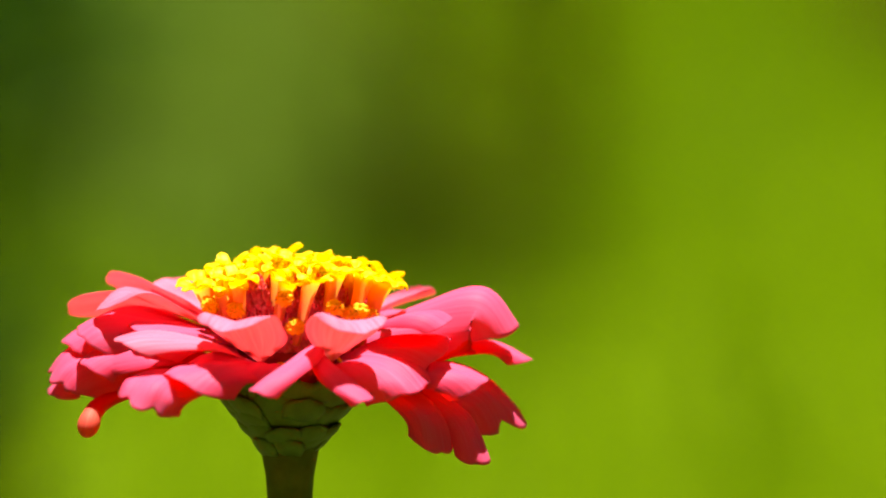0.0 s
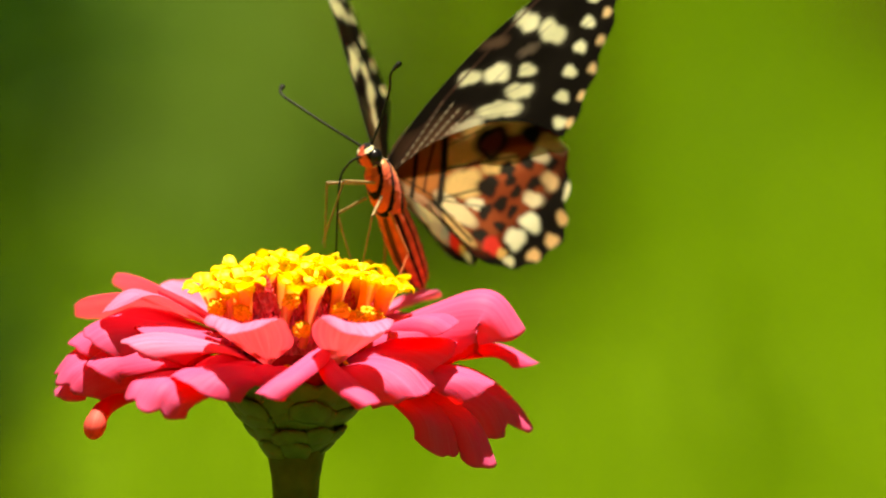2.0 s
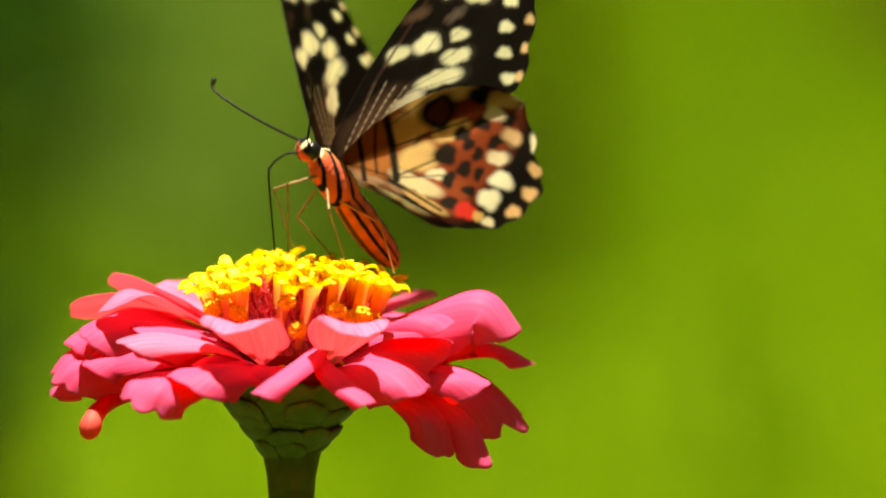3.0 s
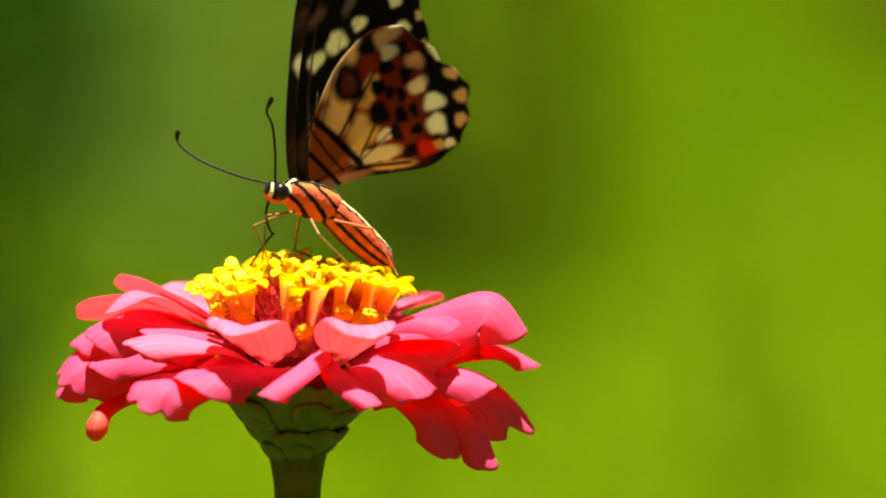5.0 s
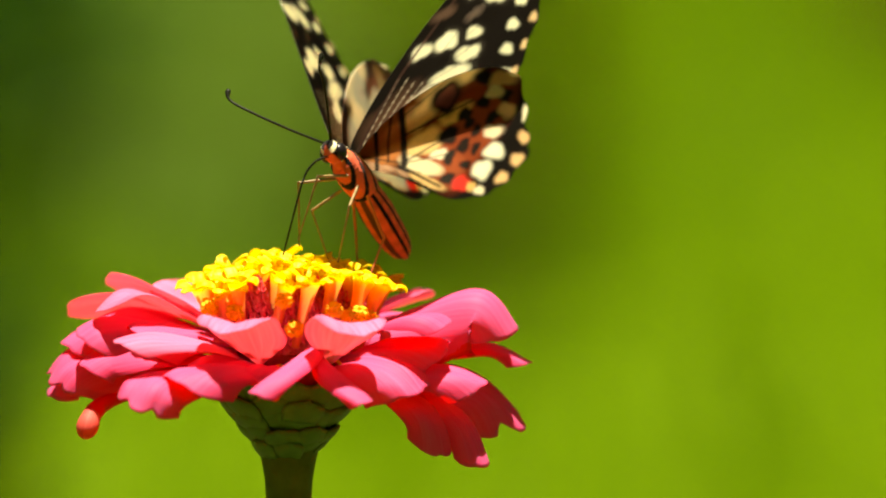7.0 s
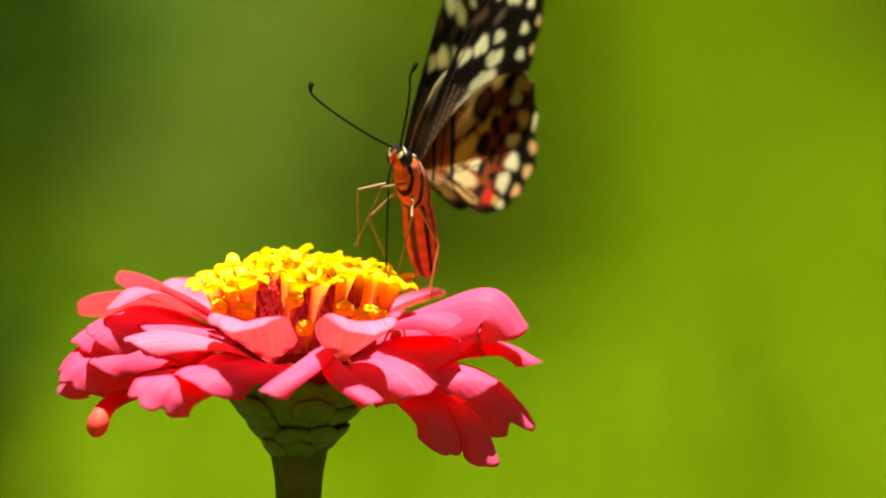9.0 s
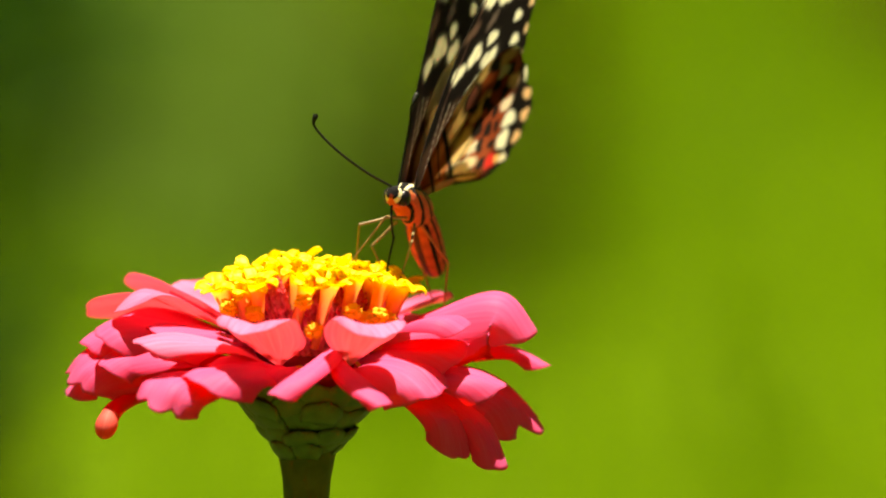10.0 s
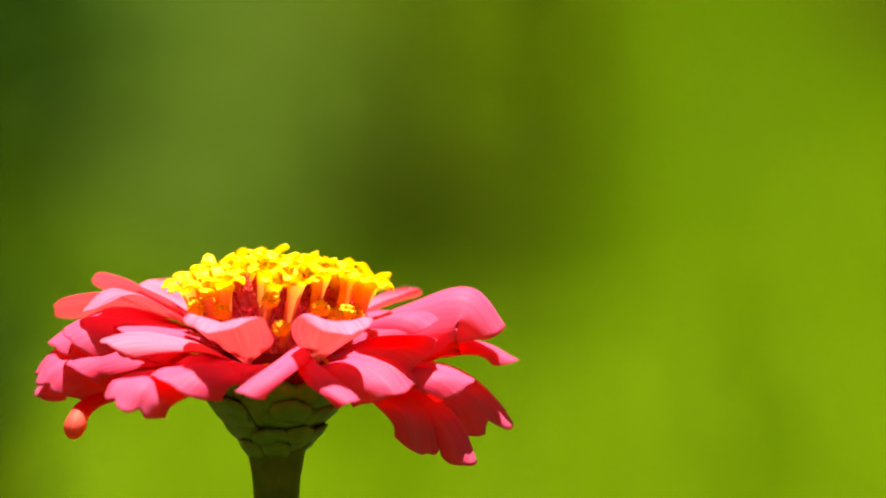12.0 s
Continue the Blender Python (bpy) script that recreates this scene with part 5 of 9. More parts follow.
    walk(wings["hindwing", 1], [
        (0, pose(0.0008, 0.0012, 0.0023, 37.0, 0, 0)),
        (0.4, pose(0.0008, 0.0012, 0.0023, 27.0, 0, 0)),
        (0.5, pose(0.0008, 0.0012, 0.0023, 7.0, 0, 0)),
        (0.6, pose(0.0008, 0.0012, 0.0023, 5.0, 0, 0)),
        (0.67, pose(0.0008, 0.0012, 0.0023, 31.0, 0, 0)),
        (0.7, pose(0.0008, 0.0012, 0.0023, 3.0, 0, 0)),
        (0.73, pose(0.0008, 0.0012, 0.0023, -25.0, 0, 0)),
        (0.75, pose(0.0008, 0.0012, 0.0023, -35.0, 0, 0)),
        (0.8, pose(0.0008, 0.0012, 0.0023, 1.0, 0, 0)),
        (0.85, pose(0.0008, 0.0012, 0.0023, 41.0, 0, 0)),
        (0.87, pose(0.0008, 0.0012, 0.0023, 43.0, 0, 0)),
        (0.9, pose(0.0008, 0.0012, 0.0023, 19.0, 0, 0)),
        (0.925, pose(0.0008, 0.0012, 0.0023, 5.0, 0, 0)),
        (0.95, pose(0.0008, 0.0012, 0.0023, 47.0, 0, 0)),
        (0.975, pose(0.0008, 0.0012, 0.0023, 59.0, 0, 0)),
        (1, pose(0.0008, 0.0012, 0.0023, 77.0, 0, 0)),
        (1.03, pose(0.0008, 0.0012, 0.0023, 93.0, 0, 0)),
        (1.07, pose(0.0008, 0.0012, 0.0023, 67.0, 0, 0)),
        (1.1, pose(0.0008, 0.0012, 0.0023, 45.5, 0, 0)),
        (1.13, pose(0.0008, 0.0012, 0.0023, 31.0, 0, 0)),
        (1.17, pose(0.0008, 0.0012, 0.0023, 55.0, 0, 0)),
        (1.2, pose(0.0008, 0.0012, 0.0023, 71.0, 0, 0)),
        (1.23, pose(0.0008, 0.0012, 0.0023, 85.0, 0, 0)),
        (1.3, pose(0.0008, 0.0012, 0.0023, 63.0, 0, 0)),
        (1.4, pose(0.0008, 0.0012, 0.0023, 62.2, 0, 0)),
        (1.5, pose(0.0008, 0.0012, 0.0023, 57.9, 0, 0)),
        (1.6, pose(0.0008, 0.0012, 0.0023, 71.7, 0, 0)),
        (1.8, pose(0.0008, 0.0012, 0.0023, 63.9, 0, 0)),
        (2, pose(0.0008, 0.0012, 0.0023, 57.9, 0, 0)),
        (2.2, pose(0.0008, 0.0012, 0.0023, 62.9, 0, 0)),
        (2.3, pose(0.0008, 0.0012, 0.0023, 58.9, 0, 0)),
        (2.4, pose(0.0008, 0.0012, 0.0023, 55.8, 0, 0)),
        (2.5, pose(0.0008, 0.0012, 0.0023, 54.9, 0, 0)),
        (2.6, pose(0.0008, 0.0012, 0.0023, 61.0, 0, 0)),
        (2.7, pose(0.0008, 0.0012, 0.0023, 62.0, 0, 0)),
        (2.8, pose(0.0008, 0.0012, 0.0023, 48.0, 0, 0)),
        (2.9, pose(0.0008, 0.0012, 0.0023, 48.4, 0, 0)),
        (3, pose(0.0008, 0.0012, 0.0023, 57.6, 0, 0)),
        (3.1, pose(0.0008, 0.0012, 0.0023, 60.1, 0, 0)),
        (3.2, pose(0.0008, 0.0012, 0.0023, 70.5, 0, 0)),
        (3.4, pose(0.0008, 0.0012, 0.0023, 62.4, 0, 0)),
        (3.6, pose(0.0008, 0.0012, 0.0023, 78.4, 0, 0)),
        (3.8, pose(0.0008, 0.0012, 0.0023, 67.4, 0, 0)),
        (4, pose(0.0008, 0.0012, 0.0023, 82.3, 0, 0)),
        (4.2, pose(0.0008, 0.0012, 0.0023, 72.4, 0, 0)),
        (4.4, pose(0.0008, 0.0012, 0.0023, 84.3, 0, 0)),
        (4.8, pose(0.0008, 0.0012, 0.0023, 86.3, 0, 0)),
        (5, pose(0.0008, 0.0012, 0.0023, 91.7, 0, 0)),
        (5.1, pose(0.0008, 0.0012, 0.0023, 73.3, 0, 0)),
        (5.2, pose(0.0008, 0.0012, 0.0023, 57.6, 0, 0)),
        (5.3, pose(0.0008, 0.0012, 0.0023, 70.1, 0, 0)),
        (5.4, pose(0.0008, 0.0012, 0.0023, 78.0, 0, 0)),
        (5.5, pose(0.0008, 0.0012, 0.0023, 100.6, 0, 0)),
        (5.8, pose(0.0008, 0.0012, 0.0023, 98.3, 0, 0)),
        (6, pose(0.0008, 0.0012, 0.0023, 95.9, 0, 0)),
        (6.3, pose(0.0008, 0.0012, 0.0023, 78.7, 0, 0)),
        (6.4, pose(0.0008, 0.0012, 0.0023, 74.2, 0, 0)),
        (6.5, pose(0.0008, 0.0012, 0.0023, 58.0, 0, 0)),
        (6.6, pose(0.0008, 0.0012, 0.0023, 46.4, 0, 0)),
        (6.7, pose(0.0008, 0.0012, 0.0023, 45.0, 0, 0)),
        (7, pose(0.0008, 0.0012, 0.0023, 42.0, 0, 0)),
        (7.2, pose(0.0008, 0.0012, 0.0023, 58.9, 0, 0)),
        (7.5, pose(0.0008, 0.0012, 0.0023, 52.9, 0, 0)),
        (7.7, pose(0.0008, 0.0012, 0.0023, 68.8, 0, 0)),
        (8, pose(0.0008, 0.0012, 0.0023, 64.8, 0, 0)),
        (8.3, pose(0.0008, 0.0012, 0.0023, 76.8, 0, 0)),
        (8.5, pose(0.0008, 0.0012, 0.0023, 79.2, 0, 0)),
        (8.6, pose(0.0008, 0.0012, 0.0023, 80.0, 0, 0)),
        (8.7, pose(0.0008, 0.0012, 0.0023, 67.4, 0, 0)),
        (8.8, pose(0.0008, 0.0012, 0.0023, 62.5, 0, 0)),
        (8.9, pose(0.0008, 0.0012, 0.0023, 67.1, 0, 0)),
        (9, pose(0.0008, 0.0012, 0.0023, 76.5, 0, 0)),
        (9.1, pose(0.0008, 0.0012, 0.0023, 71.1, 0, 0)),
        (9.2, pose(0.0008, 0.0012, 0.0023, 68.2, 0, 0)),
        (9.5, pose(0.0008, 0.0012, 0.0023, 73.3, 0, 0)),
        (10, pose(0.0008, 0.0012, 0.0023, 76.9, 0, 0)),
        (10.3, pose(0.0008, 0.0012, 0.0023, 74.5, 0, 0)),
        (10.4, pose(0.0008, 0.0012, 0.0023, 65.1, 0, 0)),
        (10.5, pose(0.0008, 0.0012, 0.0023, 65.0, 0, 0)),
        (10.6, pose(0.0008, 0.0012, 0.0023, 66.0, 0, 0)),
        (10.7, pose(0.0008, 0.0012, 0.0023, 66.9, 0, 0)),
        (10.8, pose(0.0008, 0.0012, 0.0023, 65.0, 0, 0)),
        (10.9, pose(0.0008, 0.0012, 0.0023, 64.7, 0, 0)),
        (11, pose(0.0008, 0.0012, 0.0023, 60.5, 0, 0)),
        (11.1, pose(0.0008, 0.0012, 0.0023, 62.7, 0, 0)),
        (11.2, pose(0.0008, 0.0012, 0.0023, 65.3, 0, 0)),
        (11.3, pose(0.0008, 0.0012, 0.0023, 33.0, 0, 0)),
        (11.4, pose(0.0008, 0.0012, 0.0023, -13.0, 0, 0)),
        (11.5, pose(0.0008, 0.0012, 0.0023, 37.0, 0, 0)),
        (11.7, pose(0.0008, 0.0012, 0.0023, 17.0, 0, 0)),
        (12, pose(0.0008, 0.0012, 0.0023, 47.0, 0, 0)),
    ])
    walk(wings["forewing", -1], [
        (0, pose(0.0008, -0.0012, 0.0024, -40.0, 0, 0) @ pose(0, 0, 0, 0, 0, 10.0)),
        (0.4, pose(0.0008, -0.0012, 0.0024, -30.0, 0, 0) @ pose(0, 0, 0, 0, 0, 10.0)),
        (0.5, pose(0.0008, -0.0012, 0.0024, -10.0, 0, 0) @ pose(0, 0, 0, 0, 0, 10.0)),
        (0.6, pose(0.0008, -0.0012, 0.0024, -8.0, 0, 0) @ pose(0, 0, 0, 0, 0, 10.0)),
        (0.67, pose(0.0008, -0.0012, 0.0024, -34.0, 0, 0) @ pose(0, 0, 0, 0, 0, 10.0)),
        (0.7, pose(0.0008, -0.0012, 0.0024, -6.0, 0, 0) @ pose(0, 0, 0, 0, 0, 10.0)),
        (0.73, pose(0.0008, -0.0012, 0.0024, 22.0, 0, 0) @ pose(0, 0, 0, 0, 0, 10.0)),
        (0.75, pose(0.0008, -0.0012, 0.0024, 32.0, 0, 0) @ pose(0, 0, 0, 0, 0, 10.0)),
        (0.8, pose(0.0008, -0.0012, 0.0024, -4.0, 0, 0) @ pose(0, 0, 0, 0, 0, 10.0)),
        (0.85, pose(0.0008, -0.0012, 0.0024, -44.0, 0, 0) @ pose(0, 0, 0, 0, 0, 10.0)),
        (0.87, pose(0.0008, -0.0012, 0.0024, -46.0, 0, 0) @ pose(0, 0, 0, 0, 0, 10.0)),
        (0.9, pose(0.0008, -0.0012, 0.0024, -22.0, 0, 0) @ pose(0, 0, 0, 0, 0, 10.0)),
        (0.925, pose(0.0008, -0.0012, 0.0024, -8.0, 0, 0) @ pose(0, 0, 0, 0, 0, 10.0)),
        (0.95, pose(0.0008, -0.0012, 0.0024, -50.0, 0, 0) @ pose(0, 0, 0, 0, 0, 10.0)),
        (0.975, pose(0.0008, -0.0012, 0.0024, -42.0, 0, 0) @ pose(0, 0, 0, 0, 0, 24.0)),
        (1, pose(0.0008, -0.0012, 0.0024, -60.0, 0, 0) @ pose(0, 0, 0, 0, 0, 34.0)),
        (1.03, pose(0.0008, -0.0012, 0.0024, -80.0, 0, 0) @ pose(0, 0, 0, 0, 0, 34.0)),
        (1.07, pose(0.0008, -0.0012, 0.0024, -75.0, 0, 0) @ pose(0, 0, 0, 0, 0, 37.8)),
        (1.1, pose(0.0008, -0.0012, 0.0024, -50.8, 0, 0) @ pose(0, 0, 0, 0, 0, 37.8)),
        (1.13, pose(0.0008, -0.0012, 0.0024, -34.0, 0, 0) @ pose(0, 0, 0, 0, 0, 37.8)),
        (1.17, pose(0.0008, -0.0012, 0.0024, -58.0, 0, 0) @ pose(0, 0, 0, 0, 0, 37.3)),
        (1.2, pose(0.0008, -0.0012, 0.0024, -80.0, 0, 0) @ pose(0, 0, 0, 0, 0, 37.3)),
        (1.23, pose(0.0008, -0.0012, 0.0024, -96.0, 0, 0) @ pose(0, 0, 0, 0, 0, 37.3)),
        (1.3, pose(0.0008, -0.0012, 0.0024, -30.0, 0, 0) @ pose(0, 0, 0, 0, 0, 37.3)),
        (1.34, pose(0.0008, -0.0012, 0.0024, -48.0, 0, 0) @ pose(0, 0, 0, 0, 0, 37.3)),
        (1.4, pose(0.0008, -0.0012, 0.0024, -14.0, 0, 0) @ pose(0, 0, 0, 0, 0, 36.3)),
        (1.46, pose(0.0008, -0.0012, 0.0024, -10.0, 0, 0) @ pose(0, 0, 0, 0, 0, 37.8)),
        (1.5, pose(0.0008, -0.0012, 0.0024, -46.0, 0, 0) @ pose(0, 0, 0, 0, 0, 37.8)),
        (1.54, pose(0.0008, -0.0012, 0.0024, -82.0, 0, 0) @ pose(0, 0, 0, 0, 0, 37.8)),
        (1.6, pose(0.0008, -0.0012, 0.0024, -78.1, 0, 0) @ pose(0, 0, 0, 0, 0, 34.9)),
        (1.8, pose(0.0008, -0.0012, 0.0024, -69.1, 0, 0) @ pose(0, 0, 0, 0, 0, 28.3)),
        (2, pose(0.0008, -0.0012, 0.0024, -56.6, 0, 0) @ pose(0, 0, 0, 0, 0, 34.1)),
        (2.2, pose(0.0008, -0.0012, 0.0024, -81.8, 0, 0) @ pose(0, 0, 0, 0, 0, 27.9)),
        (2.3, pose(0.0008, -0.0012, 0.0024, -86.5, 0, 0) @ pose(0, 0, 0, 0, 0, 29.6)),
        (2.4, pose(0.0008, -0.0012, 0.0024, -76.7, 0, 0) @ pose(0, 0, 0, 0, 0, 31.4)),
        (2.5, pose(0.0008, -0.0012, 0.0024, -85.0, 0, 0) @ pose(0, 0, 0, 0, 0, 33.2)),
        (2.6, pose(0.0008, -0.0012, 0.0024, -94.9, 0, 0) @ pose(0, 0, 0, 0, 0, 30.4)),
        (2.7, pose(0.0008, -0.0012, 0.0024, -93.9, 0, 0) @ pose(0, 0, 0, 0, 0, 27.6)),
        (2.8, pose(0.0008, -0.0012, 0.0024, -82.8, 0, 0) @ pose(0, 0, 0, 0, 0, 29.8)),
        (2.9, pose(0.0008, -0.0012, 0.0024, -71.8, 0, 0) @ pose(0, 0, 0, 0, 0, 31.9)),
        (3, pose(0.0008, -0.0012, 0.0024, -60.8, 0, 0) @ pose(0, 0, 0, 0, 0, 34.1)),
        (3.1, pose(0.0008, -0.0012, 0.0024, -70.8, 0, 0) @ pose(0, 0, 0, 0, 0, 28.5)),
        (3.2, pose(0.0008, -0.0012, 0.0024, -80.8, 0, 0) @ pose(0, 0, 0, 0, 0, 23.0)),
        (3.4, pose(0.0008, -0.0012, 0.0024, -71.0, 0, 0) @ pose(0, 0, 0, 0, 0, 20.7)),
        (3.6, pose(0.0008, -0.0012, 0.0024, -85.3, 0, 0) @ pose(0, 0, 0, 0, 0, 18.6)),
        (3.8, pose(0.0008, -0.0012, 0.0024, -72.4, 0, 0) @ pose(0, 0, 0, 0, 0, 16.3)),
        (4, pose(0.0008, -0.0012, 0.0024, -85.7, 0, 0) @ pose(0, 0, 0, 0, 0, 14.0)),
        (4.2, pose(0.0008, -0.0012, 0.0024, -73.9, 0, 0) @ pose(0, 0, 0, 0, 0, 11.9)),
        (4.4, pose(0.0008, -0.0012, 0.0024, -84.1, 0, 0) @ pose(0, 0, 0, 0, 0, 9.6)),
        (4.8, pose(0.0008, -0.0012, 0.0024, -82.5, 0, 0) @ pose(0, 0, 0, 0, 0, 5.2)),
        (5, pose(0.0008, -0.0012, 0.0024, -82.0, 0, 0) @ pose(0, 0, 0, 0, 0, 2.4)),
        (5.1, pose(0.0008, -0.0012, 0.0024, -70.4, 0, 0) @ pose(0, 0, 0, 0, 0, 5.6)),
        (5.2, pose(0.0008, -0.0012, 0.0024, -58.5, 0, 0) @ pose(0, 0, 0, 0, 0, 8.8)),
        (5.3, pose(0.0008, -0.0012, 0.0024, -66.5, 0, 0) @ pose(0, 0, 0, 0, 0, 6.0)),
        (5.4, pose(0.0008, -0.0012, 0.0024, -74.5, 0, 0) @ pose(0, 0, 0, 0, 0, 3.1)),
        (5.5, pose(0.0008, -0.0012, 0.0024, -82.5, 0, 0) @ pose(0, 0, 0, 0, 0, 0.2)),
        (5.8, pose(0.0008, -0.0012, 0.0024, -76.6, 0, 0) @ pose(0, 0, 0, 0, 0, -5.4)),
        (6, pose(0.0008, -0.0012, 0.0024, -73.0, 0, 0) @ pose(0, 0, 0, 0, 0, -4.6)),
        (6.3, pose(0.0008, -0.0012, 0.0024, -78.4, 0, 0) @ pose(0, 0, 0, 0, 0, 7.6)),
        (6.4, pose(0.0008, -0.0012, 0.0024, -79.5, 0, 0) @ pose(0, 0, 0, 0, 0, 5.5)),
        (6.5, pose(0.0008, -0.0012, 0.0024, -113.0, 0, 0) @ pose(0, 0, 0, 0, 0, 3.3)),
        (6.6, pose(0.0008, -0.0012, 0.0024, -74.5, 0, 0) @ pose(0, 0, 0, 0, 0, 6.2)),
        (6.7, pose(0.0008, -0.0012, 0.0024, -72.8, 0, 0) @ pose(0, 0, 0, 0, 0, 9.2)),
        (7, pose(0.0008, -0.0012, 0.0024, -68.6, 0, 0) @ pose(0, 0, 0, 0, 0, 8.2)),
        (7.2, pose(0.0008, -0.0012, 0.0024, -84.7, 0, 0) @ pose(0, 0, 0, 0, 0, 7.6)),
        (7.5, pose(0.0008, -0.0012, 0.0024, -77.5, 0, 0) @ pose(0, 0, 0, 0, 0, 6.6)),
        (7.7, pose(0.0008, -0.0012, 0.0024, -92.8, 0, 0) @ pose(0, 0, 0, 0, 0, 6.0)),
        (8, pose(0.0008, -0.0012, 0.0024, -87.5, 0, 0) @ pose(0, 0, 0, 0, 0, 5.0)),
        (8.3, pose(0.0008, -0.0012, 0.0024, -97.6, 0, 0) @ pose(0, 0, 0, 0, 0, 4.0)),
        (8.5, pose(0.0008, -0.0012, 0.0024, -89.7, 0, 0) @ pose(0, 0, 0, 0, 0, 3.0)),
        (8.6, pose(0.0008, -0.0012, 0.0024, -88.1, 0, 0) @ pose(0, 0, 0, 0, 0, 7.2)),
        (8.7, pose(0.0008, -0.0012, 0.0024, -83.6, 0, 0) @ pose(0, 0, 0, 0, 0, 5.9)),
        (8.8, pose(0.0008, -0.0012, 0.0024, -74.0, 0, 0) @ pose(0, 0, 0, 0, 0, 4.5)),
        (8.9, pose(0.0008, -0.0012, 0.0024, -78.3, 0, 0) @ pose(0, 0, 0, 0, 0, 2.6)),
        (9, pose(0.0008, -0.0012, 0.0024, -81.7, 0, 0) @ pose(0, 0, 0, 0, 0, 0.8)),
        (9.1, pose(0.0008, -0.0012, 0.0024, -82.8, 0, 0) @ pose(0, 0, 0, 0, 0, 2.9)),
        (9.2, pose(0.0008, -0.0012, 0.0024, -83.9, 0, 0) @ pose(0, 0, 0, 0, 0, 5.0)),
        (9.5, pose(0.0008, -0.0012, 0.0024, -87.2, 0, 0) @ pose(0, 0, 0, 0, 0, 5.0)),
        (10, pose(0.0008, -0.0012, 0.0024, -88.8, 0, 0) @ pose(0, 0, 0, 0, 0, 3.6)),
        (10.3, pose(0.0008, -0.0012, 0.0024, -82.9, 0, 0) @ pose(0, 0, 0, 0, 0, 3.4)),
        (10.4, pose(0.0008, -0.0012, 0.0024, -86.0, 0, 0) @ pose(0, 0, 0, 0, 0, 10.9)),
        (10.5, pose(0.0008, -0.0012, 0.0024, -83.5, 0, 0) @ pose(0, 0, 0, 0, 0, 18.5)),
        (10.6, pose(0.0008, -0.0012, 0.0024, -82.2, 0, 0) @ pose(0, 0, 0, 0, 0, 15.7)),
        (10.7, pose(0.0008, -0.0012, 0.0024, -80.9, 0, 0) @ pose(0, 0, 0, 0, 0, 12.9)),
        (10.8, pose(0.0008, -0.0012, 0.0024, -79.6, 0, 0) @ pose(0, 0, 0, 0, 0, 10.0)),
        (10.9, pose(0.0008, -0.0012, 0.0024, -86.0, 0, 0) @ pose(0, 0, 0, 0, 0, 17.1)),
        (11, pose(0.0008, -0.0012, 0.0024, -86.0, 0, 0) @ pose(0, 0, 0, 0, 0, 24.1)),
        (11.1, pose(0.0008, -0.0012, 0.0024, -86.0, 0, 0) @ pose(0, 0, 0, 0, 0, 15.9)),
        (11.2, pose(0.0008, -0.0012, 0.0024, -82.0, 0, 0) @ pose(0, 0, 0, 0, 0, 7.7)),
        (11.3, pose(0.0008, -0.0012, 0.0024, -30.0, 0, 0) @ pose(0, 0, 0, 0, 0, 10.0)),
        (11.4, pose(0.0008, -0.0012, 0.0024, 10.0, 0, 0) @ pose(0, 0, 0, 0, 0, 10.0)),
        (11.5, pose(0.0008, -0.0012, 0.0024, -40.0, 0, 0) @ pose(0, 0, 0, 0, 0, 10.0)),
        (11.7, pose(0.0008, -0.0012, 0.0024, -20.0, 0, 0) @ pose(0, 0, 0, 0, 0, 10.0)),
        (12, pose(0.0008, -0.0012, 0.0024, -50.0, 0, 0) @ pose(0, 0, 0, 0, 0, 10.0)),
    ])
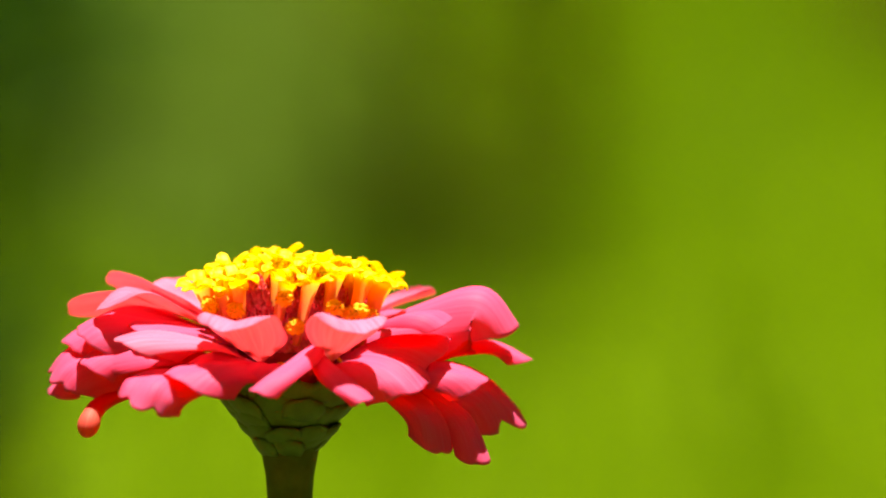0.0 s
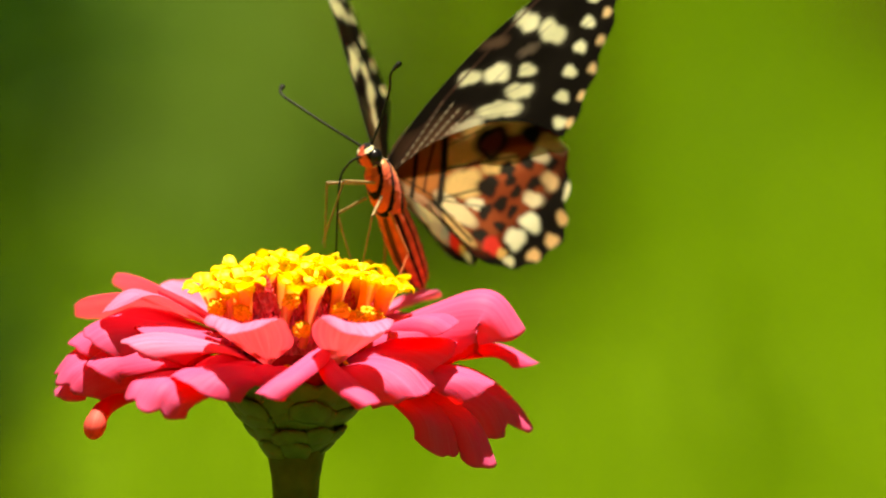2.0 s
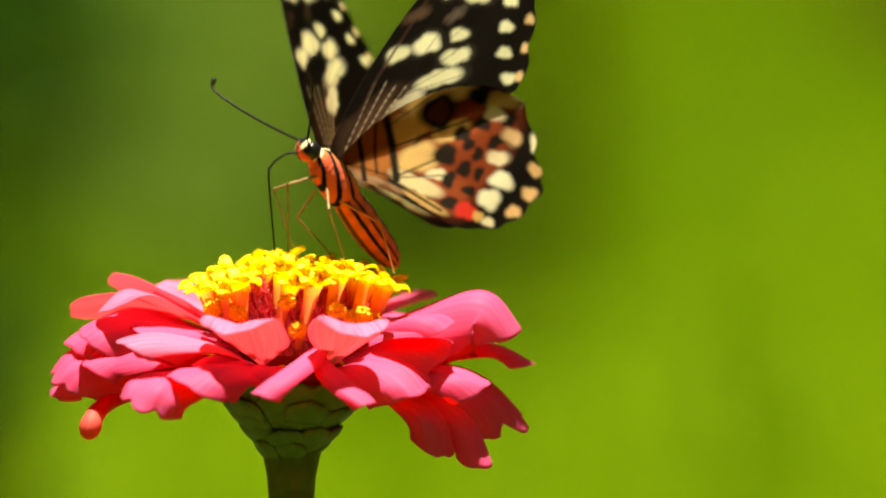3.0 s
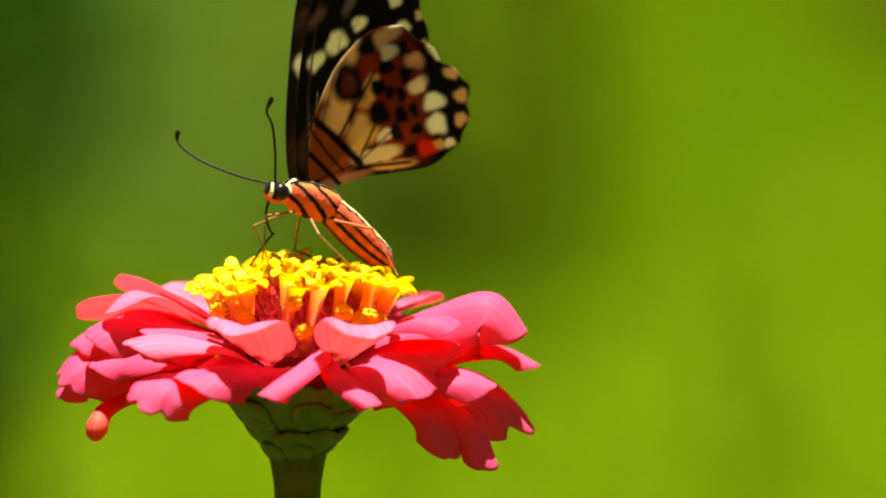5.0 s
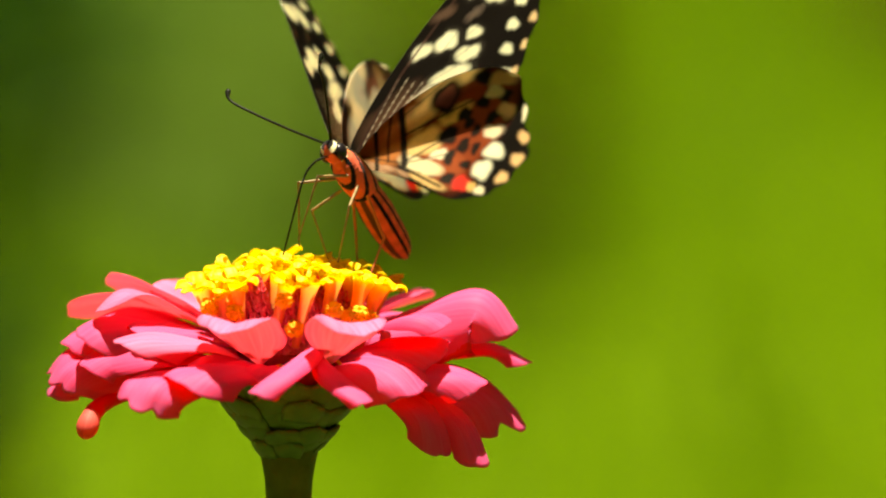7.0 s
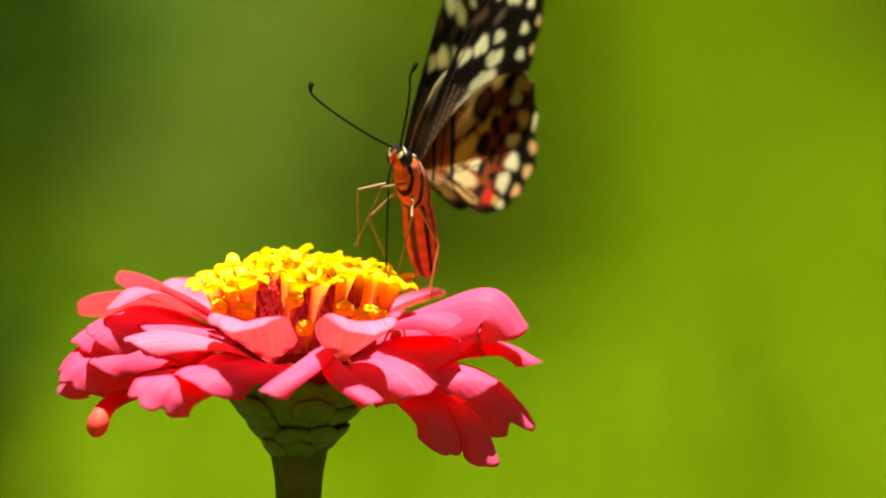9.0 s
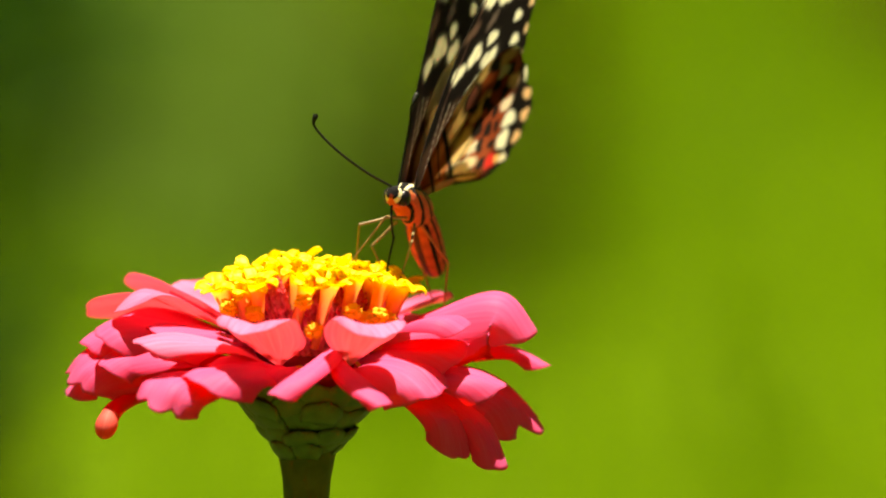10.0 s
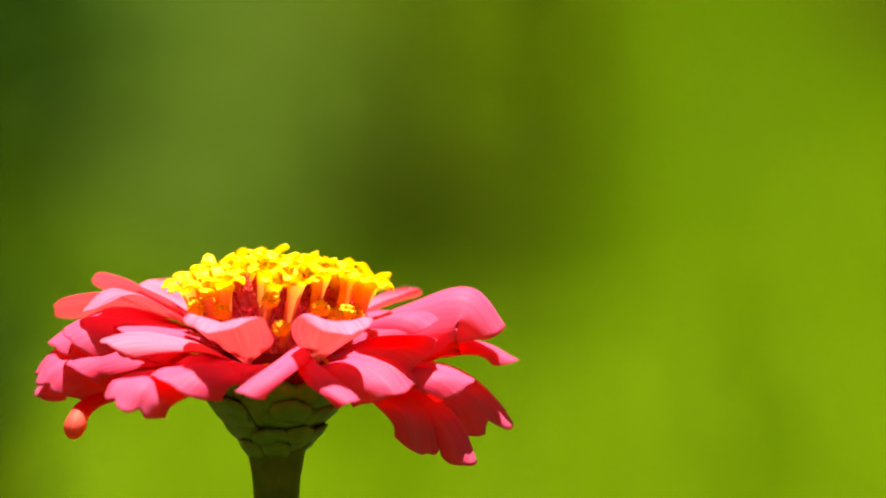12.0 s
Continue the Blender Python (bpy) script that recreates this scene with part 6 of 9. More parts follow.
    walk(wings["hindwing", -1], [
        (0, pose(0.0008, -0.0012, 0.0023, -37.0, 0, 0)),
        (0.4, pose(0.0008, -0.0012, 0.0023, -27.0, 0, 0)),
        (0.5, pose(0.0008, -0.0012, 0.0023, -7.0, 0, 0)),
        (0.6, pose(0.0008, -0.0012, 0.0023, -5.0, 0, 0)),
        (0.67, pose(0.0008, -0.0012, 0.0023, -31.0, 0, 0)),
        (0.7, pose(0.0008, -0.0012, 0.0023, -3.0, 0, 0)),
        (0.73, pose(0.0008, -0.0012, 0.0023, 25.0, 0, 0)),
        (0.75, pose(0.0008, -0.0012, 0.0023, 35.0, 0, 0)),
        (0.8, pose(0.0008, -0.0012, 0.0023, -1.0, 0, 0)),
        (0.85, pose(0.0008, -0.0012, 0.0023, -41.0, 0, 0)),
        (0.87, pose(0.0008, -0.0012, 0.0023, -43.0, 0, 0)),
        (0.9, pose(0.0008, -0.0012, 0.0023, -19.0, 0, 0)),
        (0.925, pose(0.0008, -0.0012, 0.0023, -5.0, 0, 0)),
        (0.95, pose(0.0008, -0.0012, 0.0023, -47.0, 0, 0)),
        (0.975, pose(0.0008, -0.0012, 0.0023, -56.0, 0, 0)),
        (1, pose(0.0008, -0.0012, 0.0023, -70.0, 0, 0)),
        (1.03, pose(0.0008, -0.0012, 0.0023, -88.0, 0, 0)),
        (1.07, pose(0.0008, -0.0012, 0.0023, -80.0, 0, 0)),
        (1.1, pose(0.0008, -0.0012, 0.0023, -80.2, 0, 0)),
        (1.13, pose(0.0008, -0.0012, 0.0023, -80.0, 0, 0)),
        (1.17, pose(0.0008, -0.0012, 0.0023, -80.0, 0, 0)),
        (1.2, pose(0.0008, -0.0012, 0.0023, -80.0, 0, 0)),
        (1.23, pose(0.0008, -0.0012, 0.0023, -80.0, 0, 0)),
        (1.3, pose(0.0008, -0.0012, 0.0023, -80.0, 0, 0)),
        (1.34, pose(0.0008, -0.0012, 0.0023, -80.0, 0, 0)),
        (1.4, pose(0.0008, -0.0012, 0.0023, -80.0, 0, 0)),
        (1.46, pose(0.0008, -0.0012, 0.0023, -7.0, 0, 0)),
        (1.5, pose(0.0008, -0.0012, 0.0023, -43.0, 0, 0)),
        (1.54, pose(0.0008, -0.0012, 0.0023, -79.0, 0, 0)),
        (1.6, pose(0.0008, -0.0012, 0.0023, -87.3, 0, 0)),
        (1.8, pose(0.0008, -0.0012, 0.0023, -83.6, 0, 0)),
        (2, pose(0.0008, -0.0012, 0.0023, -79.7, 0, 0)),
        (2.2, pose(0.0008, -0.0012, 0.0023, -89.9, 0, 0)),
        (2.3, pose(0.0008, -0.0012, 0.0023, -94.2, 0, 0)),
        (2.4, pose(0.0008, -0.0012, 0.0023, -97.1, 0, 0)),
        (2.5, pose(0.0008, -0.0012, 0.0023, -101.8, 0, 0)),
        (2.6, pose(0.0008, -0.0012, 0.0023, -100.0, 0, 0)),
        (2.7, pose(0.0008, -0.0012, 0.0023, -97.1, 0, 0)),
        (2.8, pose(0.0008, -0.0012, 0.0023, -93.1, 0, 0)),
        (2.9, pose(0.0008, -0.0012, 0.0023, -89.2, 0, 0)),
        (3, pose(0.0008, -0.0012, 0.0023, -85.3, 0, 0)),
        (3.1, pose(0.0008, -0.0012, 0.0023, -86.1, 0, 0)),
        (3.2, pose(0.0008, -0.0012, 0.0023, -86.8, 0, 0)),
        (3.4, pose(0.0008, -0.0012, 0.0023, -85.4, 0, 0)),
        (3.6, pose(0.0008, -0.0012, 0.0023, -86.3, 0, 0)),
        (3.8, pose(0.0008, -0.0012, 0.0023, -84.5, 0, 0)),
        (4, pose(0.0008, -0.0012, 0.0023, -85.4, 0, 0)),
        (4.2, pose(0.0008, -0.0012, 0.0023, -83.8, 0, 0)),
        (4.4, pose(0.0008, -0.0012, 0.0023, -84.2, 0, 0)),
        (4.8, pose(0.0008, -0.0012, 0.0023, -83.1, 0, 0)),
        (5, pose(0.0008, -0.0012, 0.0023, -82.6, 0, 0)),
        (5.1, pose(0.0008, -0.0012, 0.0023, -76.5, 0, 0)),
        (5.2, pose(0.0008, -0.0012, 0.0023, -70.4, 0, 0)),
        (5.3, pose(0.0008, -0.0012, 0.0023, -74.4, 0, 0)),
        (5.4, pose(0.0008, -0.0012, 0.0023, -78.5, 0, 0)),
        (5.5, pose(0.0008, -0.0012, 0.0023, -82.7, 0, 0)),
        (5.8, pose(0.0008, -0.0012, 0.0023, -77.2, 0, 0)),
        (6, pose(0.0008, -0.0012, 0.0023, -73.6, 0, 0)),
        (6.3, pose(0.0008, -0.0012, 0.0023, -79.0, 0, 0)),
        (6.4, pose(0.0008, -0.0012, 0.0023, -80.7, 0, 0)),
        (6.5, pose(0.0008, -0.0012, 0.0023, -110.0, 0, 0)),
        (6.6, pose(0.0008, -0.0012, 0.0023, -82.3, 0, 0)),
        (6.7, pose(0.0008, -0.0012, 0.0023, -82.7, 0, 0)),
        (7, pose(0.0008, -0.0012, 0.0023, -83.7, 0, 0)),
        (7.2, pose(0.0008, -0.0012, 0.0023, -86.2, 0, 0)),
        (7.5, pose(0.0008, -0.0012, 0.0023, -86.9, 0, 0)),
        (7.7, pose(0.0008, -0.0012, 0.0023, -89.8, 0, 0)),
        (8, pose(0.0008, -0.0012, 0.0023, -90.4, 0, 0)),
        (8.3, pose(0.0008, -0.0012, 0.0023, -94.6, 0, 0)),
        (8.5, pose(0.0008, -0.0012, 0.0023, -93.0, 0, 0)),
        (8.6, pose(0.0008, -0.0012, 0.0023, -91.4, 0, 0)),
        (8.7, pose(0.0008, -0.0012, 0.0023, -89.5, 0, 0)),
        (8.8, pose(0.0008, -0.0012, 0.0023, -87.1, 0, 0)),
        (8.9, pose(0.0008, -0.0012, 0.0023, -86.1, 0, 0)),
        (9, pose(0.0008, -0.0012, 0.0023, -85.0, 0, 0)),
        (9.1, pose(0.0008, -0.0012, 0.0023, -86.1, 0, 0)),
        (9.2, pose(0.0008, -0.0012, 0.0023, -87.2, 0, 0)),
        (9.5, pose(0.0008, -0.0012, 0.0023, -90.5, 0, 0)),
        (10, pose(0.0008, -0.0012, 0.0023, -92.1, 0, 0)),
        (10.3, pose(0.0008, -0.0012, 0.0023, -86.2, 0, 0)),
        (10.4, pose(0.0008, -0.0012, 0.0023, -84.8, 0, 0)),
        (10.5, pose(0.0008, -0.0012, 0.0023, -82.8, 0, 0)),
        (10.6, pose(0.0008, -0.0012, 0.0023, -82.6, 0, 0)),
        (10.7, pose(0.0008, -0.0012, 0.0023, -82.5, 0, 0)),
        (10.8, pose(0.0008, -0.0012, 0.0023, -82.4, 0, 0)),
        (10.9, pose(0.0008, -0.0012, 0.0023, -83.0, 0, 0)),
        (11, pose(0.0008, -0.0012, 0.0023, -83.0, 0, 0)),
        (11.1, pose(0.0008, -0.0012, 0.0023, -83.0, 0, 0)),
        (11.2, pose(0.0008, -0.0012, 0.0023, -82.6, 0, 0)),
        (11.3, pose(0.0008, -0.0012, 0.0023, -27.0, 0, 0)),
        (11.4, pose(0.0008, -0.0012, 0.0023, 13.0, 0, 0)),
        (11.5, pose(0.0008, -0.0012, 0.0023, -37.0, 0, 0)),
        (11.7, pose(0.0008, -0.0012, 0.0023, -17.0, 0, 0)),
        (12, pose(0.0008, -0.0012, 0.0023, -47.0, 0, 0)),
    ])
    walk(abdomen, [
        (0, pose(-0.003, 0, -0.0008, 0, -5.0, 0)),
        (0.4, pose(-0.003, 0, -0.0008, 0, -5.0, 0)),
        (0.5, pose(-0.003, 0, -0.0008, 0, -5.0, 0)),
        (0.6, pose(-0.003, 0, -0.0008, 0, -5.0, 0)),
        (0.7, pose(-0.003, 0, -0.0008, 0, -5.0, 0)),
        (0.75, pose(-0.003, 0, -0.0008, 0, -5.0, 0)),
        (0.8, pose(-0.003, 0, -0.0008, 0, -5.0, 0)),
        (0.85, pose(-0.003, 0, -0.0008, 0, -5.0, 0)),
        (0.9, pose(-0.003, 0, -0.0008, 0, -5.0, 0)),
        (0.95, pose(-0.003, 0, -0.0008, 0, -5.0, 0)),
        (0.975, pose(-0.003, 0, -0.0008, 0, -2.0, 0)),
        (1, pose(-0.003, 0, -0.0008, 0, 0.0, 0)),
        (1.03, pose(-0.003, 0, -0.0008, 0, 0.0, 0)),
        (1.1, pose(-0.003, 0, -0.0008, 0, -10.6, 0)),
        (1.2, pose(-0.003, 0, -0.0008, 0, 13.6, 0)),
        (1.4, pose(-0.003, 0, -0.0008, 0, 13.1, 0)),
        (1.5, pose(-0.003, 0, -0.0008, 0, 2.3, 0)),
        (1.6, pose(-0.003, 0, -0.0008, 0, -6.4, 0)),
        (1.8, pose(-0.003, 0, -0.0008, 0, -3.7, 0)),
        (2, pose(-0.003, 0, -0.0008, 0, -9.7, 0)),
        (2.2, pose(-0.003, 0, -0.0008, 0, -19.2, 0)),
        (2.3, pose(-0.003, 0, -0.0008, 0, -7.2, 0)),
        (2.4, pose(-0.003, 0, -0.0008, 0, -8.4, 0)),
        (2.5, pose(-0.003, 0, -0.0008, 0, -13.6, 0)),
        (2.6, pose(-0.003, 0, -0.0008, 0, -11.1, 0)),
        (2.7, pose(-0.003, 0, -0.0008, 0, -25.7, 0)),
        (2.8, pose(-0.003, 0, -0.0008, 0, -7.2, 0)),
        (2.9, pose(-0.003, 0, -0.0008, 0, -10.7, 0)),
        (3, pose(-0.003, 0, -0.0008, 0, -8.9, 0)),
        (3.1, pose(-0.003, 0, -0.0008, 0, -15.3, 0)),
        (3.2, pose(-0.003, 0, -0.0008, 0, -19.4, 0)),
        (3.4, pose(-0.003, 0, -0.0008, 0, -20.6, 0)),
        (3.6, pose(-0.003, 0, -0.0008, 0, -21.8, 0)),
        (3.8, pose(-0.003, 0, -0.0008, 0, -23.0, 0)),
        (4, pose(-0.003, 0, -0.0008, 0, -24.2, 0)),
        (4.2, pose(-0.003, 0, -0.0008, 0, -25.5, 0)),
        (4.4, pose(-0.003, 0, -0.0008, 0, -26.7, 0)),
        (4.8, pose(-0.003, 0, -0.0008, 0, -29.1, 0)),
        (5, pose(-0.003, 0, -0.0008, 0, -30.2, 0)),
        (5.1, pose(-0.003, 0, -0.0008, 0, -17.4, 0)),
        (5.2, pose(-0.003, 0, -0.0008, 0, -10.1, 0)),
        (5.3, pose(-0.003, 0, -0.0008, 0, -12.1, 0)),
        (5.4, pose(-0.003, 0, -0.0008, 0, -11.3, 0)),
        (5.5, pose(-0.003, 0, -0.0008, 0, -10.0, 0)),
        (5.8, pose(-0.003, 0, -0.0008, 0, -15.4, 0)),
        (6, pose(-0.003, 0, -0.0008, 0, -16.7, 0)),
        (6.3, pose(-0.003, 0, -0.0008, 0, -18.9, 0)),
        (6.4, pose(-0.003, 0, -0.0008, 0, -16.7, 0)),
        (6.5, pose(-0.003, 0, -0.0008, 0, -16.3, 0)),
        (6.6, pose(-0.003, 0, -0.0008, 0, -12.8, 0)),
        (6.7, pose(-0.003, 0, -0.0008, 0, -14.7, 0)),
        (7, pose(-0.003, 0, -0.0008, 0, -18.1, 0)),
        (7.2, pose(-0.003, 0, -0.0008, 0, -20.4, 0)),
        (7.5, pose(-0.003, 0, -0.0008, 0, -23.8, 0)),
        (7.7, pose(-0.003, 0, -0.0008, 0, -26.0, 0)),
        (8, pose(-0.003, 0, -0.0008, 0, -29.5, 0)),
        (8.3, pose(-0.003, 0, -0.0008, 0, -32.9, 0)),
        (8.5, pose(-0.003, 0, -0.0008, 0, -33.6, 0)),
        (8.6, pose(-0.003, 0, -0.0008, 0, -47.7, 0)),
        (8.7, pose(-0.003, 0, -0.0008, 0, -20.1, 0)),
        (8.8, pose(-0.003, 0, -0.0008, 0, -18.6, 0)),
        (8.9, pose(-0.003, 0, -0.0008, 0, -19.5, 0)),
        (9, pose(-0.003, 0, -0.0008, 0, -27.0, 0)),
        (9.1, pose(-0.003, 0, -0.0008, 0, -22.4, 0)),
        (9.2, pose(-0.003, 0, -0.0008, 0, -27.4, 0)),
        (9.5, pose(-0.003, 0, -0.0008, 0, -31.0, 0)),
        (10, pose(-0.003, 0, -0.0008, 0, -33.4, 0)),
        (10.3, pose(-0.003, 0, -0.0008, 0, -36.2, 0)),
        (10.4, pose(-0.003, 0, -0.0008, 0, -20.7, 0)),
        (10.5, pose(-0.003, 0, -0.0008, 0, -26.9, 0)),
        (10.6, pose(-0.003, 0, -0.0008, 0, -23.7, 0)),
        (10.7, pose(-0.003, 0, -0.0008, 0, -26.0, 0)),
        (10.8, pose(-0.003, 0, -0.0008, 0, -33.2, 0)),
        (10.9, pose(-0.003, 0, -0.0008, 0, -25.7, 0)),
        (11, pose(-0.003, 0, -0.0008, 0, -33.0, 0)),
        (11.1, pose(-0.003, 0, -0.0008, 0, -23.3, 0)),
        (11.2, pose(-0.003, 0, -0.0008, 0, -25.0, 0)),
        (11.3, pose(-0.003, 0, -0.0008, 0, -12.0, 0)),
        (11.4, pose(-0.003, 0, -0.0008, 0, -10.0, 0)),
        (11.5, pose(-0.003, 0, -0.0008, 0, -10.0, 0)),
        (11.7, pose(-0.003, 0, -0.0008, 0, -10.0, 0)),
        (12, pose(-0.003, 0, -0.0008, 0, -10.0, 0)),
    ])
    leg, hip = legs["front_leg", 1]
    walk(leg, [
        (0, pose(*hip, 0.0, -1.5, 0.0)),
        (0.4, pose(*hip, 0.0, -1.5, 0.0)),
        (0.5, pose(*hip, 0.0, -1.5, 0.0)),
        (0.6, pose(*hip, 0.0, 0.0, 0.0)),
        (0.7, pose(*hip, 0.0, 6.0, 0.0)),
        (0.75, pose(*hip, 0.0, 10.5, 0.0)),
        (0.8, pose(*hip, 0.0, 15.0, 0.0)),
        (0.85, pose(*hip, 0.0, 21.0, 0.0)),
        (0.9, pose(*hip, 0.0, 28.5, 0.0)),
        (0.95, pose(*hip, 0.0, 27.0, 0.0)),
        (0.975, pose(*hip, 0.0, 26.2, 0.0)),
        (1, pose(*hip, 0.0, 25.5, 0.0)),
        (1.03, pose(*hip, 0.0, 26.2, 0.0)),
        (1.1, pose(*hip, 0.0, 24.0, 0.0)),
        (1.2, pose(*hip, 0.0, 30.2, 0.0)),
        (1.4, pose(*hip, 0.0, 30.4, 0.0)),
        (1.5, pose(*hip, -44.5, 43.8, -36.5)),
        (1.6, pose(*hip, -12.5, 49.7, -5.4)),
        (1.8, pose(*hip, -38.2, 18.9, -32.8)),
        (2, pose(*hip, -57.7, 41.2, -48.9)),
        (2.2, pose(*hip, -35.8, -2.7, -33.1)),
        (2.3, pose(*hip, -42.8, 19.1, -36.9)),
        (2.4, pose(*hip, -58.3, 46.2, -49.3)),
        (2.5, pose(*hip, -50.4, 31.7, -42.8)),
        (2.6, pose(*hip, -40.3, 26.8, -33.9)),
        (2.7, pose(*hip, -30.7, 0.3, -28.3)),
        (2.8, pose(*hip, -40.6, 57.9, -31.8)),
        (2.9, pose(*hip, -32.2, 54.1, -24.1)),
        (3, pose(*hip, -45.1, 56.7, -36.2)),
        (3.1, pose(*hip, -37.2, 59.3, -28.4)),
        (3.2, pose(*hip, -43.3, 52.0, -34.8)),
        (3.4, pose(*hip, -44.3, 53.6, -35.7)),
        (3.6, pose(*hip, -35.5, 44.7, -28.0)),
        (3.8, pose(*hip, -35.2, 45.7, -27.6)),
        (4, pose(*hip, -29.0, 36.2, -22.6)),
        (4.2, pose(*hip, -28.0, 35.6, -21.7)),
        (4.4, pose(*hip, -23.9, 26.5, -18.8)),
        (4.8, pose(*hip, -19.6, 15.6, -16.0)),
        (5, pose(*hip, -13.8, 22.2, -9.8)),
        (5.1, pose(*hip, -12.7, 46.1, -6.0)),
        (5.2, pose(*hip, -20.8, 62.5, -12.3)),
        (5.3, pose(*hip, 8.7, 61.1, 16.8)),
        (5.4, pose(*hip, 2.5, 58.7, 10.4)),
        (5.5, pose(*hip, 10.2, 54.5, 17.6)),
        (5.8, pose(*hip, -5.2, 52.9, 2.1)),
        (6, pose(*hip, -14.5, 47.5, -7.6)),
        (6.3, pose(*hip, -14.3, 48.9, -7.2)),
        (6.4, pose(*hip, -1.6, 52.5, 5.6)),
        (6.5, pose(*hip, -54.5, 44.0, -45.8)),
        (6.6, pose(*hip, -51.3, 32.2, -43.6)),
        (6.7, pose(*hip, -55.3, 20.0, -48.0)),
        (7, pose(*hip, -53.6, 20.0, -46.5)),
        (7.2, pose(*hip, -48.3, 13.7, -42.2)),
        (7.5, pose(*hip, -46.9, 13.3, -41.1)),
        (7.7, pose(*hip, -42.8, 4.9, -38.2)),
        (8, pose(*hip, -41.3, 2.4, -37.2)),
        (8.3, pose(*hip, -38.2, -6.2, -35.7)),
        (8.5, pose(*hip, -40.8, -4.2, -37.6)),
        (8.6, pose(*hip, -63.6, 25.0, -55.1)),
        (8.7, pose(*hip, -62.6, 28.5, -54.1)),
        (8.8, pose(*hip, -61.4, 28.0, -53.0)),
        (8.9, pose(*hip, -55.0, 33.7, -46.9)),
        (9, pose(*hip, -48.9, 39.4, -41.0)),
        (9.1, pose(*hip, -48.6, 34.5, -41.0)),
        (9.2, pose(*hip, -42.6, 17.9, -36.8)),
        (9.5, pose(*hip, -35.9, 21.4, -30.4)),
        (10, pose(*hip, -34.3, 10.7, -30.1)),
        (10.3, pose(*hip, -39.4, -3.7, -36.3)),
        (10.4, pose(*hip, -48.4, 12.0, -42.5)),
        (10.5, pose(*hip, -51.9, 23.4, -44.7)),
        (10.6, pose(*hip, -52.3, 11.3, -45.9)),
        (10.7, pose(*hip, -54.2, 12.3, -47.6)),
        (10.8, pose(*hip, -49.6, 8.7, -43.8)),
        (10.9, pose(*hip, -56.0, 11.4, -49.1)),
        (11, pose(*hip, -56.7, 15.2, -49.5)),
        (11.1, pose(*hip, -56.3, 19.1, -48.9)),
        (11.2, pose(*hip, -49.4, 34.6, -41.7)),
        (11.3, pose(*hip, 0.0, 33.0, 0.0)),
        (11.4, pose(*hip, 0.0, 28.5, 0.0)),
        (11.5, pose(*hip, 0.0, 13.5, 0.0)),
        (11.7, pose(*hip, 0.0, -1.5, 0.0)),
        (12, pose(*hip, 0.0, -9.0, 0.0)),
    ])
    leg, hip = legs["front_leg", -1]
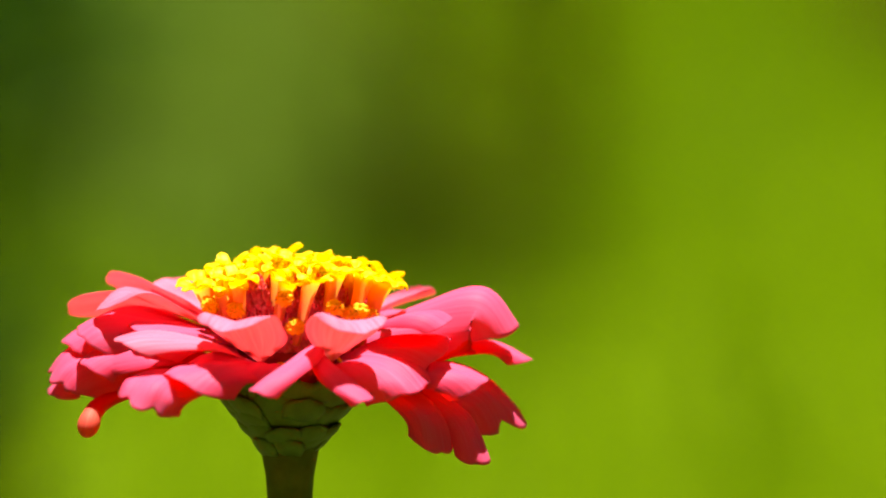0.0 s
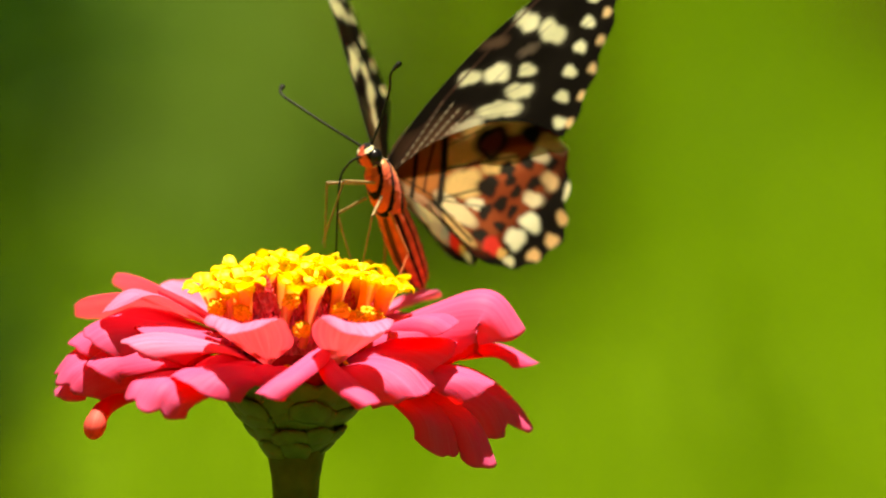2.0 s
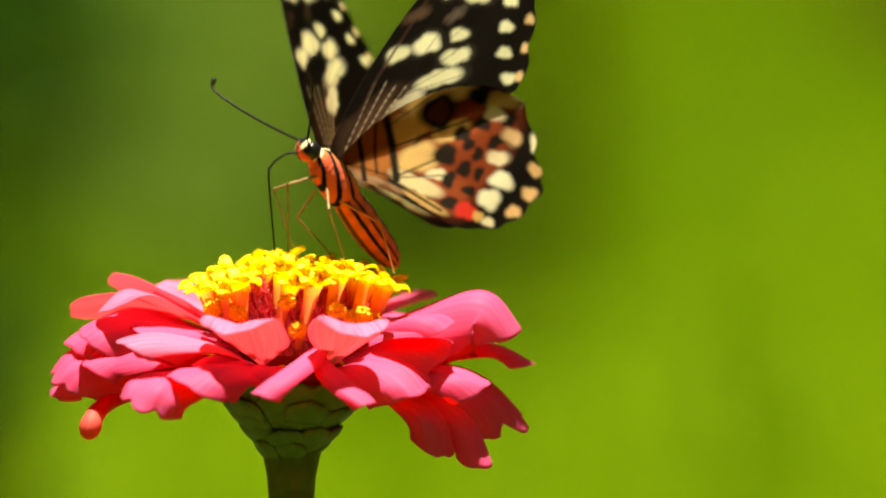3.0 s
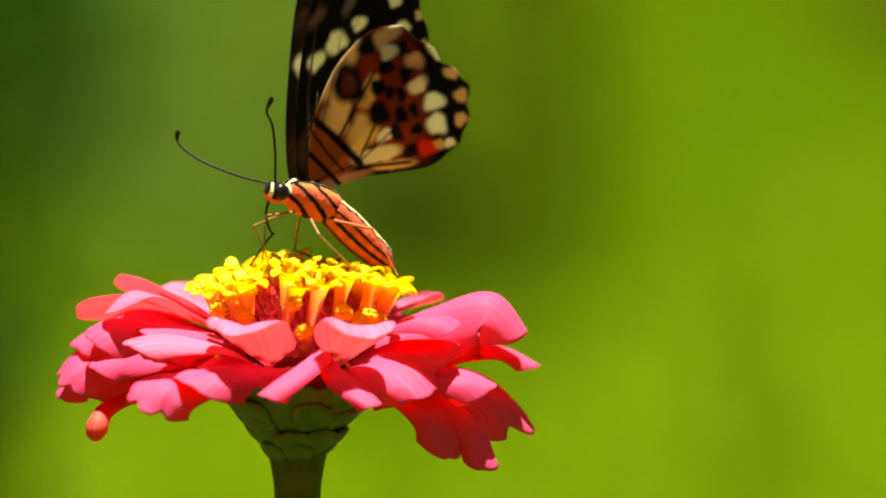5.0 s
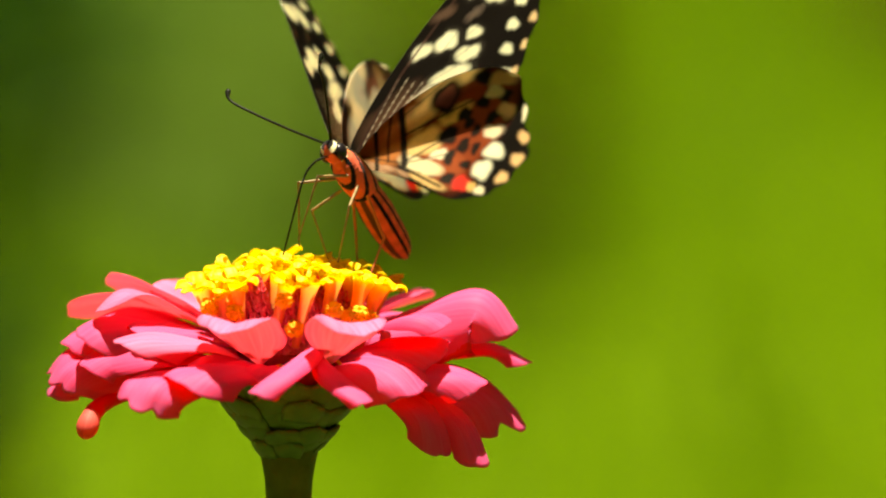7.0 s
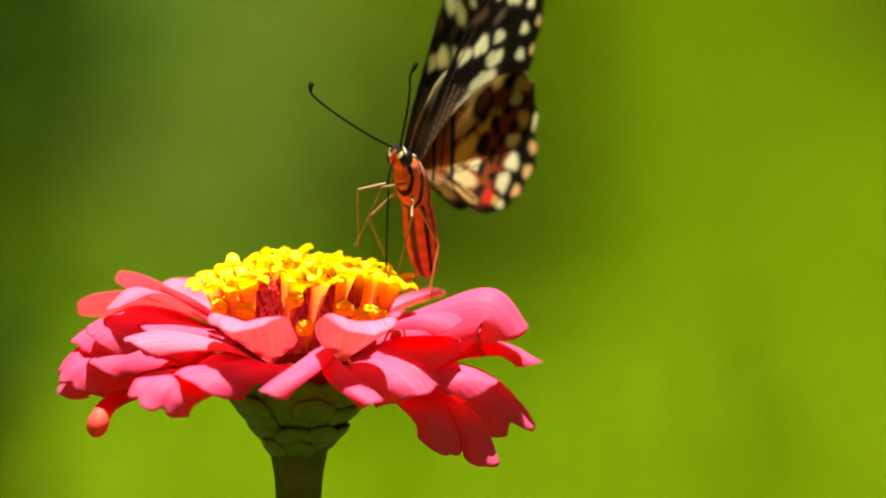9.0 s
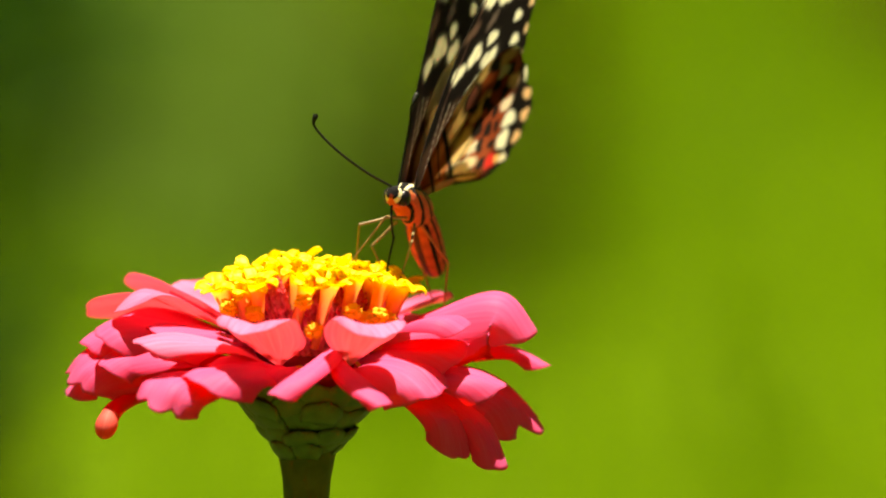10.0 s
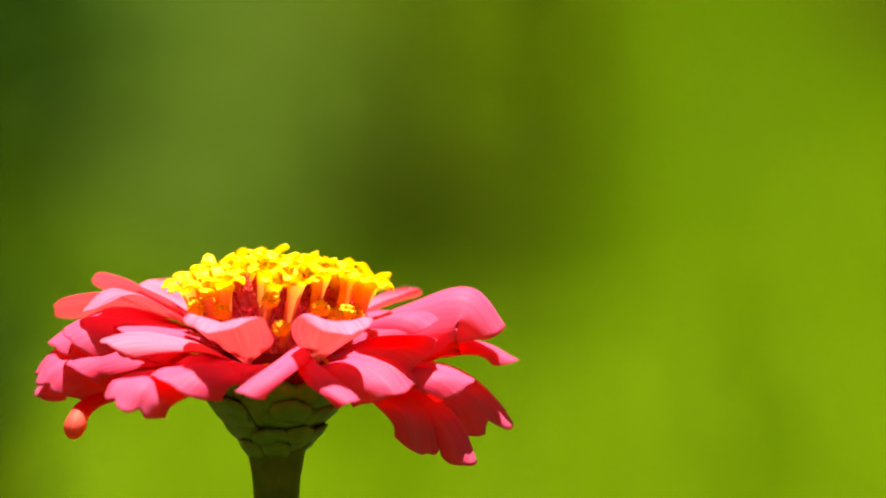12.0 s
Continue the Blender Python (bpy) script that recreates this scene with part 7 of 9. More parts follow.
    walk(leg, [
        (0, pose(*hip, 0.0, -1.5, 0.0)),
        (0.4, pose(*hip, 0.0, -1.5, 0.0)),
        (0.5, pose(*hip, 0.0, -1.5, 0.0)),
        (0.6, pose(*hip, 0.0, 0.0, 0.0)),
        (0.7, pose(*hip, 0.0, 6.0, 0.0)),
        (0.75, pose(*hip, 0.0, 10.5, 0.0)),
        (0.8, pose(*hip, 0.0, 15.0, 0.0)),
        (0.85, pose(*hip, 0.0, 21.0, 0.0)),
        (0.9, pose(*hip, 0.0, 28.5, 0.0)),
        (0.95, pose(*hip, 0.0, 27.0, 0.0)),
        (0.975, pose(*hip, 0.0, 26.2, 0.0)),
        (1, pose(*hip, 0.0, 25.5, 0.0)),
        (1.03, pose(*hip, 0.0, 26.2, 0.0)),
        (1.1, pose(*hip, 0.0, 24.0, 0.0)),
        (1.2, pose(*hip, 0.0, 30.2, 0.0)),
        (1.4, pose(*hip, 0.0, 30.4, 0.0)),
        (1.5, pose(*hip, -73.0, 40.1, -81.9)),
        (1.6, pose(*hip, -82.9, 46.1, -92.9)),
        (1.8, pose(*hip, -57.9, 21.5, -64.0)),
        (2, pose(*hip, -67.0, 39.2, -75.4)),
        (2.2, pose(*hip, -52.3, 10.8, -56.7)),
        (2.3, pose(*hip, -61.8, 26.9, -68.9)),
        (2.4, pose(*hip, -75.8, 40.6, -85.0)),
        (2.5, pose(*hip, -65.2, 29.6, -72.8)),
        (2.6, pose(*hip, -71.0, 29.6, -79.1)),
        (2.7, pose(*hip, -55.1, 11.5, -59.8)),
        (2.8, pose(*hip, -69.2, 50.0, -78.3)),
        (2.9, pose(*hip, -59.2, 51.4, -67.8)),
        (3, pose(*hip, -68.8, 52.4, -78.0)),
        (3.1, pose(*hip, -58.2, 52.8, -66.8)),
        (3.2, pose(*hip, -57.4, 45.4, -65.5)),
        (3.4, pose(*hip, -59.3, 47.7, -67.6)),
        (3.6, pose(*hip, -51.9, 43.5, -59.5)),
        (3.8, pose(*hip, -52.7, 45.9, -60.5)),
        (4, pose(*hip, -47.5, 41.1, -54.6)),
        (4.2, pose(*hip, -47.2, 42.9, -54.5)),
        (4.4, pose(*hip, -44.4, 38.6, -51.1)),
        (4.8, pose(*hip, -43.3, 37.1, -49.8)),
        (5, pose(*hip, -38.4, 44.0, -45.3)),
        (5.1, pose(*hip, -47.7, 58.4, -56.2)),
        (5.2, pose(*hip, -57.7, 55.8, -66.5)),
        (5.3, pose(*hip, -38.7, 63.8, -47.5)),
        (5.4, pose(*hip, -42.8, 58.4, -51.2)),
        (5.5, pose(*hip, -36.8, 57.0, -44.9)),
        (5.8, pose(*hip, -63.3, 64.0, -72.9)),
        (6, pose(*hip, -63.4, 57.8, -72.7)),
        (6.3, pose(*hip, -77.5, 62.7, -87.6)),
        (6.4, pose(*hip, -98.6, 69.7, -109.7)),
        (6.5, pose(*hip, -68.1, 41.5, -76.7)),
        (6.6, pose(*hip, -60.1, 39.3, -67.9)),
        (6.7, pose(*hip, -58.9, 27.5, -65.6)),
        (7, pose(*hip, -57.6, 28.8, -64.4)),
        (7.2, pose(*hip, -53.2, 25.4, -59.2)),
        (7.5, pose(*hip, -52.1, 26.3, -58.1)),
        (7.7, pose(*hip, -48.8, 20.8, -54.0)),
        (8, pose(*hip, -47.7, 20.1, -52.6)),
        (8.3, pose(*hip, -45.6, 14.7, -49.7)),
        (8.5, pose(*hip, -47.0, 15.0, -51.3)),
        (8.6, pose(*hip, -66.2, 36.4, -74.3)),
        (8.7, pose(*hip, -70.5, 40.8, -79.3)),
        (8.8, pose(*hip, -67.9, 41.5, -76.5)),
        (8.9, pose(*hip, -64.8, 48.5, -73.6)),
        (9, pose(*hip, -59.9, 54.4, -68.7)),
        (9.1, pose(*hip, -58.4, 53.2, -67.0)),
        (9.2, pose(*hip, -47.4, 40.8, -54.4)),
        (9.5, pose(*hip, -41.5, 49.8, -49.1)),
        (10, pose(*hip, -41.5, 45.2, -48.7)),
        (10.3, pose(*hip, -43.0, 19.7, -47.5)),
        (10.4, pose(*hip, -50.2, 24.6, -55.9)),
        (10.5, pose(*hip, -53.1, 28.7, -59.5)),
        (10.6, pose(*hip, -56.2, 23.3, -62.3)),
        (10.7, pose(*hip, -58.4, 24.9, -64.9)),
        (10.8, pose(*hip, -51.7, 20.5, -57.1)),
        (10.9, pose(*hip, -58.5, 20.2, -64.6)),
        (11, pose(*hip, -58.8, 24.0, -65.2)),
        (11.1, pose(*hip, -60.9, 30.7, -68.1)),
        (11.2, pose(*hip, -57.0, 43.1, -64.9)),
        (11.3, pose(*hip, 0.0, 33.0, 0.0)),
        (11.4, pose(*hip, 0.0, 28.5, 0.0)),
        (11.5, pose(*hip, 0.0, 13.5, 0.0)),
        (11.7, pose(*hip, 0.0, -1.5, 0.0)),
        (12, pose(*hip, 0.0, -9.0, 0.0)),
    ])
    leg, hip = legs["middle_leg", 1]
    walk(leg, [
        (0, pose(*hip, 0.0, -1.5, 0.0)),
        (0.4, pose(*hip, 0.0, -1.5, 0.0)),
        (0.5, pose(*hip, 0.0, -1.5, 0.0)),
        (0.6, pose(*hip, 0.0, 0.0, 0.0)),
        (0.7, pose(*hip, 0.0, 6.0, 0.0)),
        (0.75, pose(*hip, 0.0, 10.5, 0.0)),
        (0.8, pose(*hip, 0.0, 15.0, 0.0)),
        (0.85, pose(*hip, 0.0, 21.0, 0.0)),
        (0.9, pose(*hip, 0.0, 28.5, 0.0)),
        (0.95, pose(*hip, 0.0, 27.0, 0.0)),
        (0.975, pose(*hip, 0.0, 26.2, 0.0)),
        (1, pose(*hip, 0.0, 25.5, 0.0)),
        (1.03, pose(*hip, 0.0, 26.2, 0.0)),
        (1.1, pose(*hip, 0.0, 24.0, 0.0)),
        (1.2, pose(*hip, 0.0, 30.2, 0.0)),
        (1.4, pose(*hip, 0.0, 30.4, 0.0)),
        (1.5, pose(*hip, -33.9, 33.6, -8.8)),
        (1.6, pose(*hip, 13.4, 40.7, 22.0)),
        (1.8, pose(*hip, -30.7, 22.2, -7.9)),
        (2, pose(*hip, -33.3, 51.7, -7.3)),
        (2.2, pose(*hip, -33.3, 4.4, -10.3)),
        (2.3, pose(*hip, -29.5, 28.7, -6.8)),
        (2.4, pose(*hip, -26.9, 54.8, -2.6)),
        (2.5, pose(*hip, -39.1, 38.3, -11.6)),
        (2.6, pose(*hip, -12.7, 40.4, 4.6)),
        (2.7, pose(*hip, -20.1, 17.0, -3.7)),
        (2.8, pose(*hip, 9.9, 61.2, 27.2)),
        (2.9, pose(*hip, 6.8, 58.4, 23.6)),
        (3, pose(*hip, 9.6, 61.5, 27.1)),
        (3.1, pose(*hip, 4.1, 64.5, 23.5)),
        (3.2, pose(*hip, -10.6, 62.8, 11.1)),
        (3.4, pose(*hip, -5.9, 63.7, 15.2)),
        (3.6, pose(*hip, -4.1, 57.8, 14.9)),
        (3.8, pose(*hip, 0.4, 57.7, 18.4)),
        (4, pose(*hip, 4.0, 52.3, 19.4)),
        (4.2, pose(*hip, 7.7, 51.0, 21.7)),
        (4.4, pose(*hip, 12.2, 46.2, 23.3)),
        (4.8, pose(*hip, 21.4, 39.4, 27.1)),
        (5, pose(*hip, 27.5, 41.2, 32.5)),
        (5.1, pose(*hip, 38.1, 49.9, 45.7)),
        (5.2, pose(*hip, 53.6, 63.6, 67.8)),
        (5.3, pose(*hip, 61.3, 61.1, 74.2)),
        (5.4, pose(*hip, 59.1, 61.0, 71.9)),
        (5.5, pose(*hip, 64.4, 58.7, 76.0)),
        (5.8, pose(*hip, 51.7, 45.6, 55.4)),
        (6, pose(*hip, 45.0, 46.3, 49.7)),
        (6.3, pose(*hip, 47.9, 41.7, 49.6)),
        (6.4, pose(*hip, 41.4, 40.0, 43.0)),
        (6.5, pose(*hip, -39.2, 45.5, -11.5)),
        (6.6, pose(*hip, -40.4, 36.3, -12.4)),
        (6.7, pose(*hip, -50.4, 30.9, -17.8)),
        (7, pose(*hip, -47.4, 30.4, -16.2)),
        (7.2, pose(*hip, -44.3, 22.9, -14.4)),
        (7.5, pose(*hip, -41.5, 22.2, -13.1)),
        (7.7, pose(*hip, -39.6, 13.4, -12.3)),
        (8, pose(*hip, -37.2, 10.5, -11.4)),
        (8.3, pose(*hip, -34.4, 1.2, -10.9)),
        (8.5, pose(*hip, -37.7, 4.7, -11.8)),
        (8.6, pose(*hip, -47.1, 38.9, -16.3)),
        (8.7, pose(*hip, -39.0, 41.7, -11.5)),
        (8.8, pose(*hip, -42.9, 38.4, -13.9)),
        (8.9, pose(*hip, -29.6, 40.1, -5.9)),
        (9, pose(*hip, -20.1, 41.8, 0.2)),
        (9.1, pose(*hip, -21.9, 36.8, -1.6)),
        (9.2, pose(*hip, -29.5, 20.2, -7.6)),
        (9.5, pose(*hip, -19.9, 18.6, -3.3)),
        (10, pose(*hip, -19.2, 10.2, -4.5)),
        (10.3, pose(*hip, -38.0, -3.1, -12.1)),
        (10.4, pose(*hip, -43.2, 19.7, -13.8)),
        (10.5, pose(*hip, -39.6, 40.3, -11.9)),
        (10.6, pose(*hip, -35.2, 33.1, -9.6)),
        (10.7, pose(*hip, -34.3, 35.0, -9.0)),
        (10.8, pose(*hip, -41.0, 26.4, -12.8)),
        (10.9, pose(*hip, -44.4, 34.8, -14.7)),
        (11, pose(*hip, -43.7, 37.0, -14.3)),
        (11.1, pose(*hip, -32.5, 39.8, -7.6)),
        (11.2, pose(*hip, -18.0, 47.7, 2.6)),
        (11.3, pose(*hip, 0.0, 33.0, 0.0)),
        (11.4, pose(*hip, 0.0, 28.5, 0.0)),
        (11.5, pose(*hip, 0.0, 13.5, 0.0)),
        (11.7, pose(*hip, 0.0, -1.5, 0.0)),
        (12, pose(*hip, 0.0, -9.0, 0.0)),
    ])
    leg, hip = legs["middle_leg", -1]
    walk(leg, [
        (0, pose(*hip, 0.0, -1.5, 0.0)),
        (0.4, pose(*hip, 0.0, -1.5, 0.0)),
        (0.5, pose(*hip, 0.0, -1.5, 0.0)),
        (0.6, pose(*hip, 0.0, 0.0, 0.0)),
        (0.7, pose(*hip, 0.0, 6.0, 0.0)),
        (0.75, pose(*hip, 0.0, 10.5, 0.0)),
        (0.8, pose(*hip, 0.0, 15.0, 0.0)),
        (0.85, pose(*hip, 0.0, 21.0, 0.0)),
        (0.9, pose(*hip, 0.0, 28.5, 0.0)),
        (0.95, pose(*hip, 0.0, 27.0, 0.0)),
        (0.975, pose(*hip, 0.0, 26.2, 0.0)),
        (1, pose(*hip, 0.0, 25.5, 0.0)),
        (1.03, pose(*hip, 0.0, 26.2, 0.0)),
        (1.1, pose(*hip, 0.0, 24.0, 0.0)),
        (1.2, pose(*hip, 0.0, 30.2, 0.0)),
        (1.4, pose(*hip, 0.0, 30.4, 0.0)),
        (1.5, pose(*hip, -51.6, 38.3, -50.8)),
        (1.6, pose(*hip, -62.4, 49.5, -68.3)),
        (1.8, pose(*hip, -55.6, 33.8, -51.5)),
        (2, pose(*hip, -52.7, 52.9, -60.8)),
        (2.2, pose(*hip, -48.7, 34.5, -45.8)),
        (2.3, pose(*hip, -54.0, 47.2, -58.6)),
        (2.4, pose(*hip, -60.9, 53.9, -69.4)),
        (2.5, pose(*hip, -55.6, 40.1, -55.6)),
        (2.6, pose(*hip, -68.7, 54.2, -77.8)),
        (2.7, pose(*hip, -54.7, 41.0, -55.4)),
        (2.8, pose(*hip, -58.1, 59.4, -70.0)),
        (2.9, pose(*hip, -45.1, 59.7, -57.4)),
        (3, pose(*hip, -54.0, 65.7, -69.5)),
        (3.1, pose(*hip, -45.4, 58.3, -56.9)),
        (3.2, pose(*hip, -47.1, 54.4, -56.3)),
        (3.4, pose(*hip, -47.3, 57.9, -58.5)),
        (3.6, pose(*hip, -41.4, 57.4, -52.7)),
        (3.8, pose(*hip, -39.4, 61.0, -52.8)),
        (4, pose(*hip, -34.0, 61.5, -48.1)),
        (4.2, pose(*hip, -28.6, 64.8, -44.8)),
        (4.4, pose(*hip, -21.3, 66.3, -39.0)),
        (4.8, pose(*hip, 1.3, 70.6, -20.9)),
        (5, pose(*hip, 2.9, 70.6, -19.6)),
        (5.1, pose(*hip, -19.3, 77.9, -42.4)),
        (5.2, pose(*hip, -67.5, 65.9, -83.3)),
        (5.3, pose(*hip, -51.5, 65.8, -67.0)),
        (5.4, pose(*hip, -55.3, 62.1, -68.7)),
        (5.5, pose(*hip, -53.1, 59.2, -64.8)),
        (5.8, pose(*hip, -68.1, 81.6, -92.4)),
        (6, pose(*hip, -62.3, 81.7, -86.6)),
        (6.3, pose(*hip, 138.1, 86.2, 107.5)),
        (6.4, pose(*hip, 38.8, 89.3, 10.2)),
        (6.5, pose(*hip, -45.7, 45.8, -50.1)),
        (6.6, pose(*hip, -36.4, 46.6, -42.5)),
        (6.7, pose(*hip, -40.9, 41.8, -43.6)),
        (7, pose(*hip, -38.1, 43.3, -42.1)),
        (7.2, pose(*hip, -34.3, 40.6, -37.5)),
        (7.5, pose(*hip, -31.4, 42.2, -36.0)),
        (7.7, pose(*hip, -29.3, 38.8, -32.7)),
        (8, pose(*hip, -26.7, 39.6, -31.1)),
        (8.3, pose(*hip, -24.0, 37.8, -28.2)),
        (8.5, pose(*hip, -25.2, 38.1, -29.3)),
        (8.6, pose(*hip, -33.2, 55.1, -44.1)),
        (8.7, pose(*hip, -32.9, 62.4, -47.6)),
        (8.8, pose(*hip, -30.1, 57.5, -42.7)),
        (8.9, pose(*hip, -18.1, 62.4, -34.6)),
        (9, pose(*hip, -7.6, 63.4, -26.1)),
        (9.1, pose(*hip, -3.1, 62.1, -21.9)),
        (9.2, pose(*hip, -6.7, 48.7, -20.1)),
        (9.5, pose(*hip, 4.1, 50.7, -12.9)),
        (10, pose(*hip, 6.0, 47.8, -10.8)),
        (10.3, pose(*hip, -16.7, 33.1, -21.1)),
        (10.4, pose(*hip, -29.1, 42.4, -34.3)),
        (10.5, pose(*hip, -36.2, 49.3, -43.7)),
        (10.6, pose(*hip, -28.3, 56.6, -40.6)),
        (10.7, pose(*hip, -26.2, 59.3, -40.1)),
        (10.8, pose(*hip, -28.7, 46.7, -36.2)),
        (10.9, pose(*hip, -39.1, 52.1, -47.8)),
        (11, pose(*hip, -36.7, 52.6, -45.9)),
        (11.1, pose(*hip, -26.3, 61.7, -41.3)),
        (11.2, pose(*hip, -23.1, 63.9, -39.5)),
        (11.3, pose(*hip, 0.0, 33.0, 0.0)),
        (11.4, pose(*hip, 0.0, 28.5, 0.0)),
        (11.5, pose(*hip, 0.0, 13.5, 0.0)),
        (11.7, pose(*hip, 0.0, -1.5, 0.0)),
        (12, pose(*hip, 0.0, -9.0, 0.0)),
    ])
    leg, hip = legs["hind_leg", 1]
    walk(leg, [
        (0, pose(*hip, 0.0, -1.5, 0.0)),
        (0.4, pose(*hip, 0.0, -1.5, 0.0)),
        (0.5, pose(*hip, 0.0, -1.5, 0.0)),
        (0.6, pose(*hip, 0.0, 0.0, 0.0)),
        (0.7, pose(*hip, 0.0, 6.0, 0.0)),
        (0.75, pose(*hip, 0.0, 10.5, 0.0)),
        (0.8, pose(*hip, 0.0, 15.0, 0.0)),
        (0.85, pose(*hip, 0.0, 21.0, 0.0)),
        (0.9, pose(*hip, 0.0, 28.5, 0.0)),
        (0.95, pose(*hip, 0.0, 27.0, 0.0)),
        (0.975, pose(*hip, 0.0, 26.2, 0.0)),
        (1, pose(*hip, 0.0, 25.5, 0.0)),
        (1.03, pose(*hip, 0.0, 26.2, 0.0)),
        (1.1, pose(*hip, 0.0, 24.0, 0.0)),
        (1.2, pose(*hip, 0.0, 30.2, 0.0)),
        (1.4, pose(*hip, 0.0, 30.4, 0.0)),
        (1.5, pose(*hip, -5.1, 18.8, 7.1)),
        (1.6, pose(*hip, 9.2, 22.4, 4.9)),
        (1.8, pose(*hip, -6.9, 5.4, 4.1)),
        (2, pose(*hip, -6.2, 20.4, 7.8)),
        (2.2, pose(*hip, -13.0, -16.4, 2.4)),
        (2.3, pose(*hip, -5.4, 1.6, 2.6)),
        (2.4, pose(*hip, -2.5, 22.4, 7.6)),
        (2.5, pose(*hip, -14.0, 10.2, 7.5)),
        (2.6, pose(*hip, 6.3, 16.3, 3.1)),
        (2.7, pose(*hip, 0.7, 5.2, 1.2)),
        (2.8, pose(*hip, 17.1, 39.9, 13.4)),
        (2.9, pose(*hip, 12.6, 37.2, 11.9)),
        (3, pose(*hip, 17.7, 39.5, 13.1)),
        (3.1, pose(*hip, 12.3, 43.2, 15.5)),
        (3.2, pose(*hip, 7.4, 40.4, 13.9)),
        (3.4, pose(*hip, 9.1, 40.0, 13.7)),
        (3.6, pose(*hip, 7.8, 34.6, 10.9)),
        (3.8, pose(*hip, 9.5, 33.8, 10.3)),
        (4, pose(*hip, 10.1, 29.3, 8.0)),
        (4.2, pose(*hip, 11.8, 27.9, 7.0)),
        (4.4, pose(*hip, 13.7, 24.5, 4.9)),
        (4.8, pose(*hip, 19.0, 20.8, 1.7)),
        (5, pose(*hip, 18.8, 23.3, 3.1)),
        (5.1, pose(*hip, 21.5, 33.6, 8.9)),
        (5.2, pose(*hip, 24.4, 49.7, 21.5)),
        (5.3, pose(*hip, 24.3, 52.4, 24.0)),
        (5.4, pose(*hip, 21.2, 50.7, 21.9)),
        (5.5, pose(*hip, 19.5, 50.7, 21.6)),
        (5.8, pose(*hip, 22.9, 35.9, 10.3)),
        (6, pose(*hip, 18.9, 32.3, 8.4)),
        (6.3, pose(*hip, 19.5, 25.1, 4.0)),
        (6.4, pose(*hip, 23.0, 23.6, 2.3)),
        (6.5, pose(*hip, -12.7, 15.6, 8.2)),
        (6.6, pose(*hip, -16.5, 6.9, 7.7)),
        (6.7, pose(*hip, -24.4, 6.0, 10.3)),
        (7, pose(*hip, -22.9, 4.0, 9.6)),
        (7.2, pose(*hip, -23.3, -3.1, 9.0)),
        (7.5, pose(*hip, -21.5, -5.1, 8.0)),
        (7.7, pose(*hip, -22.0, -12.7, 7.4)),
        (8, pose(*hip, -20.2, -15.9, 6.2)),
        (8.3, pose(*hip, -18.6, -23.9, 4.3)),
        (8.5, pose(*hip, -21.2, -20.6, 6.1)),
        (8.6, pose(*hip, -17.8, 8.2, 8.4)),
        (8.7, pose(*hip, -8.1, 9.1, 5.4)),
        (8.8, pose(*hip, -12.1, 7.7, 6.4)),
        (8.9, pose(*hip, -3.1, 8.2, 3.5)),
        (9, pose(*hip, 0.7, 9.9, 2.7)),
        (9.1, pose(*hip, 1.6, 5.4, 1.0)),
        (9.2, pose(*hip, -4.5, -7.1, 0.1)),
        (9.5, pose(*hip, 4.0, -8.0, -4.1)),
        (10, pose(*hip, 9.5, -12.9, -8.5)),
        (10.3, pose(*hip, -8.5, -24.8, -1.6)),
        (10.4, pose(*hip, -14.5, -5.4, 5.0)),
        (10.5, pose(*hip, -12.4, 11.6, 7.3)),
        (10.6, pose(*hip, -5.0, 2.9, 2.8)),
        (10.7, pose(*hip, -3.6, 3.7, 2.4)),
        (10.8, pose(*hip, -13.7, -1.1, 5.4)),
        (10.9, pose(*hip, -11.0, 6.6, 5.8)),
        (11, pose(*hip, -11.6, 8.0, 6.3)),
        (11.1, pose(*hip, -1.8, 7.3, 2.8)),
        (11.2, pose(*hip, 2.3, 15.5, 4.0)),
        (11.3, pose(*hip, 0.0, 33.0, 0.0)),
        (11.4, pose(*hip, 0.0, 28.5, 0.0)),
        (11.5, pose(*hip, 0.0, 13.5, 0.0)),
        (11.7, pose(*hip, 0.0, -1.5, 0.0)),
        (12, pose(*hip, 0.0, -9.0, 0.0)),
    ])
    leg, hip = legs["hind_leg", -1]
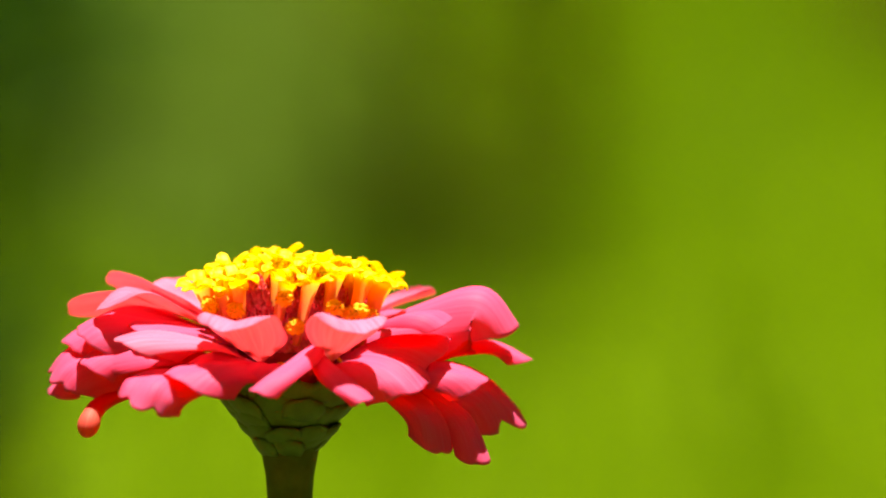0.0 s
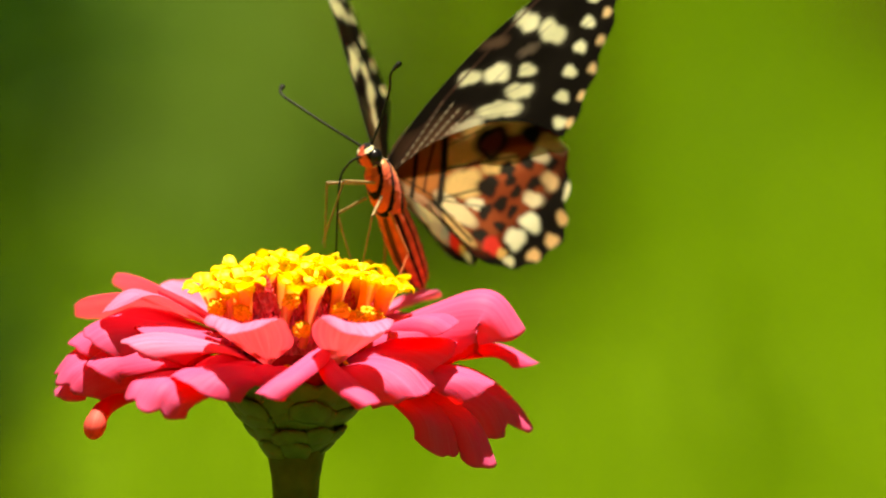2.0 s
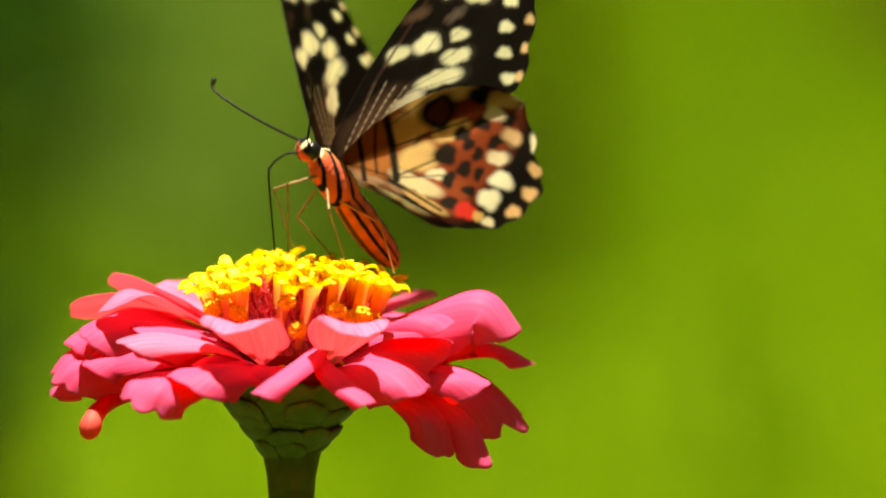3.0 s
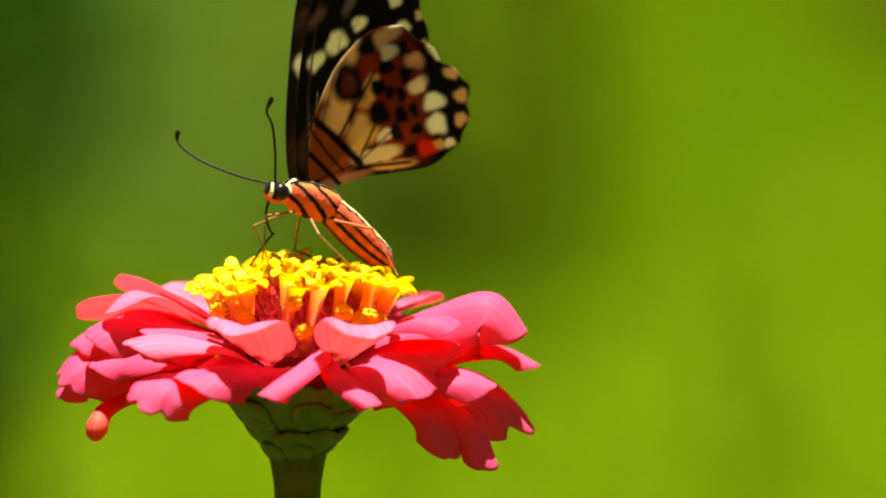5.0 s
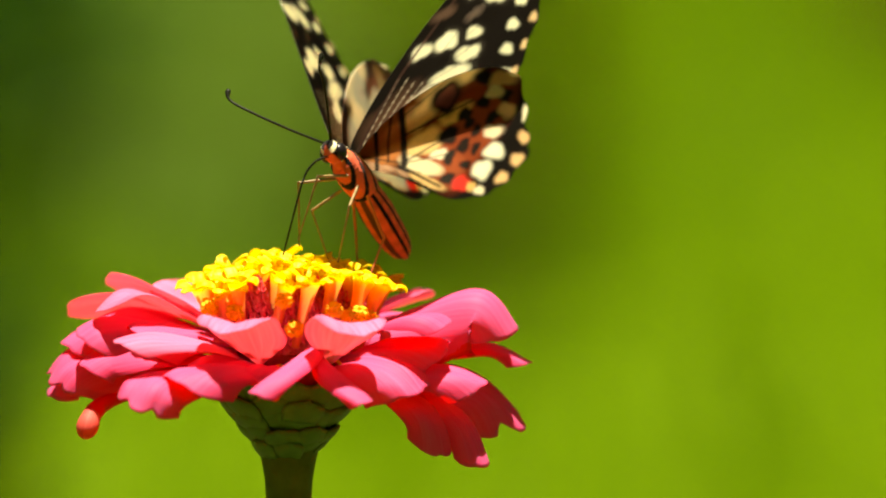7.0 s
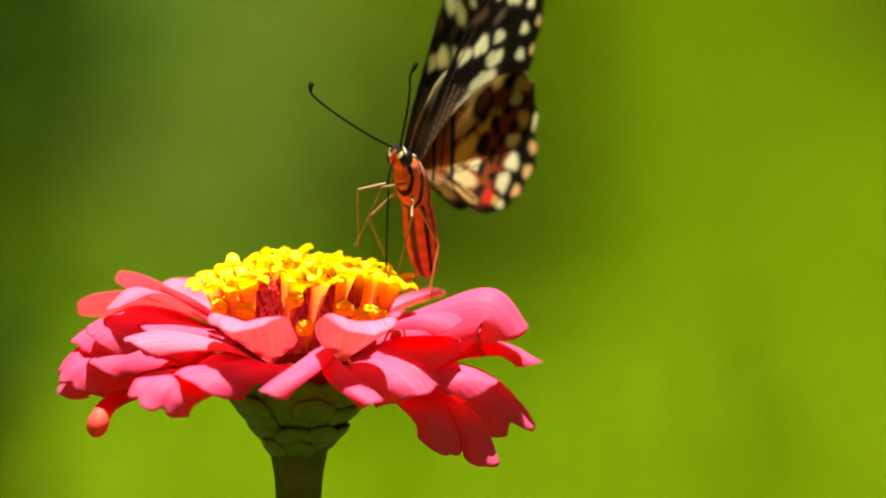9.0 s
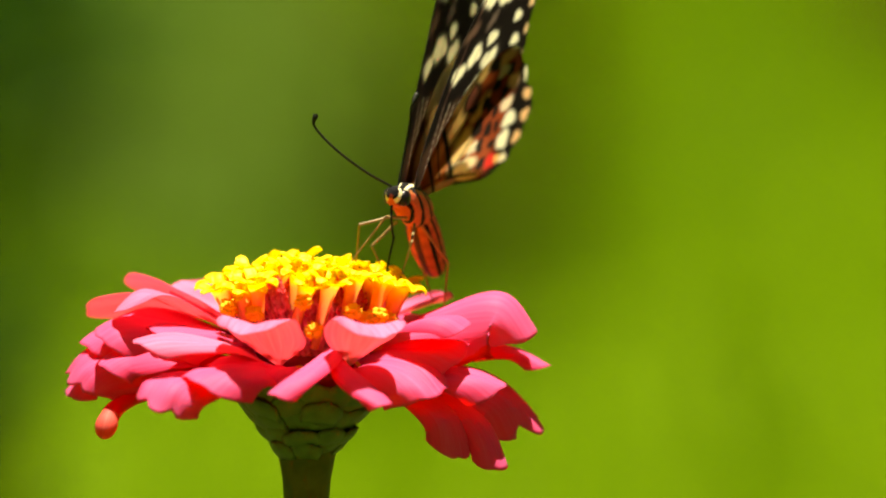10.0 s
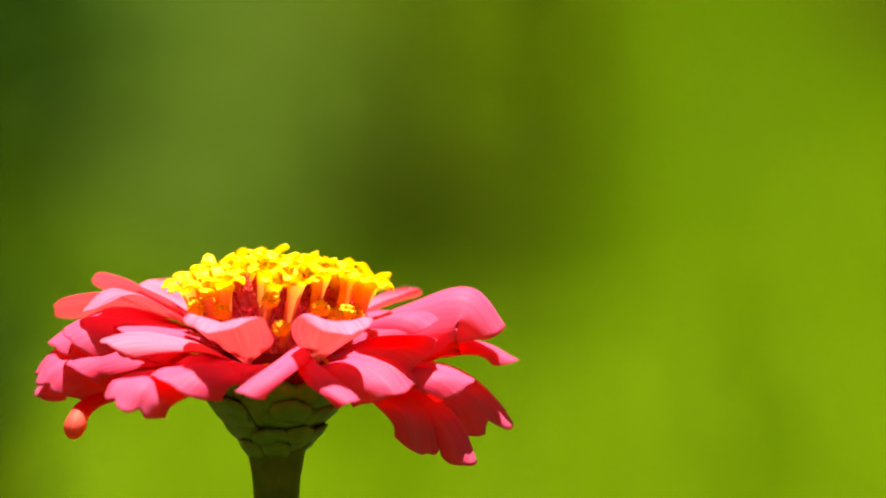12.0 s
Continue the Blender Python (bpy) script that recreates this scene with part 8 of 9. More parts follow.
    walk(leg, [
        (0, pose(*hip, 0.0, -1.5, 0.0)),
        (0.4, pose(*hip, 0.0, -1.5, 0.0)),
        (0.5, pose(*hip, 0.0, -1.5, 0.0)),
        (0.6, pose(*hip, 0.0, 0.0, 0.0)),
        (0.7, pose(*hip, 0.0, 6.0, 0.0)),
        (0.75, pose(*hip, 0.0, 10.5, 0.0)),
        (0.8, pose(*hip, 0.0, 15.0, 0.0)),
        (0.85, pose(*hip, 0.0, 21.0, 0.0)),
        (0.9, pose(*hip, 0.0, 28.5, 0.0)),
        (0.95, pose(*hip, 0.0, 27.0, 0.0)),
        (0.975, pose(*hip, 0.0, 26.2, 0.0)),
        (1, pose(*hip, 0.0, 25.5, 0.0)),
        (1.03, pose(*hip, 0.0, 26.2, 0.0)),
        (1.1, pose(*hip, 0.0, 24.0, 0.0)),
        (1.2, pose(*hip, 0.0, 30.2, 0.0)),
        (1.4, pose(*hip, 0.0, 30.4, 0.0)),
        (1.5, pose(*hip, -11.9, 39.8, -13.5)),
        (1.6, pose(*hip, -8.5, 41.7, -14.6)),
        (1.8, pose(*hip, -17.4, 38.0, -12.1)),
        (2, pose(*hip, -15.1, 44.4, -16.4)),
        (2.2, pose(*hip, -14.1, 29.4, -7.4)),
        (2.3, pose(*hip, -13.0, 41.7, -14.6)),
        (2.4, pose(*hip, -17.2, 48.7, -19.7)),
        (2.5, pose(*hip, -24.1, 39.6, -13.0)),
        (2.6, pose(*hip, -6.4, 49.8, -19.2)),
        (2.7, pose(*hip, -0.7, 34.1, -11.3)),
        (2.8, pose(*hip, -9.4, 55.0, -23.2)),
        (2.9, pose(*hip, -4.0, 48.6, -18.3)),
        (3, pose(*hip, 0.2, 54.7, -21.1)),
        (3.1, pose(*hip, -8.9, 50.8, -20.2)),
        (3.2, pose(*hip, -9.5, 48.7, -18.9)),
        (3.4, pose(*hip, -7.6, 49.5, -19.2)),
        (3.6, pose(*hip, -3.7, 45.3, -16.5)),
        (3.8, pose(*hip, -1.3, 45.7, -16.6)),
        (4, pose(*hip, 2.2, 42.7, -15.0)),
        (4.2, pose(*hip, 5.1, 42.4, -14.9)),
        (4.4, pose(*hip, 8.6, 40.3, -14.1)),
        (4.8, pose(*hip, 15.7, 38.7, -13.9)),
        (5, pose(*hip, 14.7, 37.7, -13.6)),
        (5.1, pose(*hip, 9.1, 47.6, -16.7)),
        (5.2, pose(*hip, -14.6, 57.7, -26.5)),
        (5.3, pose(*hip, -13.5, 53.1, -22.6)),
        (5.4, pose(*hip, -13.3, 52.0, -21.7)),
        (5.5, pose(*hip, -12.5, 49.5, -19.8)),
        (5.8, pose(*hip, 10.8, 49.8, -17.4)),
        (6, pose(*hip, 12.2, 46.6, -16.1)),
        (6.3, pose(*hip, 12.5, 46.4, -16.0)),
        (6.4, pose(*hip, 12.2, 48.7, -16.8)),
        (6.5, pose(*hip, -17.6, 36.7, -11.3)),
        (6.6, pose(*hip, -9.2, 29.5, -8.2)),
        (6.7, pose(*hip, -12.0, 27.2, -6.6)),
        (7, pose(*hip, -9.9, 26.3, -6.5)),
        (7.2, pose(*hip, -8.7, 21.7, -4.7)),
        (7.5, pose(*hip, -6.5, 20.9, -4.9)),
        (7.7, pose(*hip, -5.8, 16.6, -3.4)),
        (8, pose(*hip, -3.7, 15.3, -3.6)),
        (8.3, pose(*hip, -1.3, 11.1, -2.8)),
        (8.5, pose(*hip, -2.2, 12.3, -3.0)),
        (8.6, pose(*hip, 0.5, 29.5, -9.7)),
        (8.7, pose(*hip, 7.5, 35.3, -12.5)),
        (8.8, pose(*hip, 5.9, 30.1, -10.6)),
        (8.9, pose(*hip, 12.0, 31.5, -11.8)),
        (9, pose(*hip, 13.8, 30.7, -11.8)),
        (9.1, pose(*hip, 17.3, 28.5, -11.8)),
        (9.2, pose(*hip, 14.9, 16.3, -8.9)),
        (9.5, pose(*hip, 20.3, 17.5, -10.5)),
        (10, pose(*hip, 24.3, 16.2, -11.3)),
        (10.3, pose(*hip, 10.5, 9.7, -6.3)),
        (10.4, pose(*hip, -0.0, 25.5, -8.1)),
        (10.5, pose(*hip, -6.8, 33.0, -10.2)),
        (10.6, pose(*hip, 7.5, 33.7, -11.9)),
        (10.7, pose(*hip, 10.1, 34.2, -12.3)),
        (10.8, pose(*hip, 0.9, 26.0, -8.4)),
        (10.9, pose(*hip, 0.7, 35.6, -12.0)),
        (11, pose(*hip, 0.5, 34.3, -11.5)),
        (11.1, pose(*hip, 10.6, 36.6, -13.1)),
        (11.2, pose(*hip, 6.0, 38.5, -13.5)),
        (11.3, pose(*hip, 0.0, 33.0, 0.0)),
        (11.4, pose(*hip, 0.0, 28.5, 0.0)),
        (11.5, pose(*hip, 0.0, 13.5, 0.0)),
        (11.7, pose(*hip, 0.0, -1.5, 0.0)),
        (12, pose(*hip, 0.0, -9.0, 0.0)),
    ])
    walk(antennas[0], [
        (0, pose(0, 0, 0, 0.0, -4.0, 0.0)),
        (0.4, pose(0, 0, 0, 0.0, -4.0, 0.0)),
        (0.5, pose(0, 0, 0, 0.0, -4.0, 0.0)),
        (0.6, pose(0, 0, 0, 0.0, -3.0, 0.0)),
        (0.7, pose(0, 0, 0, 0.0, 1.0, 0.0)),
        (0.75, pose(0, 0, 0, 0.0, 4.0, 0.0)),
        (0.8, pose(0, 0, 0, 0.0, 7.0, 0.0)),
        (0.85, pose(0, 0, 0, 0.0, 11.0, 0.0)),
        (0.9, pose(0, 0, 0, 0.0, 14.0, 0.0)),
        (0.95, pose(0, 0, 0, 0.0, 14.0, 0.0)),
        (0.975, pose(0, 0, 0, 0.0, 14.0, 0.0)),
        (1, pose(0, 0, 0, 0.0, 14.0, 0.0)),
        (1.03, pose(0, 0, 0, 0.0, 14.0, 0.0)),
        (1.1, pose(0, 0, 0, 0.0, 13.0, 0.0)),
        (1.2, pose(0, 0, 0, 0.0, 14.0, 0.0)),
        (1.4, pose(0, 0, 0, 0.0, 14.0, 0.0)),
        (1.5, pose(0, 0, 0, -21.5, 21.0, 0.6)),
        (1.6, pose(0, 0, 0, -1.5, -22.0, 9.9)),
        (1.8, pose(0, 0, 0, -2.1, -8.1, 4.9)),
        (2, pose(0, 0, 0, -10.9, 19.2, -4.0)),
        (2.2, pose(0, 0, 0, -1.9, -17.3, 8.5)),
        (2.3, pose(0, 0, 0, -3.4, -7.9, 5.7)),
        (2.4, pose(0, 0, 0, -23.8, 23.2, 0.1)),
        (2.5, pose(0, 0, 0, -17.1, 16.6, 1.3)),
        (2.6, pose(0, 0, 0, -7.7, -9.8, 9.7)),
        (2.7, pose(0, 0, 0, -3.1, -18.2, 9.7)),
        (2.8, pose(0, 0, 0, -12.3, 15.4, -0.8)),
        (2.9, pose(0, 0, 0, -6.7, 5.8, 1.5)),
        (3, pose(0, 0, 0, -13.1, 19.7, -3.2)),
        (3.1, pose(0, 0, 0, -20.8, 20.6, 0.5)),
        (3.2, pose(0, 0, 0, -23.1, 21.6, 1.0)),
        (3.4, pose(0, 0, 0, -27.7, 25.7, 0.1)),
        (3.6, pose(0, 0, 0, -17.9, 15.1, 2.9)),
        (3.8, pose(0, 0, 0, -20.4, 17.6, 2.6)),
        (4, pose(0, 0, 0, -11.9, 7.5, 3.8)),
        (4.2, pose(0, 0, 0, -13.1, 8.8, 3.9)),
        (4.4, pose(0, 0, 0, -5.7, -0.5, 4.0)),
        (4.8, pose(0, 0, 0, 1.6, -10.2, 3.2)),
        (5, pose(0, 0, 0, -0.6, -4.8, 2.4)),
        (5.1, pose(0, 0, 0, -2.2, -1.7, 2.2)),
        (5.2, pose(0, 0, 0, -4.9, 11.4, -2.6)),
        (5.3, pose(0, 0, 0, -2.9, 7.9, -1.9)),
        (5.4, pose(0, 0, 0, -3.0, 5.5, -0.7)),
        (5.5, pose(0, 0, 0, 0.7, 2.1, -1.4)),
        (5.8, pose(0, 0, 0, 4.6, -2.7, -1.8)),
        (6, pose(0, 0, 0, 13.0, -8.9, -4.9)),
        (6.3, pose(0, 0, 0, 4.7, -18.5, 4.0)),
        (6.4, pose(0, 0, 0, -0.4, -24.1, 9.9)),
        (6.5, pose(0, 0, 0, -9.6, 14.0, -1.4)),
        (6.6, pose(0, 0, 0, -4.3, 14.8, -4.9)),
        (6.7, pose(0, 0, 0, -0.9, 19.3, -9.3)),
        (7, pose(0, 0, 0, -1.3, 18.3, -8.4)),
        (7.2, pose(0, 0, 0, 9.8, -2.4, -5.1)),
        (7.5, pose(0, 0, 0, 10.5, -4.9, -4.7)),
        (7.7, pose(0, 0, 0, 10.8, -10.9, -2.8)),
        (8, pose(0, 0, 0, 11.7, -13.8, -2.4)),
        (8.3, pose(0, 0, 0, 12.7, -20.6, -1.1)),
        (8.5, pose(0, 0, 0, 12.3, -17.9, -1.6)),
        (8.6, pose(0, 0, 0, -14.4, 40.3, -20.5)),
        (8.7, pose(0, 0, 0, -3.5, 29.1, -14.4)),
        (8.8, pose(0, 0, 0, -2.9, 27.9, -13.7)),
        (8.9, pose(0, 0, 0, 3.8, 19.3, -11.4)),
        (9, pose(0, 0, 0, 0.7, 18.3, -9.4)),
        (9.1, pose(0, 0, 0, 10.3, 8.7, -9.7)),
        (9.2, pose(0, 0, 0, 20.5, -10.7, -9.2)),
        (9.5, pose(0, 0, 0, 21.5, -15.5, -8.5)),
        (10, pose(0, 0, 0, 20.5, -22.6, -6.0)),
        (10.3, pose(0, 0, 0, 27.4, -18.1, -11.7)),
        (10.4, pose(0, 0, 0, 12.4, 9.3, -11.1)),
        (10.5, pose(0, 0, 0, -21.0, 25.3, -3.3)),
        (10.6, pose(0, 0, 0, -2.6, -7.4, 5.0)),
        (10.7, pose(0, 0, 0, -5.5, -6.7, 6.7)),
        (10.8, pose(0, 0, 0, -6.9, 1.4, 3.8)),
        (10.9, pose(0, 0, 0, -10.7, 9.6, 1.9)),
        (11, pose(0, 0, 0, -16.0, 16.9, 0.4)),
        (11.1, pose(0, 0, 0, -10.9, 5.2, 4.5)),
        (11.2, pose(0, 0, 0, -18.6, 5.0, 9.9)),
        (11.3, pose(0, 0, 0, 0.0, 14.0, 0.0)),
        (11.4, pose(0, 0, 0, 0.0, 14.0, 0.0)),
        (11.5, pose(0, 0, 0, 0.0, 6.0, 0.0)),
        (11.7, pose(0, 0, 0, 0.0, -4.0, 0.0)),
        (12, pose(0, 0, 0, 0.0, -9.0, 0.0)),
    ])
    walk(antennas[1], [
        (0, pose(0, 0, 0, 0.0, -4.0, 0.0)),
        (0.4, pose(0, 0, 0, 0.0, -4.0, 0.0)),
        (0.5, pose(0, 0, 0, 0.0, -4.0, 0.0)),
        (0.6, pose(0, 0, 0, 0.0, -3.0, 0.0)),
        (0.7, pose(0, 0, 0, 0.0, 1.0, 0.0)),
        (0.75, pose(0, 0, 0, 0.0, 4.0, 0.0)),
        (0.8, pose(0, 0, 0, 0.0, 7.0, 0.0)),
        (0.85, pose(0, 0, 0, 0.0, 11.0, 0.0)),
        (0.9, pose(0, 0, 0, 0.0, 14.0, 0.0)),
        (0.95, pose(0, 0, 0, 0.0, 14.0, 0.0)),
        (0.975, pose(0, 0, 0, 0.0, 14.0, 0.0)),
        (1, pose(0, 0, 0, 0.0, 14.0, 0.0)),
        (1.03, pose(0, 0, 0, 0.0, 14.0, 0.0)),
        (1.1, pose(0, 0, 0, 0.0, 13.0, 0.0)),
        (1.2, pose(0, 0, 0, 0.0, 14.0, 0.0)),
        (1.4, pose(0, 0, 0, 0.0, 14.0, 0.0)),
        (1.5, pose(0, 0, 0, 5.6, 4.9, -1.5)),
        (1.6, pose(0, 0, 0, -10.4, -11.8, -0.4)),
        (1.8, pose(0, 0, 0, -9.8, 0.4, 15.4)),
        (2, pose(0, 0, 0, 7.0, 2.9, -8.4)),
        (2.2, pose(0, 0, 0, -21.9, -12.7, 12.9)),
        (2.3, pose(0, 0, 0, -13.8, -8.5, 8.1)),
        (2.4, pose(0, 0, 0, 0.3, -5.8, -9.3)),
        (2.5, pose(0, 0, 0, -3.6, -2.2, 2.5)),
        (2.6, pose(0, 0, 0, -20.6, -8.2, 16.5)),
        (2.7, pose(0, 0, 0, -27.4, -13.1, 18.4)),
        (2.8, pose(0, 0, 0, 6.8, 9.5, 6.1)),
        (2.9, pose(0, 0, 0, 2.2, 6.4, 7.9)),
        (3, pose(0, 0, 0, 7.0, 10.3, 7.6)),
        (3.1, pose(0, 0, 0, 13.4, 17.1, 13.3)),
        (3.2, pose(0, 0, 0, 9.6, 14.6, 13.8)),
        (3.4, pose(0, 0, 0, 11.6, 13.6, 6.4)),
        (3.6, pose(0, 0, 0, 3.8, 7.7, 7.8)),
        (3.8, pose(0, 0, 0, 5.4, 6.2, 1.6)),
        (4, pose(0, 0, 0, -0.7, 1.7, 4.0)),
        (4.2, pose(0, 0, 0, 0.6, -0.4, -1.8)),
        (4.4, pose(0, 0, 0, -3.7, -4.0, -0.0)),
        (4.8, pose(0, 0, 0, -5.3, -9.6, -5.1)),
        (5, pose(0, 0, 0, -0.6, -3.3, -4.1)),
        (5.1, pose(0, 0, 0, 2.7, -0.7, -6.0)),
        (5.2, pose(0, 0, 0, 11.0, 16.6, 17.2)),
        (5.3, pose(0, 0, 0, 14.8, 19.5, 19.2)),
        (5.4, pose(0, 0, 0, 9.5, 15.0, 15.3)),
        (5.5, pose(0, 0, 0, 7.3, 13.5, 15.3)),
        (5.8, pose(0, 0, 0, 2.2, -1.8, -6.9)),
        (6, pose(0, 0, 0, -0.5, -2.2, -2.7)),
        (6.3, pose(0, 0, 0, -7.6, -17.8, -11.1)),
        (6.4, pose(0, 0, 0, -19.8, -26.9, -3.5)),
        (6.5, pose(0, 0, 0, -3.1, -3.4, -0.1)),
        (6.6, pose(0, 0, 0, -1.4, 1.9, 5.6)),
        (6.7, pose(0, 0, 0, -0.2, 1.6, 3.0)),
        (7, pose(0, 0, 0, 0.8, 1.8, 1.7)),
        (7.2, pose(0, 0, 0, -3.5, -1.7, 3.1)),
        (7.5, pose(0, 0, 0, -2.3, -0.4, 3.2)),
        (7.7, pose(0, 0, 0, -6.8, -6.0, 1.8)),
        (8, pose(0, 0, 0, -6.4, 0.8, 11.4)),
        (8.3, pose(0, 0, 0, -10.9, -2.9, 12.0)),
        (8.5, pose(0, 0, 0, -7.7, -1.4, 9.8)),
        (8.6, pose(0, 0, 0, 18.8, 19.3, 6.4)),
        (8.7, pose(0, 0, 0, 13.8, 15.2, 5.6)),
        (8.8, pose(0, 0, 0, 9.7, 10.4, 1.8)),
        (8.9, pose(0, 0, 0, 8.6, 9.2, 1.5)),
        (9, pose(0, 0, 0, 9.7, 13.4, 10.1)),
        (9.1, pose(0, 0, 0, 6.5, 7.2, 1.4)),
        (9.2, pose(0, 0, 0, -0.3, -6.3, -9.0)),
        (9.5, pose(0, 0, 0, -0.2, 3.2, 5.9)),
        (10, pose(0, 0, 0, -5.2, -3.3, 3.2)),
        (10.3, pose(0, 0, 0, -1.6, -10.5, -12.1)),
        (10.4, pose(0, 0, 0, 3.8, 1.3, -4.7)),
        (10.5, pose(0, 0, 0, -0.5, -5.9, -8.1)),
        (10.6, pose(0, 0, 0, -9.8, -2.4, 11.0)),
        (10.7, pose(0, 0, 0, -8.4, 0.9, 14.3)),
        (10.8, pose(0, 0, 0, -8.6, -5.8, 4.7)),
        (10.9, pose(0, 0, 0, -4.3, 1.1, 8.8)),
        (11, pose(0, 0, 0, 1.2, 8.3, 13.6)),
        (11.1, pose(0, 0, 0, 0.1, 8.0, 14.7)),
        (11.2, pose(0, 0, 0, -0.2, -17.4, -22.3)),
        (11.3, pose(0, 0, 0, 0.0, 14.0, 0.0)),
        (11.4, pose(0, 0, 0, 0.0, 14.0, 0.0)),
        (11.5, pose(0, 0, 0, 0.0, 6.0, 0.0)),
        (11.7, pose(0, 0, 0, 0.0, -4.0, 0.0)),
        (12, pose(0, 0, 0, 0.0, -9.0, 0.0)),
    ])
    walk(proboscis, [
        (0, pose(*TONGUE, 0.0, 45.0, 0.0)),
        (0.4, pose(*TONGUE, 0.0, 45.0, 0.0)),
        (0.5, pose(*TONGUE, 0.0, 45.0, 0.0)),
        (0.6, pose(*TONGUE, 0.0, 45.0, 0.0)),
        (0.7, pose(*TONGUE, 0.0, 45.0, 0.0)),
        (0.75, pose(*TONGUE, 0.0, 45.0, 0.0)),
        (0.8, pose(*TONGUE, 0.0, 45.0, 0.0)),
        (0.85, pose(*TONGUE, 0.0, 45.0, 0.0)),
        (0.9, pose(*TONGUE, 0.0, 45.0, 0.0)),
        (0.95, pose(*TONGUE, 0.0, 45.0, 0.0)),
        (0.975, pose(*TONGUE, 0.0, 45.0, 0.0)),
        (1, pose(*TONGUE, 0.0, 45.0, 0.0)),
        (1.03, pose(*TONGUE, 0.0, 45.0, 0.0)),
        (1.1, pose(*TONGUE, 0.0, 45.0, 0.0)),
        (1.2, pose(*TONGUE, 0.0, 45.0, 0.0)),
        (1.4, pose(*TONGUE, 0.0, 45.0, 0.0)),
        (1.5, pose(*TONGUE, -49.7, 44.6, -85.1)),
        (1.6, pose(*TONGUE, -100.9, 66.1, -118.9)),
        (1.8, pose(*TONGUE, -14.3, 15.2, -53.3)),
        (2, pose(*TONGUE, -73.3, 45.8, -110.5)),
        (2.2, pose(*TONGUE, 9.9, -51.1, -25.6)),
        (2.3, pose(*TONGUE, -86.0, 54.4, -114.7)),
        (2.4, pose(*TONGUE, -132.4, 45.2, -154.6)),
        (2.5, pose(*TONGUE, -111.7, 49.1, -139.3)),
        (2.6, pose(*TONGUE, -1.9, -14.5, 130.7)),
        (2.7, pose(*TONGUE, -1.7, -62.6, 3.2)),
        (2.8, pose(*TONGUE, -65.7, 57.2, -91.9)),
        (2.9, pose(*TONGUE, -33.9, 49.4, -58.1)),
        (3, pose(*TONGUE, -33.9, 42.1, -64.6)),
        (3.1, pose(*TONGUE, -34.8, 53.1, -56.4)),
        (3.2, pose(*TONGUE, -27.2, 42.9, -52.6)),
        (3.4, pose(*TONGUE, -43.0, 51.2, -69.6)),
        (3.6, pose(*TONGUE, -31.8, 45.9, -57.7)),
        (3.8, pose(*TONGUE, -49.7, 55.2, -74.9)),
        (4, pose(*TONGUE, -41.0, 53.0, -65.3)),
        (4.2, pose(*TONGUE, -61.3, 62.3, -82.5)),
        (4.4, pose(*TONGUE, -61.6, 65.7, -80.0)),
        (4.8, pose(*TONGUE, -121.0, 79.4, -127.9)),
        (5, pose(*TONGUE, -153.2, 81.5, -156.1)),
        (5.1, pose(*TONGUE, -52.9, 68.1, -68.1)),
        (5.2, pose(*TONGUE, -19.5, 47.5, -35.8)),
        (5.3, pose(*TONGUE, -102.8, 85.6, -106.2)),
        (5.4, pose(*TONGUE, -151.1, 75.7, -156.1)),
        (5.5, pose(*TONGUE, -160.9, 81.0, -163.1)),
        (5.8, pose(*TONGUE, -139.0, 74.0, -146.6)),
        (6, pose(*TONGUE, -96.0, 71.5, -110.3)),
        (6.3, pose(*TONGUE, 146.9, 50.9, 161.0)),
        (6.4, pose(*TONGUE, 128.3, 44.8, 152.4)),
        (6.5, pose(*TONGUE, -36.2, 34.8, -76.1)),
        (6.6, pose(*TONGUE, -31.5, 28.2, -76.0)),
        (6.7, pose(*TONGUE, -27.1, 20.3, -78.9)),
        (7, pose(*TONGUE, -38.5, 30.0, -85.8)),
        (7.2, pose(*TONGUE, -38.3, 32.5, -82.2)),
        (7.5, pose(*TONGUE, -58.3, 46.8, -93.4)),
        (7.7, pose(*TONGUE, -61.2, 52.9, -90.8)),
        (8, pose(*TONGUE, -105.4, 70.8, -119.4)),
        (8.3, pose(*TONGUE, 141.6, 74.0, 148.8)),
        (8.5, pose(*TONGUE, -166.1, 77.8, -168.3)),
        (8.6, pose(*TONGUE, -138.8, 55.8, -154.1)),
        (8.7, pose(*TONGUE, 173.4, 54.7, 176.1)),
        (8.8, pose(*TONGUE, -136.3, 57.1, -152.0)),
        (8.9, pose(*TONGUE, -149.5, 60.7, -159.6)),
        (9, pose(*TONGUE, -163.3, 62.7, -168.6)),
        (9.1, pose(*TONGUE, -155.5, 66.3, -162.3)),
        (9.2, pose(*TONGUE, -103.4, 71.9, -116.8)),
        (9.5, pose(*TONGUE, 147.7, 76.1, 153.1)),
        (10, pose(*TONGUE, 117.5, 77.0, 126.2)),
        (10.3, pose(*TONGUE, -14.0, 7.6, -67.0)),
        (10.4, pose(*TONGUE, -29.1, 24.5, -76.5)),
        (10.5, pose(*TONGUE, -56.0, 42.8, -94.9)),
        (10.6, pose(*TONGUE, -21.5, 14.1, -76.6)),
        (10.7, pose(*TONGUE, -41.9, 30.2, -90.9)),
        (10.8, pose(*TONGUE, -34.3, 28.1, -81.2)),
        (10.9, pose(*TONGUE, -49.2, 33.4, -96.9)),
        (11, pose(*TONGUE, -66.1, 41.8, -107.2)),
        (11.1, pose(*TONGUE, -89.9, 51.2, -120.8)),
        (11.2, pose(*TONGUE, -163.2, 57.1, -169.5)),
